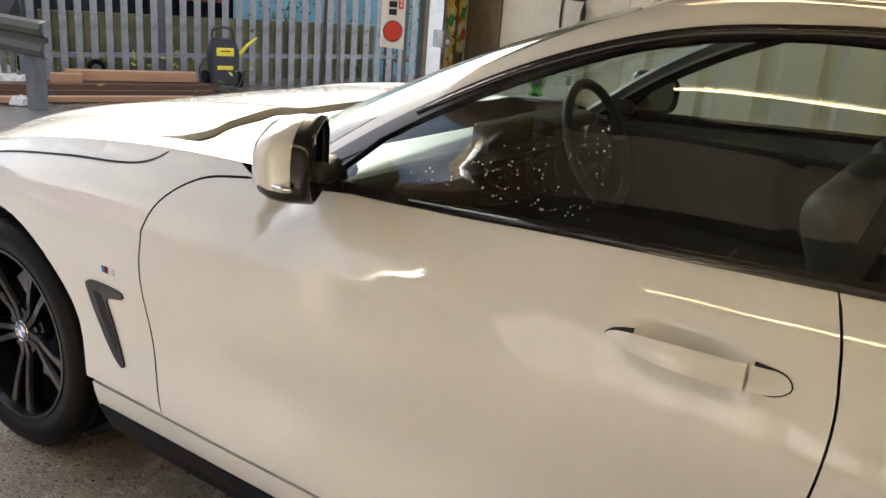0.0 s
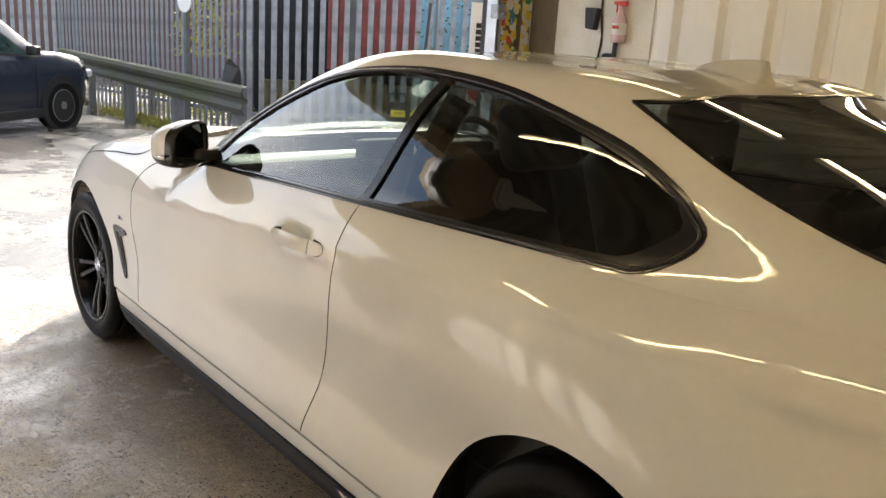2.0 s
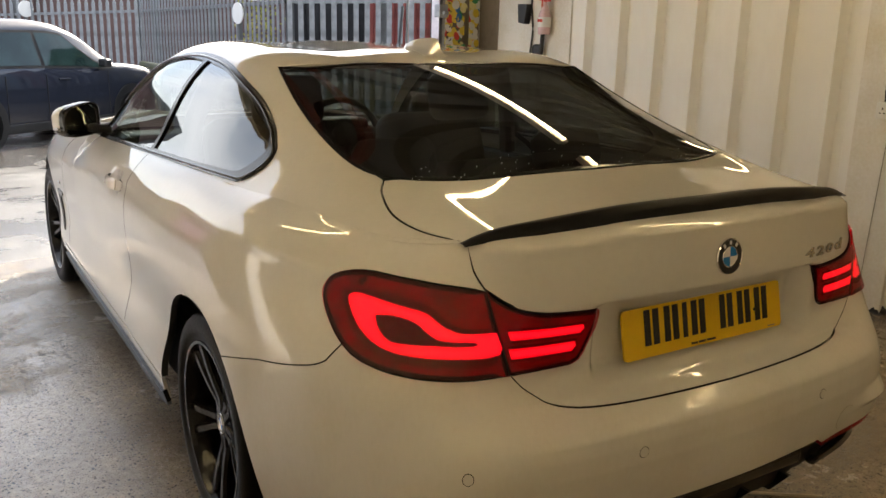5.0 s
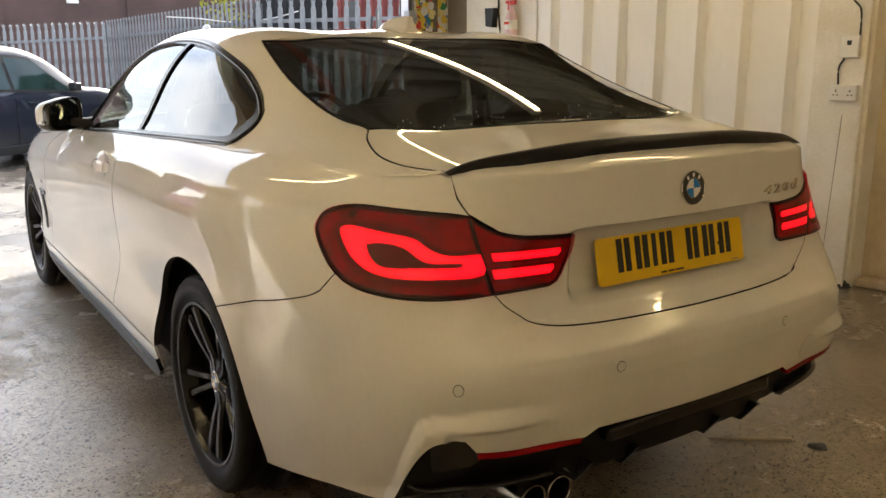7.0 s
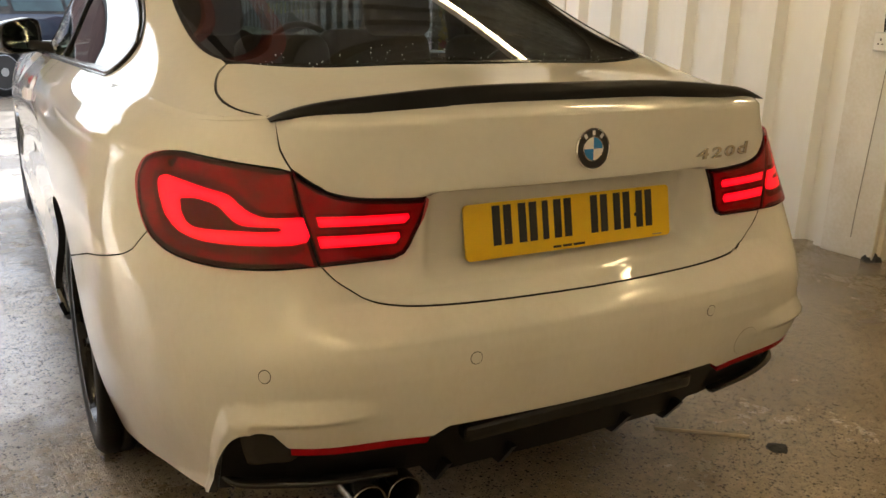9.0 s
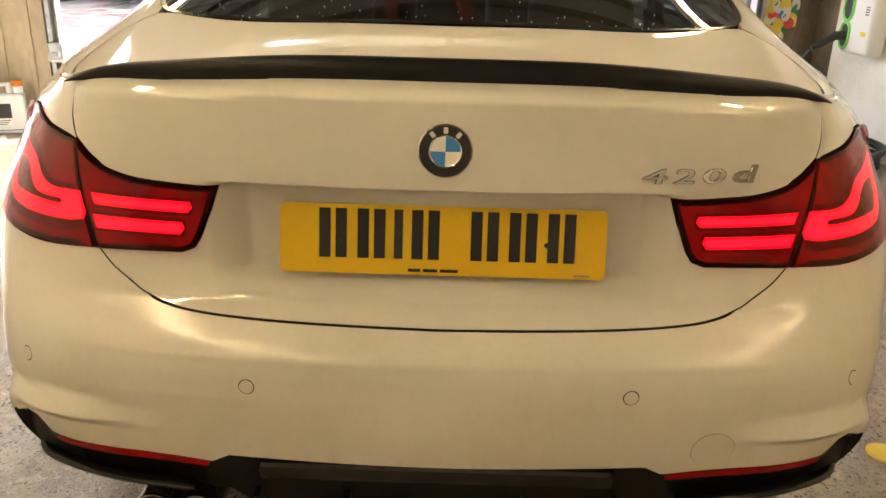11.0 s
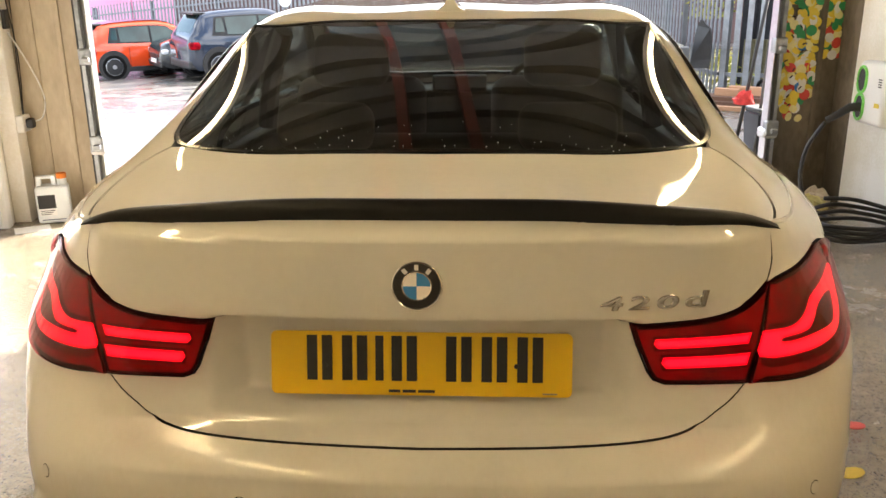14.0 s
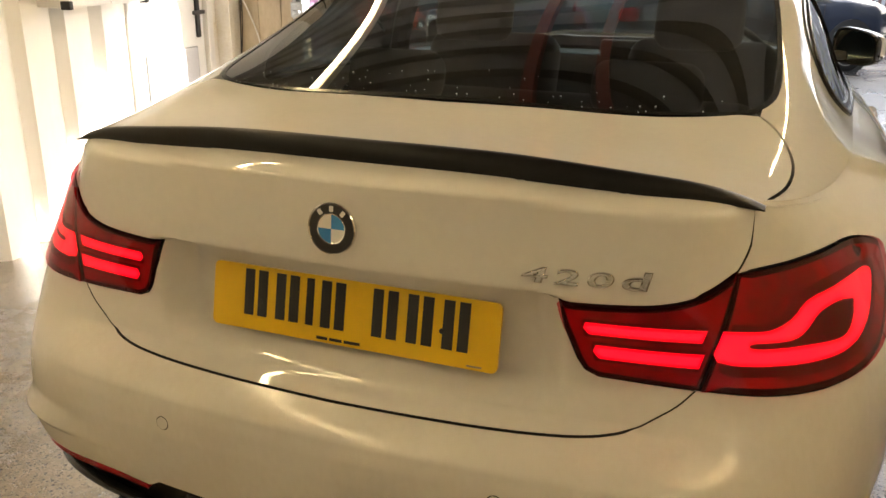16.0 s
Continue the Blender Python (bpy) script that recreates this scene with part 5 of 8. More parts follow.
def diffuser(car):
    bm = bmesh.new()
    poly = [(-0.36, 0.462), (0.36, 0.462), (0.40, 0.438), (0.66, 0.46), (0.715, 0.50), (0.735, 0.45), (0.738, 0.325), (0.66, 0.335), (0.53, 0.335), (0.47, 0.335), (0.36, 0.33), (0.33, 0.30), (-0.33, 0.30), (-0.36, 0.33), (-0.47, 0.335), (-0.53, 0.335), (-0.66, 0.335), (-0.738, 0.325), (-0.735, 0.45), (-0.715, 0.50), (-0.66, 0.46), (-0.40, 0.438)]
    pts = dense(poly, 0.03)
    a, b = [], []
    for x, z in pts:
        q = float(np.interp(abs(x), [0, 0.4, 0.62, 0.75], [0.035, 0.045, 0.085, 0.150]))
        tuck = (0.46 - z) * 0.35
        a.append(bm.verts.new((x, q + tuck, z)))
        b.append(bm.verts.new((x, q + tuck + 0.18, z)))
    bm.faces.new(a)
    n = len(a)
    for i in range(n):
        bm.faces.new((a[i], a[(i + 1) % n], b[(i + 1) % n], b[i]))
    bmesh.ops.triangulate(bm, faces=[f for f in bm.faces if len(f.verts) > 4])
    bmesh.ops.recalc_face_normals(bm, faces=bm.faces)
    part("rear_diffuser", bm, DIFF, car, "black plastic rear diffuser with fins")
    for x in (-0.31, -0.155, 0.155, 0.31):
        bm = bmesh.new()
        prism(bm, [(0.025, 0.34), (0.14, 0.34), (0.14, 0.272), (0.075, 0.276)], Matrix.Translation((x - 0.006, 0.03, 0)) @ Matrix(((0, 0, 1, 0), (1, 0, 0, 0), (0, 1, 0, 0), (0, 0, 0, 1))), 0.012)
        part("diffuser_fin", bm, DIFF, car)
    bm = bmesh.new()
    box(bm, -0.295, 0.295, 0.020, 0.06, 0.398, 0.436, bevel=0.010)
    part("diffuser_strip", bm, TRIM, car)
    for s in (-1, 1):
        r = [RX(0.375, 0.434), RX(0.49, 0.445), RX(0.638, 0.455), RX(0.636, 0.440), RX(0.49, 0.429), RX(0.378, 0.420)]
        panel("rear_reflector", r, side_map, REFLECTOR, car, s, gap=0.02, lift=0.0, cut=0, flange=0.02, label="red reflector strip")
        for x in (0.297, 0.675):
            gs = RX(x, 0.595)[0]
            ring = [(gs + math.cos(k * math.pi / 12), math.sin(k * math.pi / 12)) for k in range(24)]
            panel("sensor_gap", [(gs + 0.0128 * (u - gs), 0.595 + 0.0128 * v) for u, v in ring], side_map, GAP, car, s, gap=0.01, lift=0.0006, cut=0, flange=0)
            panel("parking_sensor", [(gs + 0.0112 * (u - gs), 0.595 + 0.0112 * v) for u, v in ring], side_map, PAINT, car, s, gap=0.01, lift=0.0016, cut=0, flange=0.001)
    g0 = RX(0.443, 0.49)[0]
    panel("tow_gap", [(g0 + 0.0348 * math.cos(a), 0.490 + 0.0348 * math.sin(a)) for a in [k * math.pi / 20 for k in range(40)]], side_map, SEAM, car, 1, gap=0.012, lift=0.0005, cut=0, flange=0)
    panel("tow_cover", [(g0 + 0.034 * math.cos(a), 0.490 + 0.034 * math.sin(a)) for a in [k * math.pi / 20 for k in range(40)]], side_map, PAINT, car, 1, gap=0.012, lift=0.0012, cut=0, flange=0)
    for s in (-1, 1):
        panel("bumper_liner", [(0.60, 0.44), (0.66, 0.50), (0.76, 0.50), (0.84, 0.42), (0.91, 0.30), (0.84, 0.32), (0.76, 0.39), (0.66, 0.40)], lambda p: side_map(p, -0.030), TRIM, car, s, gap=0.03, cut=0, flange=0)
    for s in (-1, 1):
        bm = bmesh.new()
        sweep(bm, smooth_line([(s * 0.726, 0.226, 0.400), (s * 0.728, 0.200, 0.364), (s * 0.708, 0.162, 0.347), (s * 0.64, 0.120, 0.350), (s * 0.55, 0.094, 0.346), (s * 0.42, 0.076, 0.342)], 5), 0.014, seg=8, squash=0.6)
        part("lower_lip", bm, TRIM, car, smooth=True)
        bm = bmesh.new()
        prism(bm, [(s * 0.735, 0.23), (s * 0.712, 0.172), (s * 0.64, 0.125), (s * 0.55, 0.10), (s * 0.34, 0.10), (s * 0.34, 0.55), (s * 0.72, 0.55)], Matrix.Translation((0, 0, 0.335)), 0.01)
        bmesh.ops.recalc_face_normals(bm, faces=bm.faces)
        part("undertray", bm, DIFF, car)
    for x in (-0.488, -0.411):
        bm = bmesh.new()
        M = Matrix.Translation((x, 0.168, 0.302)) @ Matrix.Rotation(radians(90), 4, 'X')
        lathe(bm, [(0.033, -0.08), (0.0362, 0.11), (0.0364, 0.116), (0.0345, 0.118), (0.0325, 0.112), (0.029, -0.05)], M, 32)
        cyl(bm, 0.033, 0.004, M @ Matrix.Translation((0, 0, 0.02)), 24, mi=1)
        part("exhaust_tip", bm, [DULLCHROME, GAP], car, "dulled chrome exhaust tailpipe", smooth=True)


def fin(car):
    """Shark-fin aerial: a broad foot running up into a thin ridge, cut off upright at the back."""
    bm = bmesh.new()
    prev = None
    for k in range(13):
        t = k / 12
        y = 1.545 - 0.225 * t
        h = 0.060 * t ** 0.55 + 0.001
        w = 0.012 + 0.044 * t ** 0.7
        sec = [(-1.0, 0.0), (-0.78, 0.07), (-0.48, 0.20), (-0.26, 0.48), (-0.16, 0.90), (-0.07, 1.0), (0.07, 1.0), (0.16, 0.90), (0.26, 0.48), (0.48, 0.20), (0.78, 0.07), (1.0, 0.0)]
        ring = [bm.verts.new((w * a, y + 0.012 * b * t, float(top_z(w * a, y)) - 0.004 + h * b)) for a, b in sec]
        if prev:
            for i in range(len(sec) - 1):
                bm.faces.new((prev[i], prev[i + 1], ring[i + 1], ring[i]))
        prev = ring
    bm.faces.new(prev)
    bmesh.ops.recalc_face_normals(bm, faces=bm.faces)
    f = part("roof_aerial", bm, PAINT, car, "white shark-fin aerial", smooth=True)
    f.data.polygons[-1].use_smooth = False


def soft_box(bm, w, d, h, r, m):
    box(bm, -w / 2, w / 2, -d / 2, d / 2, -h / 2, h / 2, bevel=r, m=m, segs=4)


def cabin(car):
    """Seats, dashboard, wheel and the dark lining seen through the glass."""
    for x in (-0.36, 0.36):
        bm = bmesh.new()
        soft_box(bm, 0.50, 0.52, 0.16, 0.06, pose(x, 2.18, 0.52, 6, 0, 0))
        soft_box(bm, 0.48, 0.15, 0.60, 0.065, pose(x, 1.88, 0.80, -20, 0, 0))
        soft_box(bm, 0.26, 0.10, 0.18, 0.045, pose(x, 1.74, 1.165, -16, 0, 0))
        part("front_seat", bm, LEATHER, car, "black leather sports seat", smooth=True)
    bm = bmesh.new()
    soft_box(bm, 1.16, 0.48, 0.16, 0.06, pose(0, 1.42, 0.52, 8, 0, 0))
    soft_box(bm, 1.16, 0.15, 0.52, 0.06, pose(0, 1.13, 0.76, -24, 0, 0))
    for x in (-0.32, 0.32):
        soft_box(bm, 0.26, 0.10, 0.13, 0.045, pose(x, 1.02, 1.055, -20, 0, 0))
    part("rear_seat", bm, LEATHER, car, smooth=True)
    bm = bmesh.new()
    box(bm, -0.60, 0.60, 0.58, 1.02, 0.965, 0.985, bevel=0.008)
    part("parcel_shelf", bm, PLASTIC, car)
    bm = bmesh.new()
    box(bm, -0.70, 0.70, 2.86, 3.12, 0.55, 0.925, bevel=0.05, segs=4)
    box(bm, -0.16, 0.10, 2.87, 2.92, 0.91, 0.99, bevel=0.012)
    box(bm, 0.20, 0.55, 2.87, 3.02, 0.90, 0.965, bevel=0.03, segs=3)
    part("dashboard", bm, PLASTIC, car)
    bm = bmesh.new()
    M = pose(0.37, 2.79, 0.895, 66, 0, 0)
    sweep(bm, [M @ Vector((0.185 * math.cos(a), 0.185 * math.sin(a), 0)) for a in [2 * math.pi * k / 40 for k in range(40)]], 0.016, closed=True, seg=8)
    for a in (0, 180, 270):
        sweep(bm, [M @ Vector((0.05 * math.cos(radians(a)), 0.05 * math.sin(radians(a)), -0.01)), M @ Vector((0.18 * math.cos(radians(a)), 0.18 * math.sin(radians(a)), 0))], 0.016, seg=8, squash=0.5)
    cyl(bm, 0.062, 0.04, M @ Matrix.Translation((0, 0, -0.012)), 24)
    part("steering_wheel", bm, LEATHER, car, smooth=True)
    bm = bmesh.new()
    soft_box(bm, 0.24, 0.035, 0.072, 0.015, pose(0.02, 2.46, 1.262, 8, 0, 0))
    sweep(bm, [(0.02, 2.48, 1.27), (0.02, 2.53, 1.31)], 0.01, seg=8)
    part("interior_mirror", bm, PLASTIC, car)
    for s in (-1, 1):
        bm = bmesh.new()
        box(bm, s * 0.745 - 0.02, s * 0.745 + 0.02, 1.0, 3.05, 0.45, 0.905, bevel=0.015)
        part("door_lining", bm, PLASTIC, car)
        bm = bmesh.new()
        sweep(bm, smooth_line([(s * 0.70, 1.86, 0.92), (s * 0.665, 1.83, 1.10), (s * 0.60, 1.79, 1.26)], 4), 0.035, seg=8)
        part("pillar_lining", bm, PLASTIC, car)
    headliner = [(x, y) for x, y in [(0, 2.42), (0.46, 2.38), (0.55, 2.30), (0.57, 1.9), (0.55, 1.38), (0.46, 1.34), (0, 1.36)]]
    full = headliner + [(-x, y) for x, y in headliner[::-1][1:-1]]
    panel("headlining", full, top_map, HEADLINE, car, 1, gap=0.06, flange=0.01, lift=-0.03)


HEADLINE = mat("grey_headlining", (0.12, 0.12, 0.12), 0.9)


# ---------------------------------------------------------------- the workshop
GARAGE = pose(0, 1.3, 0, 0, 0, 7.5)


def g_ob(ob, at=None):
    ob.matrix_world = GARAGE @ (at or Matrix())
    return ob


def gbox(name, dims, material, label="", category="", kind="", bevel=0.0):
    ob = box_ob(name, dims, material, None, label, bevel)
    tagged(ob, label, category, "", kind)
    return g_ob(ob)


WALL_L, WALL_R, FRONT, BACK, CEIL, BAY_END = -2.50, 2.80, 2.95, -5.8, 2.65, 5.6
g_ob(tagged(box_ob("floor", (WALL_L - 0.3, BAY_END + 0.3, BACK - 0.3, FRONT + 0.30, -0.2, 0.0), CONCRETE), "worn wet grey concrete workshop floor", "floor", kind="structure"))


def corrugated(name, length, height, pitch, depth, material, start=0.0):
    """Profiled sheet in the xz-plane: flat raised pans with narrow flutes between them, facing -y."""
    bm = bmesh.new()
    prof, x = [(0, 0)], start
    while x < length - pitch:
        prof += [(x + pitch * 0.62, 0), (x + pitch * 0.72, depth), (x + pitch * 0.90, depth), (x + pitch, 0)]
        x += pitch
    prof += [(length, 0)]
    a = [bm.verts.new((p, q, 0)) for p, q in prof]
    b = [bm.verts.new((p, q, height)) for p, q in prof]
    c = [bm.verts.new((p, 0.10, 0)) for p, q in prof]
    d = [bm.verts.new((p, 0.10, height)) for p, q in prof]
    for i in range(len(prof) - 1):
        bm.faces.new((a[i], a[i + 1], b[i + 1], b[i]))
        bm.faces.new((c[i + 1], c[i], d[i], d[i + 1]))
        bm.faces.new((b[i], b[i + 1], d[i + 1], d[i]))
    return mesh_ob(name, bm, material)


SHEET_END = -0.10
wr = corrugated("wall_right", FRONT - SHEET_END, 1.80, 0.296, 0.060, WHITEWALL, 0.03)
wr.matrix_world = GARAGE @ Matrix.Translation((WALL_R, FRONT, 0)) @ Matrix.Rotation(radians(-90), 4, 'Z')
tagged(wr, "white profiled steel sheet wall, scuffed", "wall", kind="structure")
gbox("wall_bay", (BAY_END, BAY_END + 0.12, BACK, FRONT + 0.18, 0, CEIL), WHITEWALL, "white far wall of the next bay", "wall", "structure")
gbox("wall_bay_front", (WALL_R + 0.10, BAY_END, FRONT, FRONT + 0.18, 0, CEIL), BROWNBOARD, "board front wall of the next bay", "wall", "structure")
gbox("trim", (WALL_R - 0.012, WALL_R + 0.10, SHEET_END, FRONT - 0.002, 1.80, 1.83), WHITEPOST, "white capping along the lining", "trim", "structure", 0.004)
gbox("wall_right_rear", (WALL_R + 0.16, WALL_R + 0.28, BACK, SHEET_END - 0.28, 0, CEIL), BEIGE, "stained beige board wall beyond the post", "wall", "structure")
gbox("wall_right_return", (WALL_R, WALL_R + 0.28, SHEET_END - 0.30, SHEET_END - 0.28, 0, CEIL), WHITEPOST, "white return beside the post", "wall", "structure")
gbox("wall_right_post", (WALL_R - 0.035, WALL_R + 0.12, SHEET_END - 0.28, SHEET_END, 0, CEIL), WHITEPOST, "scuffed white steel post at the wall", "post", "structure", 0.006)
gbox("baseboard", (WALL_R + 0.06, WALL_R + 0.16, BACK, SHEET_END - 0.31, 0, 0.05), BEIGE, "chipped kerb along the wall", "kerb", "structure", 0.01)
DOOR_A, DOOR_B = 1.80, 2.72
wlf = corrugated("wall_left", DOOR_A - BACK, CEIL, 0.296, 0.060, WHITEWALL)
wlf.matrix_world = GARAGE @ Matrix.Translation((WALL_L, BACK, 0)) @ Matrix.Rotation(radians(90), 4, 'Z')
tagged(wlf, "white profiled steel sheet wall", "wall", kind="structure")
gbox("wall_left_head", (WALL_L - 0.1, WALL_L, DOOR_A, FRONT + 0.18, 2.08, CEIL), WHITEWALL, "white wall over the side door", "wall", "structure")
gbox("wall_left_front", (WALL_L - 0.1, WALL_L, 2.72, FRONT + 0.18, 0, 2.08), WHITEPOST, "white wall beside the side door", "wall", "structure")
# out of view; set near so that it bounces light onto the car's tail
gbox("wall_back", (WALL_L, BAY_END, BACK - 0.1, BACK, 0, CEIL), WHITEWALL, "plain white unseen rear wall", "wall", "structure")
OPEN_L, OPEN_R, HEAD = -1.99, 2.38, 2.36
gbox("wall_front_left", (WALL_L, OPEN_L, FRONT, FRONT + 0.18, 0, CEIL), BEIGE, "stained beige board beside the door opening", "wall", "structure")
gbox("wall_front_right", (OPEN_R, WALL_R, FRONT, FRONT + 0.05, 0, CEIL), BROWNBOARD, "grimy brown board beside the door opening", "wall", "structure")
gbox("wall_front_lintel", (OPEN_L, OPEN_R, FRONT, FRONT + 0.18, HEAD, CEIL), BEIGE, "board over the door opening", "wall", "structure")
# shallow ribs pressed into the boards
for x in (-2.30, -2.14):
    gbox("trim", (x, x + 0.03, FRONT - 0.012, FRONT + 0.002, 0, CEIL), BEIGE, "narrow pressed rib on the board", "trim", "structure", 0.005)
gbox("trim", (2.645, 2.685, FRONT - 0.014, FRONT + 0.002, 0, CEIL), BROWNBOARD, "narrow pressed rib on the board", "trim", "structure", 0.005)
gbox("pillar_left", (WALL_L, WALL_L + 0.10, FRONT - 0.16, FRONT - 0.02, 0, CEIL), WHITEPOST, "scuffed white steel pillar", "pillar", "structure", 0.006)
gbox("pillar_right", (WALL_R - 0.015, WALL_R - 0.002, 1.97, 2.71, 0, CEIL), WHITEPOST, "scuffed white steel pillar carrying the charger", "pillar", "structure", 0.006)


gbox("wall_right_board", (WALL_R - 0.012, WALL_R - 0.002, 2.714, FRONT - 0.016, 0, CEIL), BROWNBOARD, "grimy brown board lining the corner", "wall", "structure", 0.004)


def ceiling():
    bm = bmesh.new()
    y = BACK
    rows = []
    while y < FRONT + 0.2:
        for dy, z in ((0, 0), (0.10, 0), (0.14, 0.05), (0.24, 0.05)):
            rows.append((y + dy, CEIL + z))
        y += 0.28
    v = [[bm.verts.new((x, a, b)) for a, b in rows] for x in (WALL_L - 0.1, BAY_END + 0.12)]
    for i in range(len(rows) - 1):
        bm.faces.new((v[0][i], v[0][i + 1], v[1][i + 1], v[1][i]))
    return mesh_ob("ceiling", bm, ROOFSHEET)


g_ob(tagged(ceiling(), "grey ribbed roof sheeting", "ceiling", kind="structure"))
for x in (-0.23, 0.13):
    b = gbox("roof_beam", (x - 0.032, x + 0.032, BACK, FRONT, CEIL - 0.12, CEIL), REDOXIDE, "red oxide painted steel roof beam", "beam", "", 0.004)
    b["group"] = "roof beams"
# rear two of each row are unseen, added to brighten the car's tail
for x, y, z in [(q, v - (0.5 if q > 2 else 0.0), LIGHT_Z) for q in (LIGHT_L, LIGHT_R, LIGHT_B) for v in (0.92, -0.78, -2.48, -4.18)]:
    lamp = empty("batten_light")
    g_ob(lamp, Matrix.Translation((x, y, z)))
    tagged(lamp, "white fluorescent batten hung under the roof", "ceiling light", "batten lights")
    bm = bmesh.new()
    box(bm, -0.035, 0.035, -0.76, 0.76, 0.02, 0.09, bevel=0.006)
    part("housing", bm, WHITEPOST, lamp)
    bm = bmesh.new()
    cyl(bm, 0.0135, 1.48, Matrix.Rotation(radians(90), 4, 'X'), 12)
    part("tube", bm, TUBE, lamp)
    for q in (-0.55, 0.55):
        bm = bmesh.new()
        box(bm, -0.006, 0.006, q - 0.006, q + 0.006, 0.08, CEIL - z + 0.01)
        part("hanger", bm, STEEL, lamp)


# ---- the aluminium guides of the sectional door, with track, hinges and rollers
def door_guide(x, s):
    g = empty("door_guide")
    g_ob(g, Matrix.Translation((x, FRONT - 0.01, 0)))
    tagged(g, "galvanised guide rail of the raised door", "door guide", "door guides")
    bm = bmesh.new()
    box(bm, -0.035, 0.035, -0.012, 0.0, 0, HEAD)
    box(bm, -0.035 if s < 0 else 0.029, -0.029 if s < 0 else 0.035, -0.085, -0.012, 0, HEAD)
    part("angle", bm, ALU, g)
    bm = bmesh.new()
    box(bm, -s * 0.02 - 0.012, -s * 0.02 + 0.012, -0.075, -0.070, 0.05, HEAD)
    box(bm, -s * 0.02 - 0.012, -s * 0.02 - 0.009, -0.075, -0.030, 0.05, HEAD)
    box(bm, -s * 0.02 + 0.009, -s * 0.02 + 0.012, -0.075, -0.030, 0.05, HEAD)
    part("track", bm, STEEL, g)
    for z in (0.42, 0.95, 1.5, 2.05):
        bm = bmesh.new()
        box(bm, -0.04, 0.045, -0.10, -0.03, z, z + 0.10, bevel=0.012)
        box(bm, -0.015, 0.03, -0.125, -0.09, z + 0.02, z + 0.05, bevel=0.008)
        part("bracket", bm, STEEL, g)
    bm = bmesh.new()
    box(bm, -0.02 - s * 0.05, 0.02 - s * 0.05, 0.0, 0.10, 0, HEAD, bevel=0.006)
    part("seal_or_shade", bm, PLASTIC, g)
    bm = bmesh.new()
    box(bm, -0.05, 0.05, -0.09, 0.03, 0.40, 0.47, bevel=0.02)
    part("foot_cover", bm, ALU, g)


ALU = mat("aluminium", (0.68, 0.69, 0.70), 0.35, metal=0.9, var=0.15, scale=12)
door_guide(OPEN_L + 0.03, 1)
door_guide(OPEN_R - 0.03, -1)


# ---- white side door
def side_door():
    d = empty("door_1")
    g_ob(d, Matrix.Translation((WALL_L, 0, 0)))
    tagged(d, "white glazed side door, closed, with black handle", "door", kind="structure")
    bm = bmesh.new()
    for y0, y1, z0, z1 in ((DOOR_A, DOOR_A + 0.07, 0, 2.08), (2.65, DOOR_B, 0, 2.08), (DOOR_A + 0.07, 2.65, 2.01, 2.08)):
        box(bm, -0.09, 0.02, y0, y1, z0, z1, bevel=0.006)
    part("door_frame", bm, UPVC, d)
    bm = bmesh.new()
    box(bm, -0.07, -0.01, DOOR_A + 0.074, 2.646, 0.02, 2.006, bevel=0.006)
    part("door_leaf", bm, UPVC, d)
    bm = bmesh.new()
    box(bm, -0.010, 0.002, DOOR_A + 0.17, 2.535, 0.14, 0.79, bevel=0.010)
    part("door_panel", bm, GREYPANEL, d, "pale grey lower panel")
    bm = bmesh.new()
    for y0, y1, z0, z1 in ((DOOR_A + 0.15, DOOR_A + 0.18, 1.16, 1.88), (2.52, 2.55, 1.16, 1.88), (DOOR_A + 0.18, 2.52, 1.16, 1.19), (DOOR_A + 0.18, 2.52, 1.85, 1.88)):
        box(bm, -0.012, 0.004, y0, y1, z0, z1, bevel=0.004)
    part("glazing_bead", bm, UPVC, d)
    bm = bmesh.new()
    box(bm, -0.012, -0.005, DOOR_A + 0.178, 2.522, 1.188, 1.852)
    part("door_pane", bm, FROSTED, d, "grey obscured glass pane")
    bm = bmesh.new()
    box(bm, -0.012, 0.008, 2.545, 2.585, 0.84, 1.08, bevel=0.008)
    box(bm, 0.008, 0.045, 2.555, 2.575, 0.985, 1.005, bevel=0.004)
    box(bm, 0.033, 0.05, 2.44, 2.575, 0.983, 1.007, bevel=0.006)
    part("door_handle", bm, PLASTIC, d, "black lever handle")


UPVC = mat("white_upvc", (0.82, 0.81, 0.79), 0.35, var=0.06, scale=2)
FROSTED = mat("obscured_glass", (0.34, 0.36, 0.37), 0.22, var=0.12, scale=9, bump=0.2, bscale=180)
GREYPANEL = mat("grey_panel", (0.50, 0.50, 0.52), 0.5, var=0.1, scale=3)
side_door()


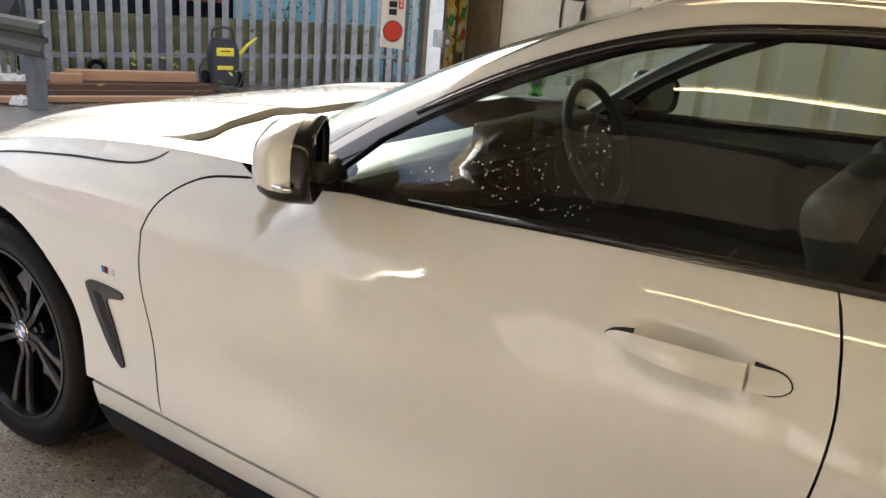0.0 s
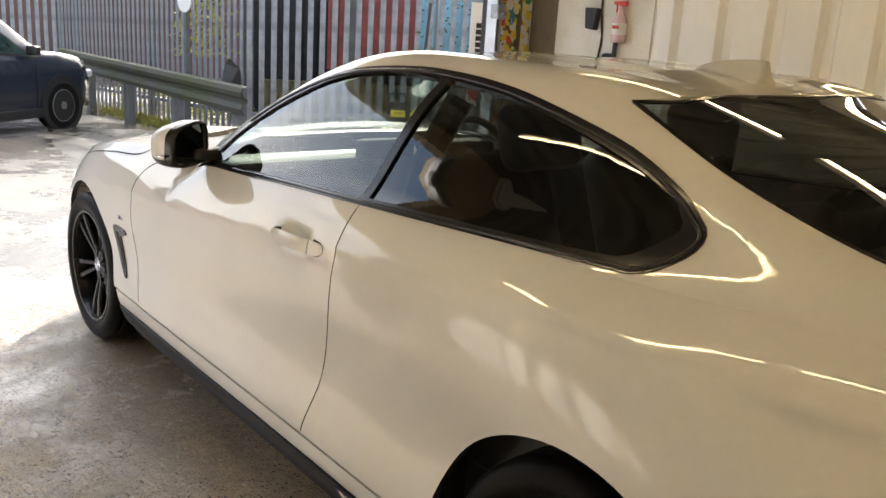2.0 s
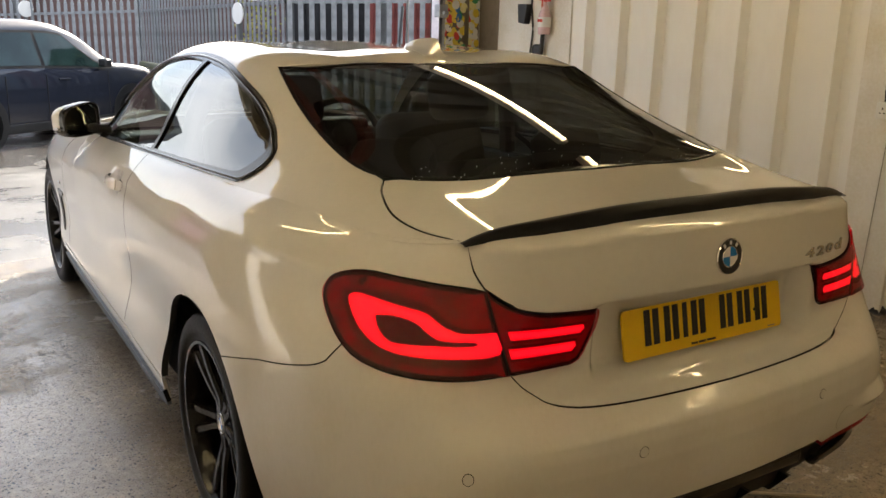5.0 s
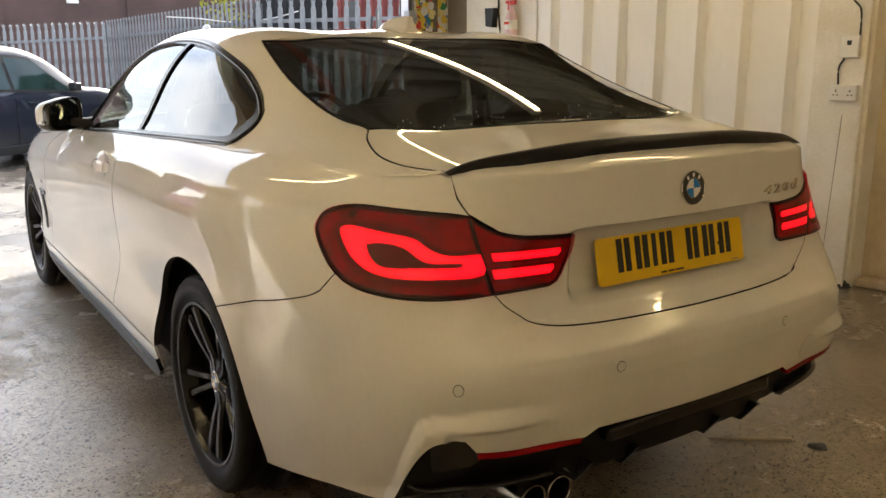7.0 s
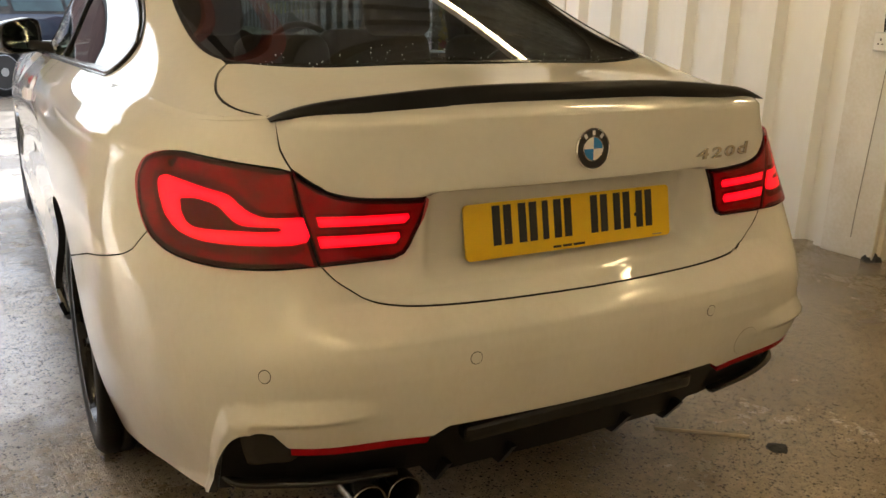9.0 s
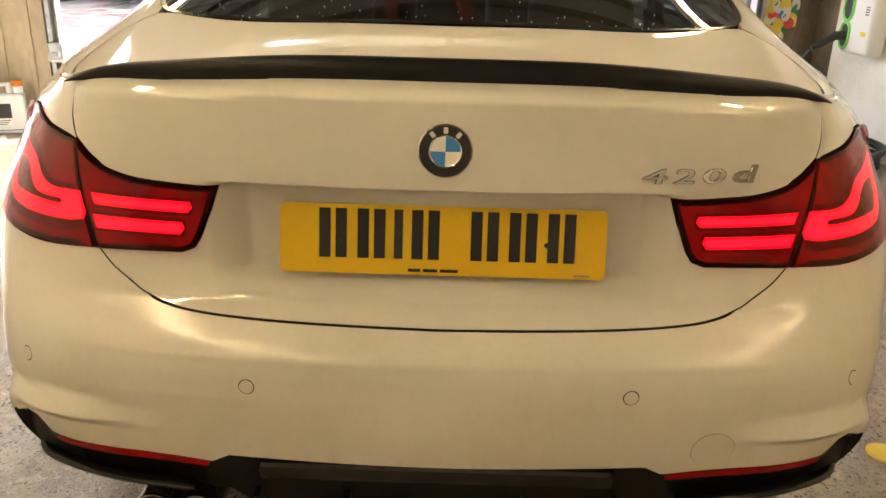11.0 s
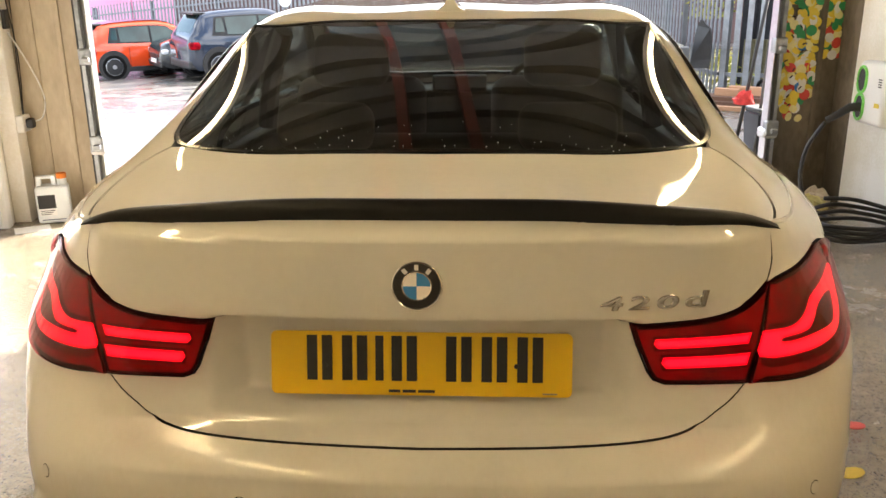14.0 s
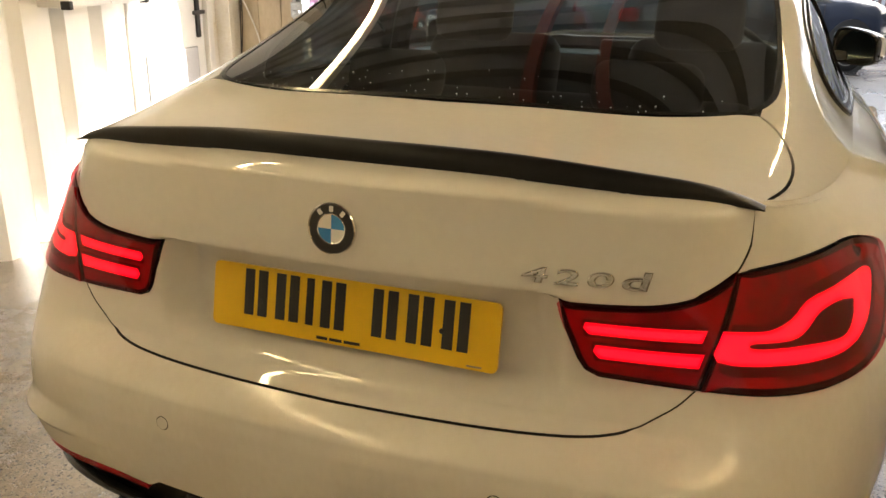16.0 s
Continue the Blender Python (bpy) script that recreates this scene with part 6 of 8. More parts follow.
# ---- white cupboard hung on the side wall
def wall_cupboard():
    o = empty("wall_cupboard")
    g_ob(o, Matrix.Translation((WALL_L, 1.44, 1.10)))
    tagged(o, "white metal wall cupboard with black corner caps", "cupboard")
    bm = bmesh.new()
    box(bm, -0.002, 0.16, -0.32, 0.32, 0.0, 0.62, bevel=0.008)
    part("carcass", bm, UPVC, o)
    for y0, y1 in ((-0.315, -0.003), (0.003, 0.315)):
        bm = bmesh.new()
        box(bm, 0.160, 0.176, y0, y1, 0.006, 0.614, bevel=0.005)
        leaf = part("cupboard_door", bm, UPVC, o)
        bm = bmesh.new()
        q = y1 - 0.035 if y0 < -0.1 else y0 + 0.035
        box(bm, 0.175, 0.192, q - 0.007, q + 0.007, 0.24, 0.36, bevel=0.004)
        part("handle", bm, STEEL, leaf)
    for y in (-0.312, 0.312):
        for z in (0.012, 0.608):
            bm = bmesh.new()
            box(bm, 0.13, 0.182, y - 0.014, y + 0.014, z - 0.020, z + 0.020, bevel=0.006)
            part("corner_cap", bm, PLASTIC, o)


wall_cupboard()


# ---- sockets and cables on the walls
def socket_box(name, label, at, w, h, holes, rz=0.0):
    o = empty(name)
    g_ob(o, Matrix.Translation(at) @ Matrix.Rotation(radians(rz), 4, 'Z'))
    tagged(o, label, "socket")
    bm = bmesh.new()
    box(bm, -w / 2, w / 2, -0.035, 0.0, -h / 2, h / 2, bevel=0.006)
    part("face", bm, UPVC, o)
    for x, z, a, b in holes:
        bm = bmesh.new()
        box(bm, x - a, x + a, -0.0365, -0.030, z - b, z + b)
        part("slot", bm, INK, o)
    return o


pins = [(-0.038, 0.010, 0.003, 0.006), (-0.048, -0.012, 0.004, 0.003), (-0.028, -0.012, 0.004, 0.003), (0.038, 0.010, 0.003, 0.006), (0.028, -0.012, 0.004, 0.003), (0.048, -0.012, 0.004, 0.003)]
socket_box("wall_socket", "white double socket on the white post", (WALL_R - 0.037, -0.29, 1.07), 0.146, 0.086, pins, -90)
socket_box("junction_box", "small white junction box on the post", (WALL_R - 0.037, -0.30, 1.31), 0.10, 0.115, [(0.0, 0.02, 0.012, 0.012)], -90)


def cable(name, label, pts, r, material, n=6):
    bm = bmesh.new()
    sweep(bm, smooth_line([GARAGE @ Vector(p) for p in pts], n), r, seg=7)
    return tagged(mesh_ob(name, bm, material, smooth=True), label, "cable")


cable("power_cable", "thin dark cable clipped to the post", [(WALL_R - 0.045, -0.25, 1.11), (WALL_R - 0.045, -0.245, 1.2), (WALL_R - 0.045, -0.27, 1.25)], 0.005, PLASTIC)
cable("power_cable", "thin dark cable rising up the post", [(WALL_R - 0.045, -0.34, 1.36), (WALL_R - 0.045, -0.33, 1.5), (WALL_R - 0.045, -0.27, 1.62), (WALL_R - 0.045, -0.29, 2.1), (WALL_R - 0.045, -0.29, 2.6)], 0.005, PLASTIC)
cable("thin_wire", "thin grey wire running down the post", [(WALL_R - 0.0385, -0.285, 0.95), (WALL_R - 0.0385, -0.26, 0.3), (WALL_R - 0.0385, -0.255, 0.1)], 0.0018, SEAM)
for a, b in ((1.62, 2.9), (1.95, 2.4)):
    cable("thin_cable", "thin cable hanging on the white pillar", [(WALL_L + 0.105, FRONT - 0.10, min(b, 2.6)), (WALL_L + 0.11, FRONT - 0.07, 1.5), (WALL_L + 0.12, FRONT - 0.02, a - 0.6), (WALL_L + 0.11, FRONT - 0.06, 0.62)], 0.0035, PLASTIC)
cable("white_cable", "white cable drooping from the socket", [(WALL_L + 0.11, FRONT - 0.09, 1.15), (WALL_L + 0.16, FRONT - 0.03, 1.0), (WALL_L + 0.24, FRONT - 0.03, 0.78), (WALL_L + 0.22, FRONT - 0.04, 0.64), (WALL_L + 0.14, FRONT - 0.06, 0.61)], 0.005, UPVC)
o = empty("plug_socket")
g_ob(o, Matrix.Translation((WALL_L + 0.10, FRONT - 0.09, 0.61)))
tagged(o, "metal-clad socket with black plug", "socket")
bm = bmesh.new()
box(bm, -0.002, 0.04, -0.06, 0.06, -0.05, 0.05, bevel=0.006)
part("box", bm, UPVC, o)
bm = bmesh.new()
box(bm, 0.038, 0.085, -0.028, 0.028, -0.03, 0.03, bevel=0.012)
part("plug", bm, PLASTIC, o)
o = gbox("switch_box", (WALL_L + 0.098, WALL_L + 0.125, FRONT - 0.13, FRONT - 0.07, 1.17, 1.28), PLASTIC, "small black switch box on the pillar", "switch", "", 0.006)


# ---- five-litre bottle and litter by the pillar
def jerry_bottle():
    o = empty("plastic_bottle")
    g_ob(o, Matrix.Translation((-2.25, FRONT - 0.15, 0.0)) @ Matrix.Rotation(radians(12), 4, 'Z'))
    tagged(o, "translucent white plastic canister, black label, red cap", "canister")
    bm = bmesh.new()
    box(bm, -0.095, 0.095, -0.065, 0.065, 0.002, 0.235, bevel=0.022, segs=3)
    box(bm, -0.085, 0.03, -0.02, 0.02, 0.275, 0.295, bevel=0.008)
    box(bm, -0.085, -0.055, -0.02, 0.02, 0.22, 0.29, bevel=0.008)
    box(bm, 0.0, 0.03, -0.02, 0.02, 0.22, 0.29, bevel=0.008)
    cyl(bm, 0.028, 0.05, Matrix.Translation((0.062, 0, 0.255)), 20)
    part("canister_body", bm, HDPE, o)
    bm = bmesh.new()
    cyl(bm, 0.030, 0.030, Matrix.Translation((0.062, 0, 0.290)), 20)
    part("cap", bm, ORANGE, o)
    bm = bmesh.new()
    box(bm, -0.080, 0.02, -0.0665, -0.064, 0.10, 0.185)
    part("black_label", bm, INK, o)
    bm = bmesh.new()
    box(bm, -0.080, 0.02, -0.0665, -0.064, 0.055, 0.097)
    lab = part("white_label", bm, UPVC, o)
    for k in range(3):
        bm = bmesh.new()
        box(bm, -0.07, 0.01 - 0.01 * k, -0.0675, -0.066, 0.084 - 0.011 * k, 0.088 - 0.011 * k)
        part("label_bar", bm, INK, lab)
    bm = bmesh.new()
    box(bm, -0.088, 0.088, -0.0655, 0.0655, 0.006, 0.05, bevel=0.02)
    part("dark_liquid", bm, LIQUID, o)


HDPE = mat("translucent_hdpe", (0.72, 0.75, 0.76), 0.4, var=0.06)
LIQUID = mat("bluish_liquid", (0.12, 0.15, 0.20), 0.2)


def rag(name, label, at, size, material, seed=0, height=0.35):
    """A crumpled cloth or bit of litter lying on the floor."""
    rnd = random.Random(seed)
    bm = bmesh.new()
    bmesh.ops.create_icosphere(bm, subdivisions=3, radius=1.0)
    for v in bm.verts:
        k = noise.noise(v.co * 2.1 + Vector((seed * 3.7, 0, 0))) * 0.5 + noise.noise(v.co * 5.0 + Vector((seed, 1, 0))) * 0.25
        v.co = Vector((v.co.x * (1 + k), v.co.y * (1 - k * 0.5), max(0.0, v.co.z * height * (1 + 1.4 * k)))) * size
    ob = mesh_ob(name, bm, material, smooth=False)
    tagged(ob, label, name.replace("_", " "))
    ob.matrix_world = GARAGE @ pose(*at, 0, 0, rnd.uniform(0, 360))
    return ob


def cloth_mat(name, c):
    return mat(name, c, 0.9, var=0.3, scale=30, bump=0.4, bscale=150)


YCLOTH, PURPLE, ORANGE, WHITECL, DARKCL, REDCL = (cloth_mat(n, c) for n, c in (("yellow_cloth", (0.62, 0.55, 0.22)), ("purple_cloth", (0.16, 0.10, 0.18)), ("orange_wrap", (0.75, 0.22, 0.03)), ("pale_cloth", (0.62, 0.60, 0.56)), ("dark_cloth", (0.04, 0.04, 0.045)), ("red_wrap", (0.6, 0.05, 0.05))))
jerry_bottle()
rag("cloth", "pale yellow crumpled cloth by the wall", (2.55, 2.62, 0), 0.11, YCLOTH, 1, 0.6)
rag("cloth", "dull purple rag on the floor", (2.38, 2.72, 0), 0.08, PURPLE, 2)
rag("cloth", "dark rag on the floor", (2.28, 2.60, 0), 0.09, DARKCL, 3)
rag("cloth", "brown crumpled rag against the wall", (2.66, 2.76, 0), 0.09, BEIGE, 4, 0.9)
rag("litter", "orange wrapper by the canister", (-2.10, FRONT - 0.10, 0), 0.05, ORANGE, 5)
rag("litter", "yellow and dark wrapper on the floor", (-2.0, FRONT - 0.05, 0), 0.06, YCLOTH, 6, 0.6)
rag("litter", "dark crumpled wrapper on the floor", (-2.08, FRONT - 0.03, 0), 0.07, DARKCL, 7, 0.6)
rag("litter", "small dark leaf on the floor", (1.02, -0.55, 0), 0.02, DARKCL, 8, 0.2)
rag("litter", "small dark leaf on the floor", (0.72, -1.20, 0), 0.03, DARKCL, 9, 0.2)
rag("litter", "grit at the foot of the post", (WALL_R + 0.0, -0.36, 0), 0.05, DARKCL, 10, 0.8)
tagged(g_ob(mesh_ob("paper", (lambda bm: (box(bm, -0.10, 0.10, -0.07, 0.07, 0, 0.002), bm)[1])(bmesh.new()), UPVC), pose(-2.33, 2.62, 0.001, 0, 0, 24)), "creased white paper on the floor", "paper")
tagged(g_ob(mesh_ob("stick", (lambda bm: (sweep(bm, [(0.50, -0.93, 0.006), (0.70, -1.12, 0.006)], 0.005, seg=6), bm)[1])(bmesh.new()), BEIGE)), "thin pale stick on the floor", "stick")


# ---- floor stickers
def disc(name, label, at, r, material, rz=0, squash=1.0):
    bm = bmesh.new()
    cyl(bm, r, 0.002, Matrix.Diagonal((1, squash, 1, 1)) @ Matrix.Translation((0, 0, 0.001)), 20)
    ob = mesh_ob(name, bm, material)
    tagged(ob, label, "sticker")
    ob.matrix_world = GARAGE @ pose(*at, 0, 0, rz)
    return ob


STICK = [mat("sticker_" + n, c, 0.45, var=0.08, scale=20) for n, c in (("yellow", (0.78, 0.60, 0.06)), ("green", (0.03, 0.28, 0.10)), ("white", (0.75, 0.75, 0.72)), ("red", (0.65, 0.06, 0.04)), ("blue", (0.04, 0.20, 0.55)), ("pale", (0.80, 0.74, 0.35)))]
disc("floor_sticker", "worn yellow round sticker on the floor", (1.17, -0.38, 0), 0.045, STICK[0], 20, 0.6)
disc("floor_sticker", "worn yellow round sticker on the floor", (1.08, -0.71, 0), 0.045, STICK[0], 50)
disc("floor_sticker", "faded red sticker on the floor", (1.33, -0.11, 0), 0.035, STICK[3], 0, 0.7)


# ---- hook, cable and spray bottle at the wall
def wall_hook():
    o = empty("cable_holster")
    g_ob(o, Matrix.Translation((WALL_R - 0.045, 2.40, 1.52)))
    tagged(o, "black holster with hanging cable on the wall", "holster")
    bm = bmesh.new()
    prism(bm, [(-0.045, 0.07), (0.045, 0.07), (0.035, -0.06), (-0.025, -0.07)], Matrix(((0, 0, 1, -0.03), (1, 0, 0, 0), (0, 1, 0, 0.02), (0, 0, 0, 1))), 0.06)
    part("holster_body", bm, PLASTIC, o)
    bm = bmesh.new()
    sweep(bm, smooth_line([(0.02, -0.04, 0.6), (0.02, -0.05, 0.1), (0.02, -0.07, -0.1), (0.02, -0.05, -0.3), (0.02, -0.06, -0.6)], 5), 0.007, seg=6)
    part("cord", bm, PLASTIC, o)
    bm = bmesh.new()
    box(bm, -0.02, 0.02, -0.20, -0.10, -0.27, -0.19, bevel=0.02)
    part("grip", bm, PLASTIC, o)


wall_hook()


def spray_bottle():
    o = empty("spray_bottle")
    g_ob(o, Matrix.Translation((WALL_R - 0.062, 2.18, 1.40)) @ Matrix.Rotation(radians(-90), 4, 'Z'))
    tagged(o, "clear spray bottle with pink liquid and red trigger", "spray bottle")
    bm = bmesh.new()
    lathe(bm, [(0.0, 0.0), (0.042, 0.0), (0.045, 0.01), (0.045, 0.13), (0.030, 0.17), (0.014, 0.20), (0.013, 0.225), (0.0, 0.225)], None, 20)
    part("bottle_body", bm, PINKPL, o, smooth=True)
    bm = bmesh.new()
    lathe(bm, [(0.0461, 0.05), (0.0461, 0.12)], None, 20)
    lb = part("label", bm, UPVC, o)
    bm = bmesh.new()
    for k in range(4):
        box(bm, -0.022 + 0.012 * k, -0.013 + 0.012 * k, -0.050, -0.0462, 0.085, 0.105)
    part("label_bar", bm, STICK[3], lb)
    bm = bmesh.new()
    box(bm, -0.012, 0.045, -0.012, 0.012, 0.225, 0.258, bevel=0.006)
    box(bm, -0.055, -0.01, -0.009, 0.009, 0.235, 0.256, bevel=0.004)
    box(bm, -0.035, -0.026, -0.006, 0.006, 0.185, 0.24, bevel=0.003)
    part("trigger", bm, STICK[3], o)


PINKPL = mat("pink_plastic", (0.82, 0.58, 0.62), 0.25, var=0.15, scale=15)
spray_bottle()


# ---- charger on the pillar with its cable coiled on the floor
def charger():
    o = empty("car_charger")
    g_ob(o, Matrix.Translation((WALL_R - 0.017, 2.325, 0.755)) @ Matrix.Rotation(radians(-90), 4, 'Z'))
    tagged(o, "white wall charger with green rings, cable plugged in", "charger")
    bm = bmesh.new()
    box(bm, -0.15, 0.16, -0.115, 0.0, -0.185, 0.185, bevel=0.035, segs=4)
    part("charger_body", bm, UPVC, o)
    for z in (0.075, -0.085):
        bm = bmesh.new()
        ring = [(-0.085 + 0.046 * math.cos(a) * (1 if abs(math.cos(a)) > 0 else 1), z + 0.075 * math.copysign(abs(math.sin(a)) ** 0.8, math.sin(a))) for a in [2 * math.pi * k / 24 for k in range(24)]]
        sweep(bm, [(x, -0.117, y) for x, y in ring], 0.010, closed=True, seg=6)
        part("green_ring", bm, GREENPL, o)
        bm = bmesh.new()
        prism(bm, [(x, y) for x, y in ring], Matrix(((1, 0, 0, 0), (0, 0, -1, -0.112), (0, 1, 0, 0), (0, 0, 0, 1))), 0.006)
        part("port", bm, PLASTIC, o)
    bm = bmesh.new()
    box(bm, 0.07, 0.118, -0.118, -0.11, -0.07, -0.045)
    part("warning_label", bm, STICK[0], o)
    bm = bmesh.new()
    for k in range(4):
        box(bm, 0.085, 0.118, -0.118, -0.112, 0.09 - 0.014 * k, 0.096 - 0.014 * k)
    part("text_bar", bm, INK, o)
    bm = bmesh.new()
    sweep(bm, [(-0.085, -0.11, -0.085), (-0.09, -0.17, -0.09), (-0.10, -0.22, -0.125), (-0.115, -0.29, -0.17)], lambda t: 0.030 - 0.010 * t, seg=12)
    part("plug_handle", bm, PLASTIC, o)
    bm = bmesh.new()
    sweep(bm, smooth_line([(0.11, -0.04, 0.19), (0.11, -0.04, 0.35), (0.12, -0.02, 0.8)], 4), 0.016, seg=8)
    part("supply_conduit", bm, PLASTIC, o)


GREENPL = mat("green_plastic", (0.18, 0.62, 0.10), 0.35)
charger()
coil = [(2.485, 2.44, 0.575), (2.41, 2.48, 0.41), (2.39, 2.48, 0.22), (2.42, 2.40, 0.06), (2.48, 2.25, 0.02)]
for k in range(46):
    a = 2.4 + 2 * math.pi * k / 11.5
    coil.append((2.47 + (0.26 + 0.03 * math.sin(1.7 * k)) * math.cos(a), 1.96 + (0.20 + 0.02 * math.cos(2.1 * k)) * math.sin(a), 0.015 + 0.0022 * k + 0.06 * max(0, math.sin(a)) * (k / 46)))
c = cable("charging_cable", "thick black charging cable coiled on the floor", coil, 0.013, PLASTIC, 4)


# ---- the sheet of stickers on the board
def sticker_board():
    rnd = random.Random(5)
    board = empty("sticker_collage")
    g_ob(board, Matrix.Translation((2.385, FRONT, 0)))
    tagged(board, "overlapping round coloured stickers on a board", "stickers")
    mesh = {}
    for i in range(len(STICK)):
        bm = bmesh.new()
        cyl(bm, 0.036, 0.0016, Matrix.Rotation(radians(90), 4, 'X'), 14)
        me = bpy.data.meshes.new("sticker")
        bm.to_mesh(me)
        bm.free()
        me.materials.append(STICK[i])
        mesh[i] = me
    k = 0
    for row in range(38):
        z = 0.53 + row * 0.037
        cols = [0.035, 0.075, 0.115, 0.155, 0.195, 0.23] if z > 0.64 else [0.09, 0.13, 0.17]
        if z > 0.93:
            cols = cols + [0.31, 0.345, 0.38]
        for cx in cols:
            if rnd.random() < 0.12:
                continue
            i = rnd.choices(range(6), (5, 1.3, 3, 1.2, 0.6, 3))[0]
            o = new("sticker", mesh[i])
            o.parent = board
            k += 1
            o.matrix_basis = pose(cx + rnd.uniform(-0.02, 0.02), -0.003 - 0.0018 * (k % 6), z + rnd.uniform(-0.016, 0.016), rnd.uniform(-4, 4), rnd.uniform(0, 360), rnd.uniform(-4, 4)) @ Matrix.Diagonal((rnd.uniform(0.6, 1.1), 1, rnd.uniform(0.75, 1.1), 1))
    bm = bmesh.new()
    for j in range(26):
        z, x = 0.62 + 0.055 * j + rnd.uniform(-0.01, 0.01), rnd.uniform(0.05, 0.17)
        box(bm, -0.013, 0.013, -0.001, 0.001, -0.004, 0.004, m=pose(x, -0.0155, z, 0, rnd.uniform(-60, 60), 0))
    part("printed_bar", bm, INK, board)["kind"] = "stuff"
    board["kind"] = ""
    return board


sticker_board()


# ---------------------------------------------------------------- the yard
def yard_z(x, y):
    """The yard falls away from the workshop."""
    side = 0.012 if x > 0 else 0.012 + 0.042 * max(0.0, min(1.0, (y - 6) / 12))
    return -0.03 * (y - 4.5) + side * max(-20, min(20, x))


def yard():
    bm = bmesh.new()
    rows = [[bm.verts.new((x, y, min(yard_z(x, y), 0.0 if y > 4 else -0.2) - 0.012)) for x in (-300, -20, -12, -6, 0, 20, 300)] for y in (-300, 3.9, 4.3, 6, 8, 10, 12, 15, 18, 24, 32, 80)]
    for a, b in zip(rows, rows[1:]):
        for i in range(6):
            bm.faces.new((a[i], a[i + 1], b[i + 1], b[i]))
    far = [bm.verts.new((x, 600, yard_z(x, 80) - 0.012)) for x in (-300, -20, -12, -6, 0, 20, 300)]
    for i in range(6):
        bm.faces.new((rows[-1][i], rows[-1][i + 1], far[i + 1], far[i]))
    return mesh_ob("ground", bm, ASPHALT)


tagged(yard(), "sunlit worn concrete yard", "ground", kind="structure")
build_car()


def on_yard(x, y, dz=0.0, rz=0.0):
    return pose(x, y, yard_z(x, y) - 0.012 + dz, 0, 0, rz)


def fence_run(p, q, h=2.15, pitch=0.155, sink=(0.0, 0.0)):
    fence = empty("palisade_fence")

    def foot(c):
        t = (c - a).length / (b - a).length
        return yard_z(c.x, c.y) + sink[0] + (sink[1] - sink[0]) * t
    a, b = Vector((*p, 0)), Vector((*q, 0))
    n = int((b - a).length / pitch)
    d = (b - a).normalized()
    side = Vector((d.y, -d.x, 0))
    tagged(fence, "grey galvanised steel palisade fence", "fence")
    bm = bmesh.new()
    prism(bm, [(-0.036, -0.3), (0.036, -0.3), (0.036, h - 0.16), (0.022, h - 0.10), (0.036, h), (0.012, h - 0.05), (0.0, h + 0.02), (-0.012, h - 0.05), (-0.036, h), (-0.022, h - 0.10), (-0.036, h - 0.16)], Matrix(((1, 0, 0, 0), (0, 0, 1, 0), (0, 1, 0, 0), (0, 0, 0, 1))), 0.012)
    pale = bpy.data.meshes.new("pale")
    bm.to_mesh(pale)
    bm.free()
    pale.materials.append(PALE)
    ang = math.atan2(d.y, d.x)
    for i in range(n + 1):
        c = a + d * (pitch * i)
        o = new("pale", pale)
        o.parent = fence
        o.matrix_basis = Matrix.Translation((c.x, c.y, foot(c) + 0.03)) @ Matrix.Rotation(ang, 4, 'Z')
    for z in (0.28, h - 0.30):
        bm = bmesh.new()
        u = [bm.verts.new(k) for k in [w + side * o2 + Vector((0, 0, foot(w) + z + dz)) for w in (a, b) for o2, dz in ((0.014, 0), (0.06, 0), (0.06, 0.05), (0.014, 0.05))]]
        for i in range(4):
            bm.faces.new((u[i], u[(i + 1) % 4], u[4 + (i + 1) % 4], u[4 + i]))
        part("rail", bm, PALE, fence)
    k = 0.0
    while k < (b - a).length:
        c = a + d * k
        bm = bmesh.new()
        box(bm, -0.05, 0.05, -0.045, 0.045, -0.6, h - 0.02, m=Matrix.Translation((c.x + side.x * 0.1, c.y + side.y * 0.1, foot(c))) @ Matrix.Rotation(ang, 4, 'Z'))
        part("post", bm, POST, fence)
        k += 2.75
    return fence


CORNER_TOP = 1.90 - 2.17 - yard_z(2.55, 16.8)
PALE = mat("weathered_zinc", (0.27, 0.285, 0.31), 0.5, metal=0.3, var=0.35, scale=6, bump=0.1)
POST = mat("dull_post", (0.13, 0.135, 0.14), 0.7, var=0.3, scale=5)
fence_run((3.15, 10.6), (2.58, 16.7), sink=(0.0, CORNER_TOP))
fence_run((9.0, 6.9), (3.2, 10.5))
fence_run((2.55, 16.8), (-3.3, 22.4), sink=(CORNER_TOP, 0.10))
fence_run((-3.35, 22.5), (-18, 30.0), sink=(0.10, -0.25))


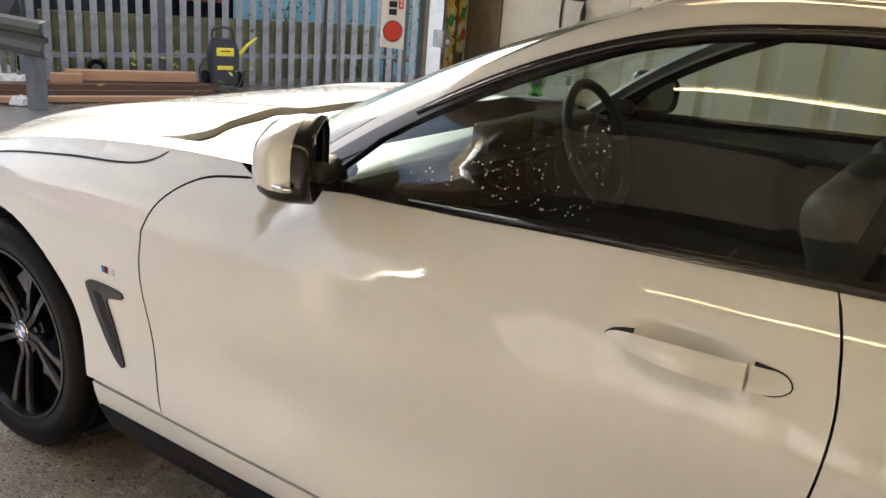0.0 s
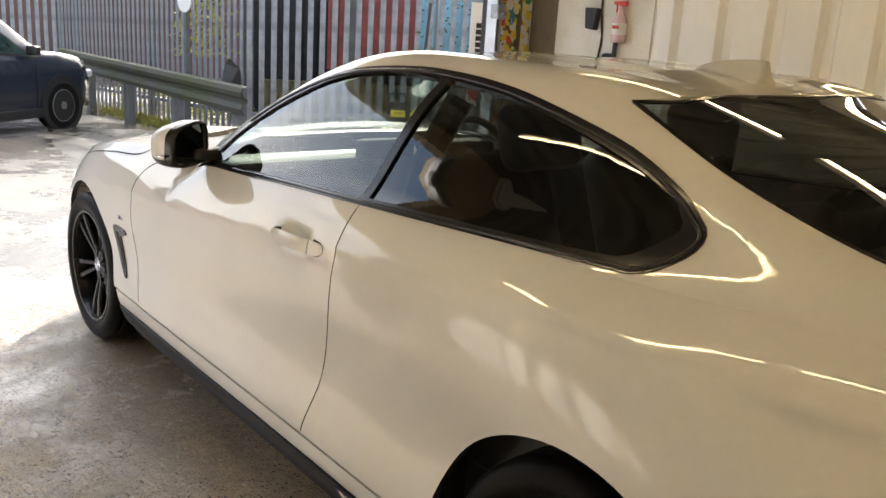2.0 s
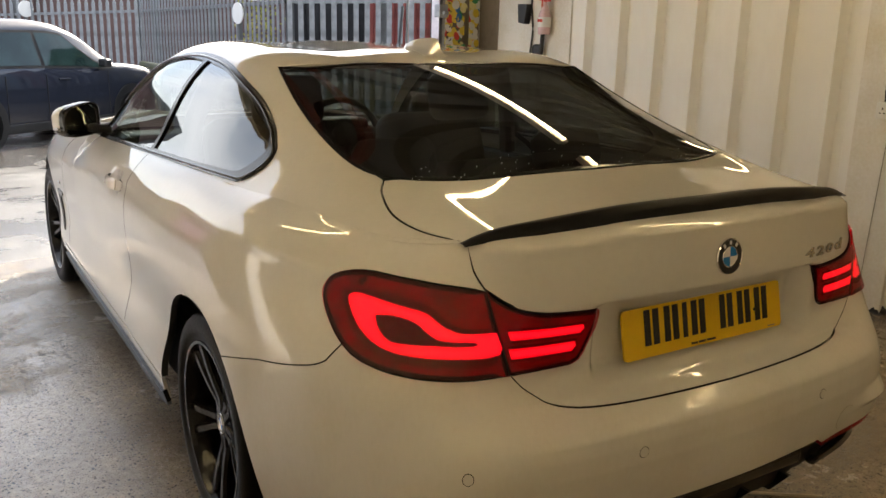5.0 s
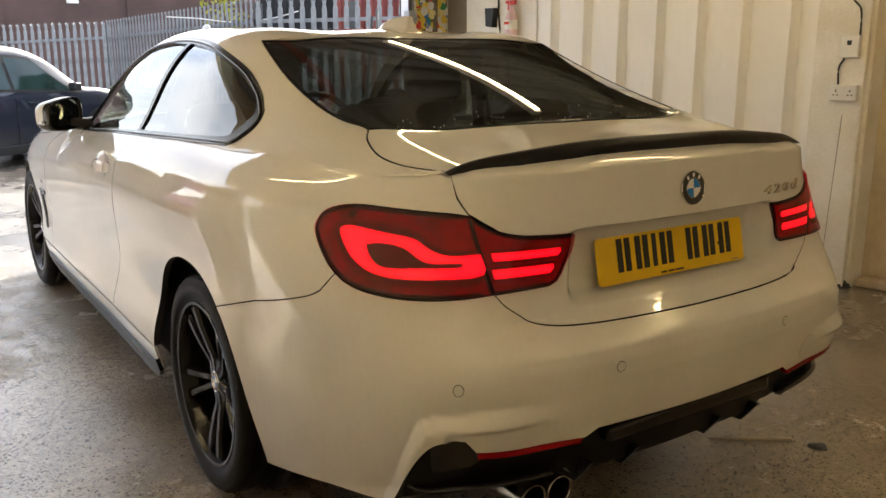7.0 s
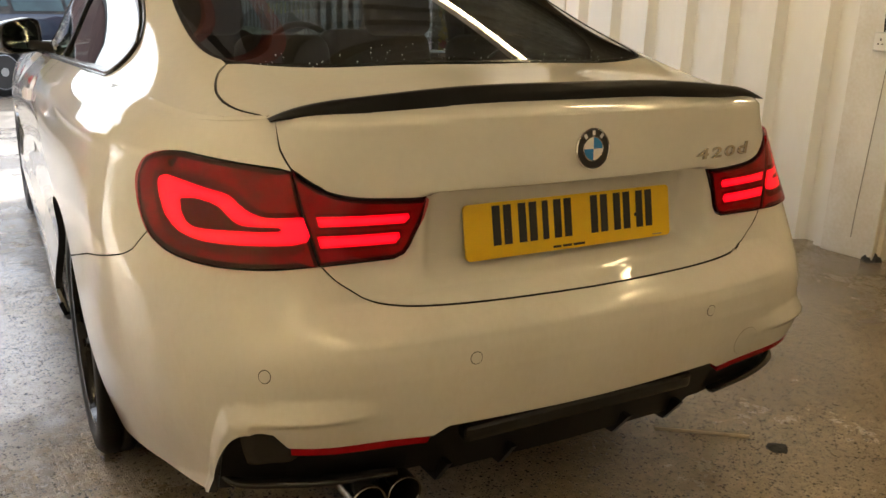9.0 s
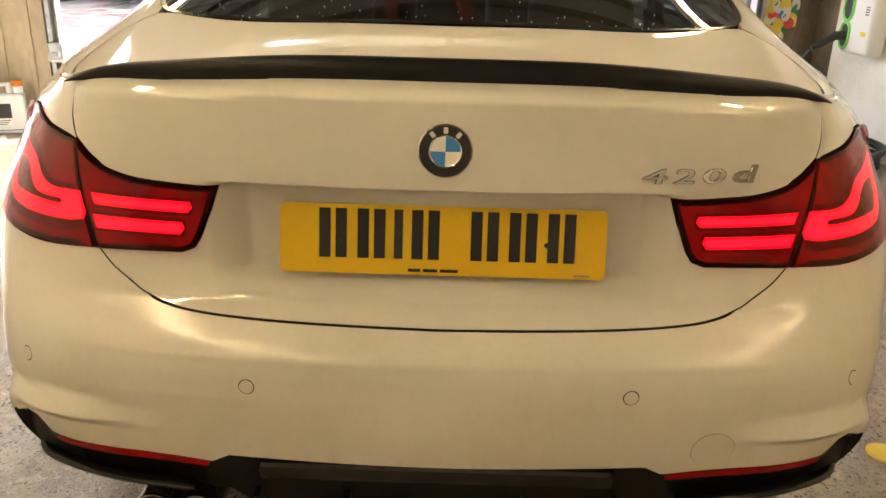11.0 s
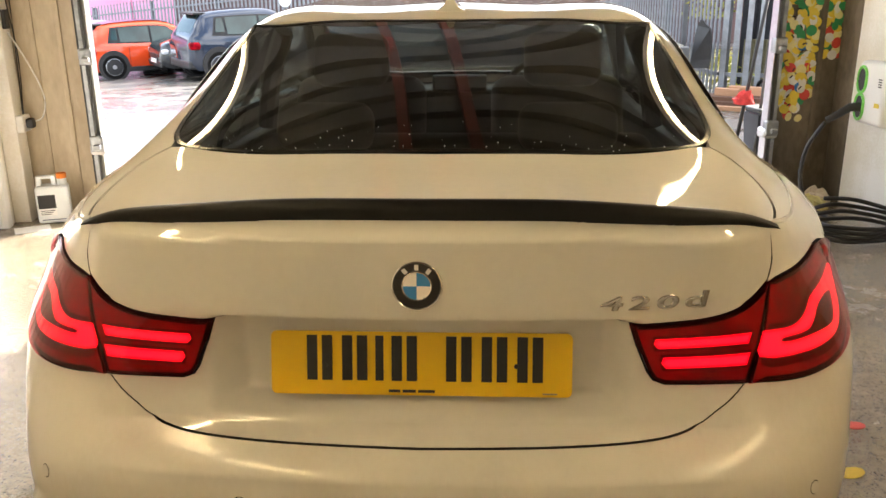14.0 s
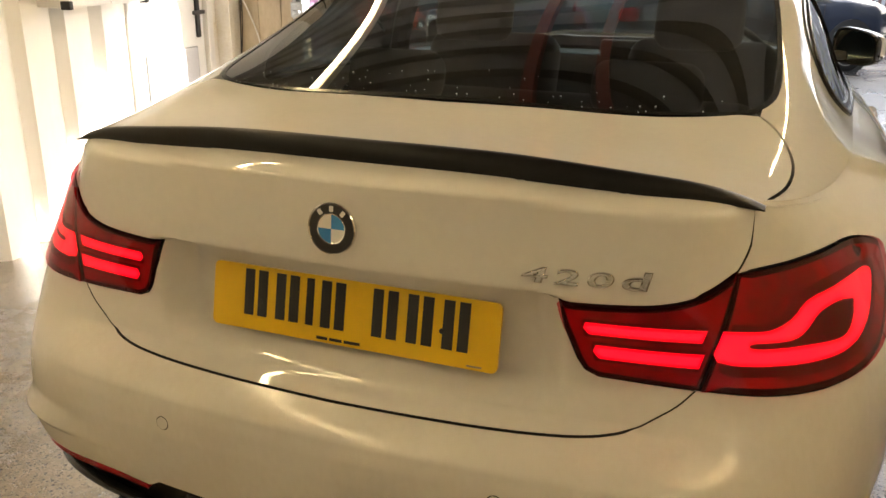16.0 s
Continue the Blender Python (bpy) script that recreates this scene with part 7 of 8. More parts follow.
# ---- crash barrier in front of the fence
def barrier():
    o = empty("crash_barrier")
    tagged(o, "weathered mossy steel crash barrier on posts", "barrier")
    prof = [(0.0, 0.0), (0.05, 0.02), (0.07, 0.07), (0.05, 0.12), (0.0, 0.145), (0.0, 0.175), (0.05, 0.20), (0.07, 0.25), (0.05, 0.30), (0.0, 0.32)]
    bm = bmesh.new()
    ends = [(2.28, 8.72, 0.36), (2.42, 16.0, 0.37)]
    rows = []
    for x, y, z0 in ends:
        rows.append([bm.verts.new((x - a, y, z0 + b)) for a, b in prof] + [bm.verts.new((x - a + 0.012, y, z0 + b)) for a, b in prof[::-1]])
    n = len(rows[0])
    for i in range(n):
        bm.faces.new((rows[0][i], rows[0][(i + 1) % n], rows[1][(i + 1) % n], rows[1][i]))
    bmesh.ops.recalc_face_normals(bm, faces=bm.faces)
    part("beam", bm, MOSSY, o)
    for y in (9.05, 10.9, 12.75, 14.6):
        t = (y - 8.72) / 7.28
        x, z1 = 2.28 + 0.14 * t, 0.64 + 0.01 * t
        bm = bmesh.new()
        box(bm, x + 0.01, x + 0.13, y - 0.07, y + 0.07, yard_z(x, y) - 0.05, z1, bevel=0.008)
        part("post", bm, POST, o)


MOSSY = mat("mossy_steel", (0.070, 0.067, 0.058), 0.75, metal=0.1, scale=2.0, color2=(0.055, 0.062, 0.025), bump=0.3, bscale=40, detail=8)
barrier()


# ---- parked cars
def tinted(name, c, rough=0.3):
    return mat(name, c, rough, coat=1.0, var=0.08, scale=2, spec=0.05)


DARKGLASS = mat("dark_car_glass", (0.022, 0.045, 0.042), 0.05, var=0.5, scale=2.5)
ALLOY = mat("silver_alloy", (0.45, 0.46, 0.47), 0.3, metal=0.9)
LAMPCLEAR = mat("clear_lamp", (0.6, 0.63, 0.66), 0.1, coat=1.0)


def parked_car(name, label, at, rz, paint, length=4.3, width=1.80, height=1.60, base=2.62, roof=None, rim=None):
    """A hatchback or sport utility seen over the yard: body, glasshouse, arches, wheels and lamps. The nose points along +x."""
    o = empty(name)
    o.matrix_world = on_yard(at[0], at[1], 0.0, rz)
    tagged(o, label, "car")
    L, W, H = length, width / 2, height
    xf = base / 2
    nose, tail = xf + 0.85, -(L - xf - 0.85)
    belt = H * 0.62

    line = smooth_line([(tail, 0, belt - 0.16), (tail + 0.03, 0, belt - 0.02), (tail + 0.10, 0, belt + 0.05), (tail + 0.30, 0, H - 0.22), (tail + 0.48, 0, H - 0.075), (tail + 1.1, 0, H - 0.010), (-0.15, 0, H + 0.005), (0.22, 0, H - 0.045), (0.62, 0, H - 0.23), (1.03, 0, belt + 0.06),
                        (1.20, 0, belt + 0.035), (xf + 0.30, 0, belt - 0.005), (nose - 0.20, 0, belt - 0.09), (nose - 0.05, 0, belt - 0.19), (nose, 0, belt - 0.34)], 4)
    lx, lz = [p.x for p in line], [p.z for p in line]

    def roofline(x):
        return float(np.interp(x, lx, lz))

    def half(x):
        """Plan half width."""
        return float(np.interp(x, [tail, tail + 0.05, tail + 0.30, tail + 0.8, xf, xf + 0.5, nose - 0.12, nose], [W * 0.80, W * 0.90, W * 0.97, W, W, W * 0.97, W * 0.86, W * 0.70]))

    def shoulder(x):
        return min(roofline(x) - 0.015, float(np.interp(x, [tail, -0.4, xf, nose], [belt + 0.02, belt - 0.01, belt - 0.06, belt - 0.26])))

    def ring(x):
        w, r, sh = half(x), roofline(x), shoulder(x)
        low = float(np.interp(x, [tail, tail + 0.2, nose - 0.25, nose], [0.36, 0.22, 0.22, 0.32]))
        k = min(1.0, max(0.0, (r - sh) / (H - belt)))
        wr = w * (0.93 - 0.20 * k)
        return [(w * 0.90, low), (w * 0.985, low + 0.10), (w, (low + sh) * 0.52), (w * 0.988, sh - 0.09), (w * 0.955, sh), (wr + 0.01, sh + (r - sh) * 0.80), (wr * 0.93, sh + (r - sh) * 0.95), (wr * 0.55, r + 0.004), (0, r + 0.012)]
    xs = sorted(set(round(tail + (nose - tail) * k / 60, 3) for k in range(61)))
    bm = bmesh.new()
    prev = None
    for x in xs:
        r = ring(x)
        vs = [bm.verts.new((x, y, z)) for y, z in r] + [bm.verts.new((x, -y, z)) for y, z in r[::-1][1:]]
        if prev:
            for i in range(len(vs) - 1):
                bm.faces.new((prev[i], prev[i + 1], vs[i + 1], vs[i]))
        else:
            bm.faces.new(vs[::-1])
        prev = vs
    bm.faces.new(prev)
    bmesh.ops.recalc_face_normals(bm, faces=bm.faces)
    part("body", bm, paint, o, smooth=True)

    def pane(name, x0, x1, a, b, side, slant0=0.0, slant1=0.0, material=None, lift=0.008):
        """Glass laid on the cabin side between two heights (0 shoulder, 1 roof edge)."""
        bm = bmesh.new()
        prev = None
        for k in range(9):
            col = []
            for q in range(4):
                t = a + (b - a) * q / 3
                x = x0 + slant0 * t + (x1 + slant1 * t - x0 - slant0 * t) * k / 8
                r = ring(x)
                (ya, za), (yb, zb) = r[4], r[5]
                zz = za + (zb - za) * t
                col.append(bm.verts.new((x, side * (ya + (yb - ya) * t + lift), zz)))
            if prev:
                for i in range(3):
                    bm.faces.new((prev[i], prev[i + 1], col[i + 1], col[i]))
            prev = col
        bmesh.ops.recalc_face_normals(bm, faces=bm.faces)
        return part(name, bm, material or DARKGLASS, o, smooth=True)

    def screen(name, x0, x1, share, material=None, lift=0.010):
        bm = bmesh.new()
        prev = None
        for k in range(9):
            x = x0 + (x1 - x0) * k / 8
            w = half(x) * (0.93 - 0.20 * min(1.0, max(0.0, (roofline(x) - shoulder(x)) / (H - belt)))) * share
            r = roofline(x)
            col = [bm.verts.new((x, w * q, r + lift + 0.010 - 0.018 * q * q)) for q in (-1, -0.5, 0, 0.5, 1)]
            if prev:
                for i in range(4):
                    bm.faces.new((prev[i], prev[i + 1], col[i + 1], col[i]))
            prev = col
        bmesh.ops.recalc_face_normals(bm, faces=bm.faces)
        return part(name, bm, material or DARKGLASS, o, smooth=True)
    screen("windscreen", 0.30, 1.00, 0.86)
    screen("rear_screen", tail + 0.12, tail + 0.42, 0.80)
    if roof:
        screen("roof_panel", tail + 0.50, 0.30, 0.92, roof, 0.012)
    for s in (-1, 1):
        pane("window_trim", tail + 0.55, 1.02, 0.03, 0.985, s, 0.12, -0.80, GAP, 0.003)
        pane("front_window", -0.22, 0.92, 0.10, 0.92, s, 0.0, -0.72)
        pane("rear_window", -1.05, -0.28, 0.10, 0.92, s)
        pane("quarter_window", tail + 0.62, -1.11, 0.22, 0.90, s, 0.10, 0.0)
    for x in (-xf, xf):
        for s in (-1, 1):
            bm = bmesh.new()
            cyl(bm, 0.40, 0.05, Matrix.Translation((x, s * (W - 0.018), 0.36)) @ Matrix.Rotation(radians(90), 4, 'X'), 28)
            part("wheel_arch", bm, PLASTIC, o)
            w = empty("wheel")
            w.parent = o
            M = Matrix.Translation((x, s * (W - 0.10), 0.335)) @ Matrix.Rotation(radians(-90 * s), 4, 'X')
            bm = bmesh.new()
            lathe(bm, [(0.22, -0.11), (0.30, -0.11), (0.335, -0.08), (0.335, 0.08), (0.30, 0.115), (0.235, 0.115), (0.22, 0.10)], M, 28)
            part("tyre", bm, RUBBER, w)
            bm = bmesh.new()
            cyl(bm, 0.225, 0.02, M @ Matrix.Translation((0, 0, 0.06)), 28, mi=1)
            for k in range(7):
                R = M @ Matrix.Rotation(2 * math.pi * k / 7, 4, 'Z')
                box(bm, 0.02, 0.225, -0.020, 0.020, 0.07, 0.105, m=R)
            lathe(bm, [(0.235, 0.10), (0.21, 0.11), (0.205, 0.07)], M, 28)
            cyl(bm, 0.055, 0.03, M @ Matrix.Translation((0, 0, 0.10)), 14)
            part("rim", bm, [rim or ALLOY, GAP], w)
    for s in (-1, 1):
        bm = bmesh.new()
        box(bm, 0.72, 0.85, s * (W + 0.03) - 0.08, s * (W + 0.03) + 0.08, belt - 0.01, belt + 0.11, bevel=0.035, segs=3)
        part("door_mirror", bm, PLASTIC, o)
        bm = bmesh.new()
        box(bm, -0.05, 0.14, s * W - 0.012, s * W + 0.02, belt - 0.17, belt - 0.14, bevel=0.008)
        part("door_handle", bm, paint, o)
        for x in (0.86, -0.26, -xf + 0.42):
            bm = bmesh.new()
            box(bm, x - 0.004, x + 0.004, s * W - 0.004, s * W + 0.003, 0.32, belt - 0.08)
            part("door_gap", bm, GAP, o)
        bm = bmesh.new()
        box(bm, -xf + 0.36, xf - 0.36, s * W * 0.97 - 0.03, s * W * 0.97 + 0.03, 0.20, 0.33, bevel=0.02)
        part("side_cladding", bm, PLASTIC, o)
        bm = bmesh.new()
        box(bm, tail + 0.02, tail + 0.26, s * W * 0.80 - 0.17, s * W * 0.80 + 0.17, belt - 0.27, belt - 0.10, bevel=0.05, segs=3)
        part("rear_lamp", bm, LENS, o)
        bm = bmesh.new()
        box(bm, nose - 0.40, nose - 0.04, s * W * 0.70 - 0.16, s * W * 0.70 + 0.16, belt - 0.36, belt - 0.23, bevel=0.05, segs=3)
        part("headlight", bm, LAMPCLEAR, o)
    bm = bmesh.new()
    box(bm, tail - 0.02, tail + 0.20, -W * 0.86, W * 0.86, 0.26, 0.46, bevel=0.05, segs=3)
    part("rear_bumper", bm, PLASTIC, o)
    bm = bmesh.new()
    box(bm, nose - 0.20, nose + 0.01, -W * 0.74, W * 0.74, 0.24, 0.42, bevel=0.05, segs=3)
    part("front_bumper", bm, PLASTIC, o)
    bm = bmesh.new()
    box(bm, nose - 0.02, nose + 0.012, -0.42, 0.42, 0.44, belt - 0.36, bevel=0.02)
    part("grille", bm, PLASTIC, o)
    bm = bmesh.new()
    box(bm, nose + 0.005, nose + 0.022, -0.26, 0.26, 0.34, 0.45)
    part("number_plate", bm, UPVC, o)
    bm = bmesh.new()
    box(bm, tail + 0.24, tail + 0.54, -W * 0.60, W * 0.60, H - 0.105, H - 0.055, bevel=0.015)
    part("tailgate_spoiler", bm, PLASTIC, o)
    return o


SUVBLUE = tinted("slate_blue_paint", (0.018, 0.022, 0.036))
parked_car("sport_utility", "dark slate-grey sport utility parked in the yard", (-0.16, 12.55), 35, SUVBLUE, 4.35, 1.84, 1.66, 2.66)
parked_car("hatchback", "dark blue-grey compact crossover parked in the yard", (-5.6, 20.0), 36, tinted("navy_grey_paint", (0.020, 0.028, 0.048)), 4.12, 1.78, 1.57, 2.6)
parked_car("hatchback", "black hatchback parked nose out in the yard", (-6.7, 21.75), 214, tinted("black_paint", (0.010, 0.011, 0.014)), 4.2, 1.8, 1.50, 2.6)
parked_car("hatchback", "orange-red hatchback parked in the yard", (-9.2, 22.4), 36, tinted("orange_paint", (0.66, 0.065, 0.014)), 4.05, 1.76, 1.48, 2.55, roof=tinted("black_roof", (0.012, 0.012, 0.013)))
parked_car("estate_car", "pale silver estate car parked in the yard", (-10.99, 23.5), 36, tinted("silver_paint", (0.55, 0.58, 0.60)), 4.4, 1.78, 1.55, 2.6)


# ---- planks, litter and washer by the fence
def plank(at, dims, rz, material, label):
    ob = box_ob("plank", (-dims[0] / 2, dims[0] / 2, -dims[1] / 2, dims[1] / 2, 0, dims[2]), material, bevel=0.004)
    tagged(ob, label, "plank", "planks by the fence")
    ob.matrix_world = on_yard(at[0], at[1], at[2], rz)
    return ob


WOOD_DARK = mat("dark_timber", (0.12, 0.06, 0.035), 0.75, var=0.4, scale=6, bump=0.3, bscale=50, stretch=(0.2, 2, 2))
WOOD_RED = mat("new_timber", (0.45, 0.25, 0.14), 0.7, var=0.3, scale=6, bump=0.2, stretch=(0.2, 2, 2))
for at, dims, rz, m, lb in (((3.15, 9.55, 0.0), (2.6, 0.20, 0.06), -28, WOOD_DARK, "dark stained plank stacked by the fence"), ((3.20, 9.62, 0.062), (2.5, 0.20, 0.05), -26, WOOD_DARK, "dark stained plank stacked by the fence"),
                            ((3.70, 9.50, 0.115), (1.3, 0.14, 0.10), -31, WOOD_RED, "fresh reddish timber offcut on the stack"), ((3.10, 9.75, 0.115), (0.30, 0.13, 0.09), -31, WOOD_RED, "short timber offcut on the stack"), ((2.85, 9.25, 0.0), (2.3, 0.10, 0.05), -27, WOOD_RED, "pale timber batten on the ground"),
                            ((3.30, 9.85, 0.0), (2.8, 0.22, 0.10), -30, WOOD_DARK, "dark sleeper lying by the fence")):
    plank(at, dims, rz, m, lb)
for k in range(9):
    r = rag("rubble", "broken brick and litter by the planks", (0, 0, 0), 0.05 + 0.02 * (k % 3), (BEIGE, DARKCL, WHITECL, MOSSY)[k % 4], 20 + k, 0.8)
    r["group"] = "rubble by the fence"
    r.matrix_world = on_yard(2.15 + 0.12 * k - 0.05 * (k % 2), 9.9 + 0.5 * math.sin(2.3 * k), 0.0, 40 * k)
rag("bag", "white plastic bag of rubbish", (0, 0, 0), 0.16, WHITECL, 31, 1.2).matrix_world = on_yard(2.75, 10.15, 0.0)


def black_board():
    bm = bmesh.new()
    pts = smooth_line([(-0.20, 0, 0), (-0.19, 0, 0.7), (-0.15, 0, 1.06), (-0.06, 0, 1.28), (0.05, 0, 1.16), (0.17, 0, 0.95), (0.19, 0, 0.0)], 4)
    prism(bm, [(p.x, p.z) for p in pts], Matrix(((1, 0, 0, 0), (0, 0, -1, 0.02), (0, 1, 0, 0), (0, 0, 0, 1))), 0.04)
    for v in bm.verts:
        v.co.y += 0.05 * math.sin(3 * v.co.x + 2 * v.co.z)
    ob = mesh_ob("rubber_mat", bm, PLASTIC)
    tagged(ob, "black rubber sheet leaning on the fence", "rubber sheet")
    ob.matrix_world = on_yard(2.86, 10.30, 0.42, -35) @ Matrix.Diagonal((0.62, 1, 0.48, 1))


black_board()


def small_wheel():
    o = empty("barrow_wheel")
    o.matrix_world = on_yard(3.62, 10.0, 0.20, -30)
    tagged(o, "small black trolley wheel against the fence", "wheel")
    bm = bmesh.new()
    lathe(bm, [(0.05, -0.03), (0.09, -0.035), (0.10, 0), (0.09, 0.035), (0.05, 0.03)], Matrix.Rotation(radians(90), 4, 'X'), 24)
    part("tyre", bm, RUBBER, o)
    bm = bmesh.new()
    cyl(bm, 0.052, 0.03, Matrix.Rotation(radians(90), 4, 'X'), 20)
    part("rim", bm, POST, o)


small_wheel()


def pressure_washer():
    o = empty("pressure_washer")
    o.matrix_world = on_yard(4.62, 9.15, 0.0, -30) @ Matrix.Diagonal((0.86, 0.86, 0.74, 1))
    tagged(o, "black and yellow wheeled pressure washer", "pressure washer")
    bm = bmesh.new()
    prism(bm, [(-0.17, 0.06), (0.17, 0.06), (0.19, 0.55), (0.13, 0.74), (-0.13, 0.74), (-0.19, 0.55)], Matrix(((1, 0, 0, 0), (0, 0, -1, 0.10), (0, 1, 0, 0), (0, 0, 0, 1))), 0.26)
    bmesh.ops.bevel(bm, geom=list(bm.edges), offset=0.03, segments=2, affect='EDGES')
    part("housing", bm, WASHGREY, o)
    bm = bmesh.new()
    sweep(bm, smooth_line([(-0.13, 0, 0.70), (-0.12, 0, 0.86), (0, 0, 0.90), (0.12, 0, 0.86), (0.13, 0, 0.70)], 5), 0.016, seg=8)
    part("handle", bm, PLASTIC, o)
    bm = bmesh.new()
    box(bm, -0.11, 0.11, -0.168, -0.155, 0.50, 0.62, bevel=0.006)
    lb = part("yellow_label", bm, STICK[0], o)
    bm = bmesh.new()
    box(bm, -0.06, 0.06, -0.172, -0.167, 0.565, 0.58)
    part("label_bar", bm, INK, lb)
    bm = bmesh.new()
    box(bm, -0.10, 0.10, -0.168, -0.155, 0.30, 0.36, bevel=0.006)
    part("yellow_label", bm, STICK[0], o)
    for s in (-1, 1):
        bm = bmesh.new()
        lathe(bm, [(0.03, -0.03), (0.12, -0.035), (0.13, 0), (0.12, 0.035), (0.03, 0.03)], Matrix.Translation((s * 0.22, 0.04, 0.13)) @ Matrix.Rotation(radians(90), 4, 'Y'), 24)
        part("wheel", bm, RUBBER, o)
    bm = bmesh.new()
    sweep(bm, [(0.19, -0.05, 0.50), (0.30, -0.08, 0.66), (0.42, -0.10, 0.78)], lambda t: 0.03 - 0.015 * t, seg=8)
    part("spray_gun", bm, STICK[0], o)
    bm = bmesh.new()
    sweep(bm, smooth_line([(-0.2, -0.1, 0.5), (-0.32, -0.15, 0.3), (-0.25, -0.2, 0.05), (0.1, -0.25, 0.03), (0.25, -0.2, 0.3)], 6), 0.012, seg=6)
    part("hose", bm, PLASTIC, o)


WASHGREY = mat("washer_grey", (0.035, 0.04, 0.05), 0.45, var=0.2)
pressure_washer()


# ---- wheelie bin just outside the opening
def wheelie_bin():
    o = empty("wheelie_bin")
    o.matrix_world = pose(2.20, 5.42, -0.03, 0, 0, 12)
    tagged(o, "low dark grey plastic wheelie bin outside the opening", "bin")
    bm = bmesh.new()
    lo = [bm.verts.new((x, y, 0.04)) for x, y in ((-0.075, -0.10), (0.075, -0.10), (0.075, 0.10), (-0.075, 0.10))]
    hi = [bm.verts.new((x, y, 0.47)) for x, y in ((-0.095, -0.13), (0.095, -0.13), (0.095, 0.13), (-0.095, 0.13))]
    bm.faces.new(lo[::-1]), bm.faces.new(hi)
    for i in range(4):
        bm.faces.new((lo[i], lo[(i + 1) % 4], hi[(i + 1) % 4], hi[i]))
    bmesh.ops.bevel(bm, geom=list(bm.edges), offset=0.015, segments=2, affect='EDGES')
    part("bin_body", bm, WASHGREY, o)
    bm = bmesh.new()
    box(bm, -0.105, 0.105, -0.145, 0.135, 0.47, 0.50, bevel=0.014)
    part("lid", bm, PLASTIC, o)
    for x in (-0.085, 0.085):
        bm = bmesh.new()
        cyl(bm, 0.05, 0.03, Matrix.Translation((x, 0.11, 0.05)) @ Matrix.Rotation(radians(90), 4, 'Y'), 16)
        part("wheel", bm, RUBBER, o)


wheelie_bin()


def trolley_wheel():
    o = empty("trolley_wheel")
    o.matrix_world = pose(1.98, 5.30, 0.10, 0, 0, 20)
    tagged(o, "small black tyre with yellow spoked rim", "wheel")
    R = Matrix.Rotation(radians(90), 4, 'X')
    bm = bmesh.new()
    lathe(bm, [(0.075, -0.025), (0.11, -0.03), (0.125, 0), (0.11, 0.03), (0.075, 0.025)], R, 28)
    part("tyre", bm, RUBBER, o, smooth=True)
    for k in range(5):
        bm = bmesh.new()
        box(bm, 0.012, 0.078, -0.008, 0.008, -0.012, 0.012, bevel=0.003, m=R @ Matrix.Rotation(2 * math.pi * k / 5, 4, 'Z'))
        part("spoke", bm, STICK[0], o)
    bm = bmesh.new()
    cyl(bm, 0.022, 0.04, R, 14)
    part("hub", bm, STICK[0], o)


trolley_wheel()


# ---- things leaning by the right jamb
def lean(name, label, a, b, r, material, category):
    bm = bmesh.new()
    sweep(bm, [a, b], r, seg=8)
    return tagged(mesh_ob(name, bm, material, smooth=True), label, category)


lean("broom_pole", "long black wash-brush pole leaning outside", (1.97, 5.36, -0.03), (2.225, 5.52, 1.60), 0.014, PLASTIC, "pole")
lean("broom_pole", "second thin dark pole leaning outside", (2.12, 5.30, -0.03), (2.24, 5.46, 1.65), 0.012, POST, "pole")
p = rag("brush_head", "pink and red cloth on the pole", (0, 0, 0), 0.07, REDCL, 41, 1.4)
p.matrix_world = pose(2.03, 5.365, 0.50)
o = empty("banner")
o.matrix_world = pose(2.425, 5.150, 0, 0, 0, -30)
tagged(o, "narrow white hanging banner with a red round mark", "banner")
bm = bmesh.new()
prism(bm, [(-0.080, 0.862), (0.080, 0.850), (0.078, 1.622), (-0.080, 1.622)], Matrix(((1, 0, 0, 0), (0, 0, -1, 0), (0, 1, 0, 0), (0, 0, 0, 1))), 0.005)
cl = part("cloth", bm, UPVC, o)
for r, d, m in ((0.066, 0.0, INK), (0.061, 0.002, STICK[3])):
    bm = bmesh.new()
    cyl(bm, r, 0.004, Matrix.Translation((-0.002, -0.008 - d, 0.962)) @ Matrix.Rotation(radians(90), 4, 'X'), 28)
    part("round_mark", bm, m, cl)
bm = bmesh.new()
box(bm, 0.030, 0.062, -0.010, -0.004, 1.10, 1.425)
part("red_band", bm, STICK[3], cl)
for k in range(9):
    bm = bmesh.new()
    box(bm, -0.034, 0.018, -0.010, -0.004, 1.062 + 0.047 * k, 1.098 + 0.047 * k)
    part("letter_bar", bm, INK, cl)
for k in range(12):
    bm = bmesh.new()
    box(bm, 0.040, 0.052, -0.012, -0.009, 1.115 + 0.025 * k, 1.131 + 0.025 * k)
    part("small_bar", bm, UPVC, cl)
bm = bmesh.new()
box(bm, 0.034, 0.058, -0.010, -0.004, 1.45, 1.56)
part("pink_line", bm, STICK[3], cl)
bm = bmesh.new()
cyl(bm, 0.014, 1.74, Matrix.Translation((0.096, 0.012, 0.80)), 10)
part("banner_pole", bm, POST, o)


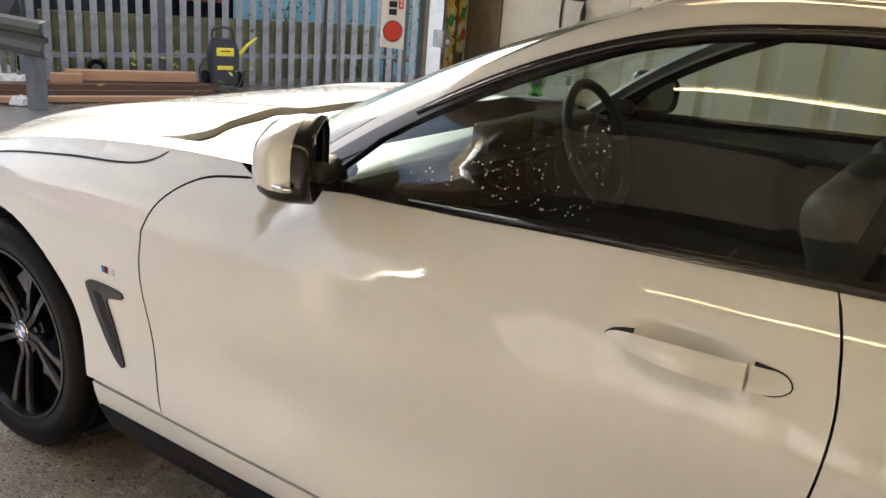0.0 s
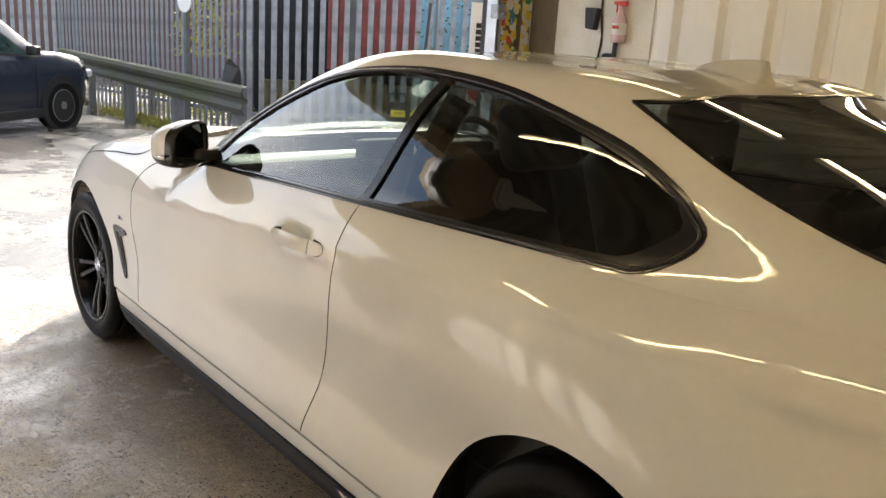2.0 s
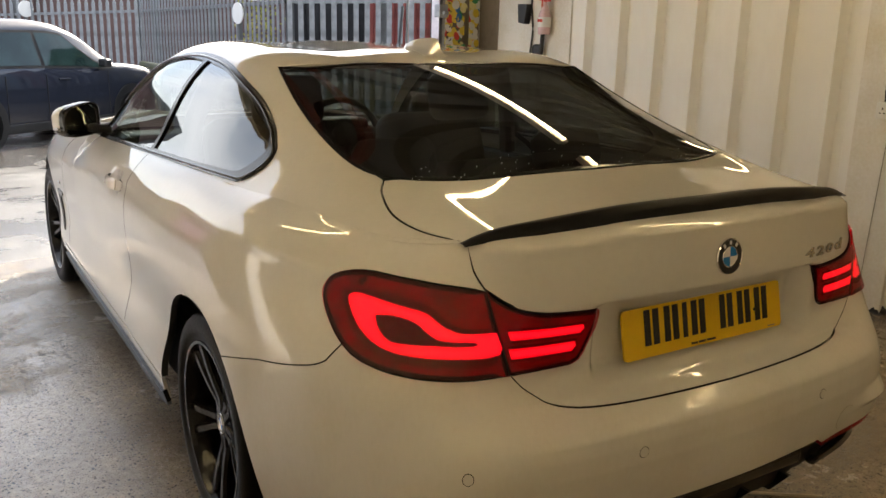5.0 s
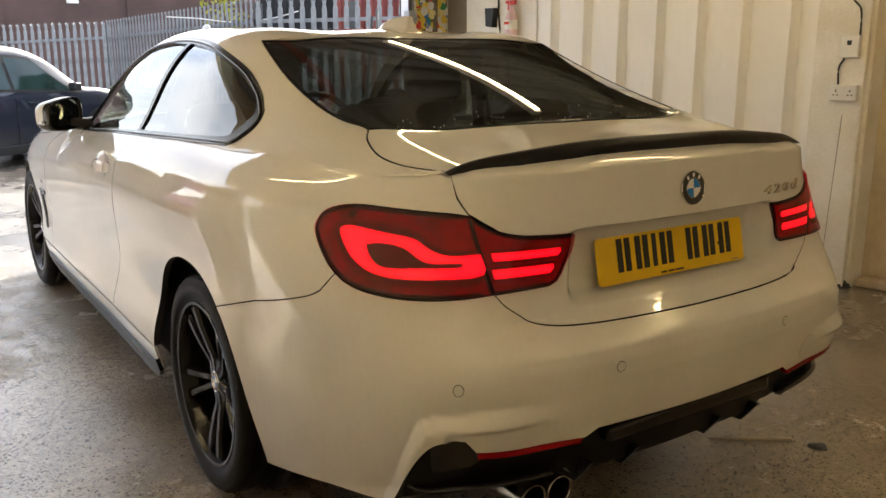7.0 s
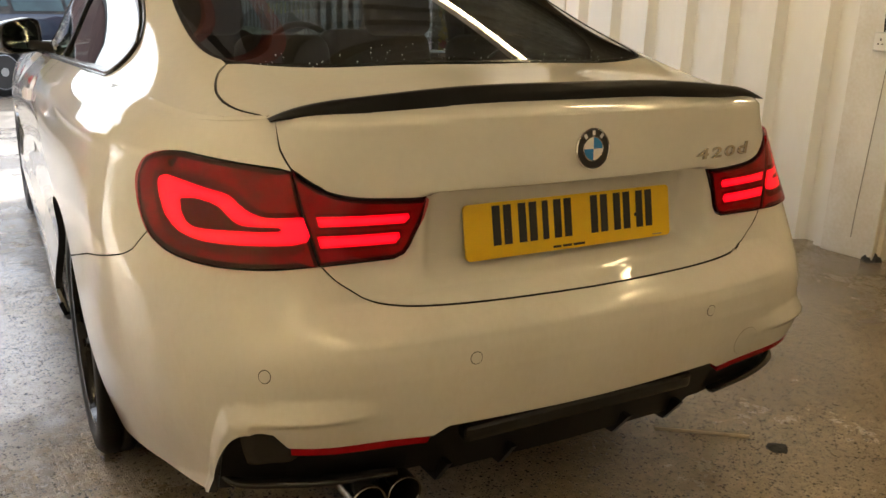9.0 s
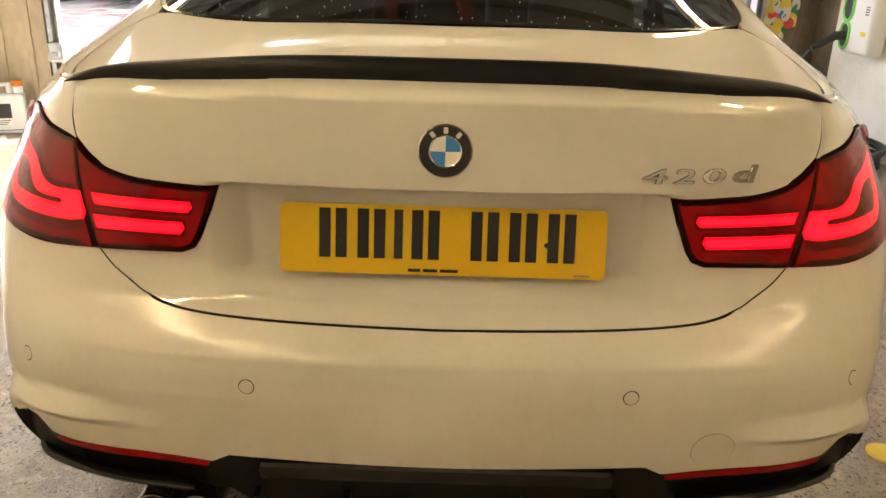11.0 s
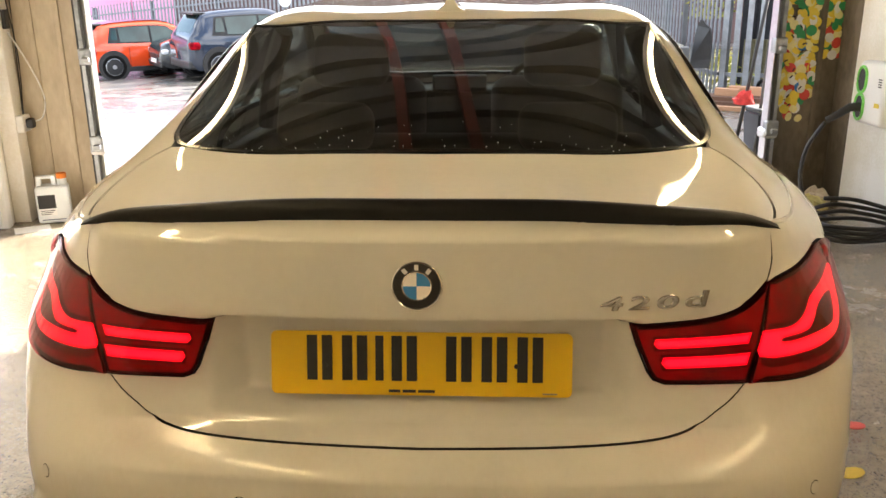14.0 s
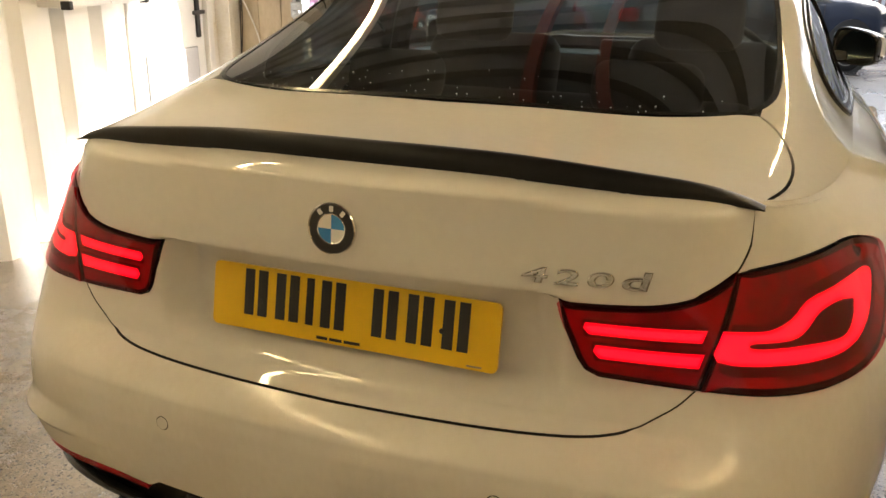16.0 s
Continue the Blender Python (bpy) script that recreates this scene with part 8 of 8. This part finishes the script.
# ---- plants
def leaf_clump(name, label, cx, cy, n, spread, zlo, zhi, material, seed, size=0.05):
    rnd = random.Random(seed)
    verts, faces = [], []
    for _ in range(n):
        c = Vector((cx + rnd.gauss(0, spread[0]), cy + rnd.gauss(0, spread[1]), 0))
        c.z = yard_z(c.x, c.y) + zlo + (zhi - zlo) * rnd.random() ** 1.2
        R = Euler((rnd.uniform(0, 6.3), rnd.uniform(0, 6.3), rnd.uniform(0, 6.3))).to_matrix()
        s = size * rnd.uniform(0.6, 1.5)
        k = len(verts)
        verts += [tuple(c + R @ Vector(p) * s) for p in ((0, -1, 0), (0.42, -0.1, 0.1), (0, 1, 0), (-0.42, -0.1, 0.1))]
        faces.append((k, k + 1, k + 2, k + 3))
    me = bpy.data.meshes.new(name)
    me.from_pydata(verts, [], faces)
    me.materials.append(material)
    return tagged(new(name, me), label, "plants", kind="stuff")


LEAF = mat("ivy_leaf", (0.06, 0.10, 0.03), 0.6, color2=(0.10, 0.13, 0.03), scale=3)
LIME = mat("sunlit_leaf", (0.26, 0.30, 0.03), 0.7, color2=(0.38, 0.34, 0.05), scale=2)
MOSS = mat("moss", (0.16, 0.17, 0.03), 0.95, color2=(0.28, 0.25, 0.06), scale=4)
leaf_clump("ivy", "green ivy climbing the fence", 5.7, 9.25, 420, (0.30, 0.15), 0.6, 2.2, LEAF, 1, 0.028)
leaf_clump("ivy", "thin climbing stems on the fence", 6.9, 8.5, 420, (0.5, 0.25), 0.2, 2.4, LEAF, 2, 0.032)
leaf_clump("bush", "yellow-green bush behind the fence", 3.5, 12.6, 700, (0.15, 0.35), 1.0, 2.6, LIME, 3, 0.045)
leaf_clump("verge", "mossy weeds along the foot of the fence", 2.75, 13.4, 2600, (0.12, 1.2), 0.0, 0.09, MOSS, 4, 0.022)
leaf_clump("verge", "yellow grass beyond the fence", 4.3, 13.4, 3500, (0.4, 1.6), 0.0, 0.35, LIME, 5, 0.03)

# ---- what stands beyond the fences
MOSSYSHEET = mat("mossy_sheet", (0.20, 0.175, 0.10), 0.85, scale=3.0, color2=(0.10, 0.10, 0.05), bump=0.3, bscale=40)
CORR_RED = mat("rusty_red_sheet", (0.26, 0.06, 0.05), 0.7, var=0.4, scale=3, bump=0.3)
for (x0, y0), ln, h, z0, rz, m, lb, nm in (((4.55, 10.78), 1.25, 2.2, 0.9, -31, CORR_RED, "rusty red corrugated sheeting behind the fence", "red_sheeting"), ((3.6, 11.0), 4.0, 0.75, 0.0, -31, MOSSYSHEET, "old mossy corrugated sheets behind the fence", "low_sheeting")):
    ob = corrugated(nm, ln, h, 0.16, 0.03, m)
    ob.matrix_world = on_yard(x0, y0, z0, rz) 
    tagged(ob, lb, "sheeting")
ob = box_ob("tarpaulin", (0, 4.2, 0, 0.06, 0, 3.0), mat("blue_sheet", (0.20, 0.42, 0.55), 0.6, var=0.3, scale=2), bevel=0.01)
ob.matrix_world = on_yard(5.68, 10.12, 0.0, -31)
tagged(ob, "faded blue sheet panel behind the fence", "panel")
SHED = mat("dark_shed", (0.022, 0.022, 0.026), 0.85, var=0.4, bump=0.2)
shed = empty("shed")
shed.matrix_world = on_yard(3.75, 11.75, 0.0, -31)
tagged(shed, "dark boarded shed standing behind the fence", "shed")
bm = bmesh.new()
box(bm, 0, 5.0, 0, 2.5, 0, 2.8, bevel=0.02)
part("wall", bm, SHED, shed)
bm = bmesh.new()
box(bm, -0.12, 5.12, -0.15, 2.65, 2.8, 2.9, bevel=0.02)
part("roof", bm, SHED, shed)
for k in range(24):
    bm = bmesh.new()
    box(bm, 0.02 + 0.207 * k, 0.21 + 0.207 * k, -0.022 - 0.004 * (k % 2), -0.001, 0.05, 2.78, bevel=0.003)
    part("board", bm, SHED, shed)


def building(name, label, x0, x1, y, h, material, cat="building", windows=()):
    o = empty(name)
    o.matrix_world = on_yard((x0 + x1) / 2, y)
    tagged(o, label, cat)
    w = (x1 - x0) / 2
    bm = bmesh.new()
    box(bm, -w, w, 0, 6, -1, h)
    part("wall", bm, material, o)
    bm = bmesh.new()
    box(bm, -w - 0.2, w + 0.2, -0.2, 6.2, h, h + 0.25)
    part("roof", bm, POST, o)
    k = -w + 1.5
    while k < w:
        bm = bmesh.new()
        box(bm, k - 0.06, k + 0.06, -0.08, 0.01, -1, h)
        part("pilaster", bm, material, o)
        k += 3.6
    for x, z, a, b in windows:
        bm = bmesh.new()
        box(bm, x - a, x + a, -0.06, 0.02, z - b, z + b)
        part("sign_panel", bm, UPVC, o)
    return o


building("industrial_unit", "dark brown clad industrial unit", -10.2, 16, 27, 4.7, BROWN, windows=((1.17, 2.91 - yard_z(2.9, 27), 0.17, 0.11),))
building("painted_unit", "pink painted unit with blue corner", -33, -11.8, 31.5, 5.3, PINK)
for x, y, z, rz in ((0.76, 18.38, 1.60, 25), (-5.3, 21.8, yard_z(-5.3, 21.8) + 1.71, 0), (2.95, 11.95, 1.57, -80)):
    d = empty("round_sign")
    h = z - yard_z(x, y)
    d.matrix_world = pose(x, y, z, 0, 0, rz)
    tagged(d, "plain white round disc fixed on the fence", "sign")
    bm = bmesh.new()
    cyl(bm, 0.16, 0.02, Matrix.Rotation(radians(90), 4, 'X'), 24)
    part("disc", bm, UPVC, d)
    bm = bmesh.new()
    box(bm, -0.03, 0.03, 0.0, 0.06, -h - 0.05, 0.15)
    part("sign_post", bm, POST, d)
cable("loose_wire", "white wire looped along the fence", [(3.66, 10.14, 1.82), (4.05, 9.9, 1.8), (4.5, 9.62, 1.75), (4.96, 9.34, 1.81), (5.31, 9.12, 1.92)], 0.008, UPVC)
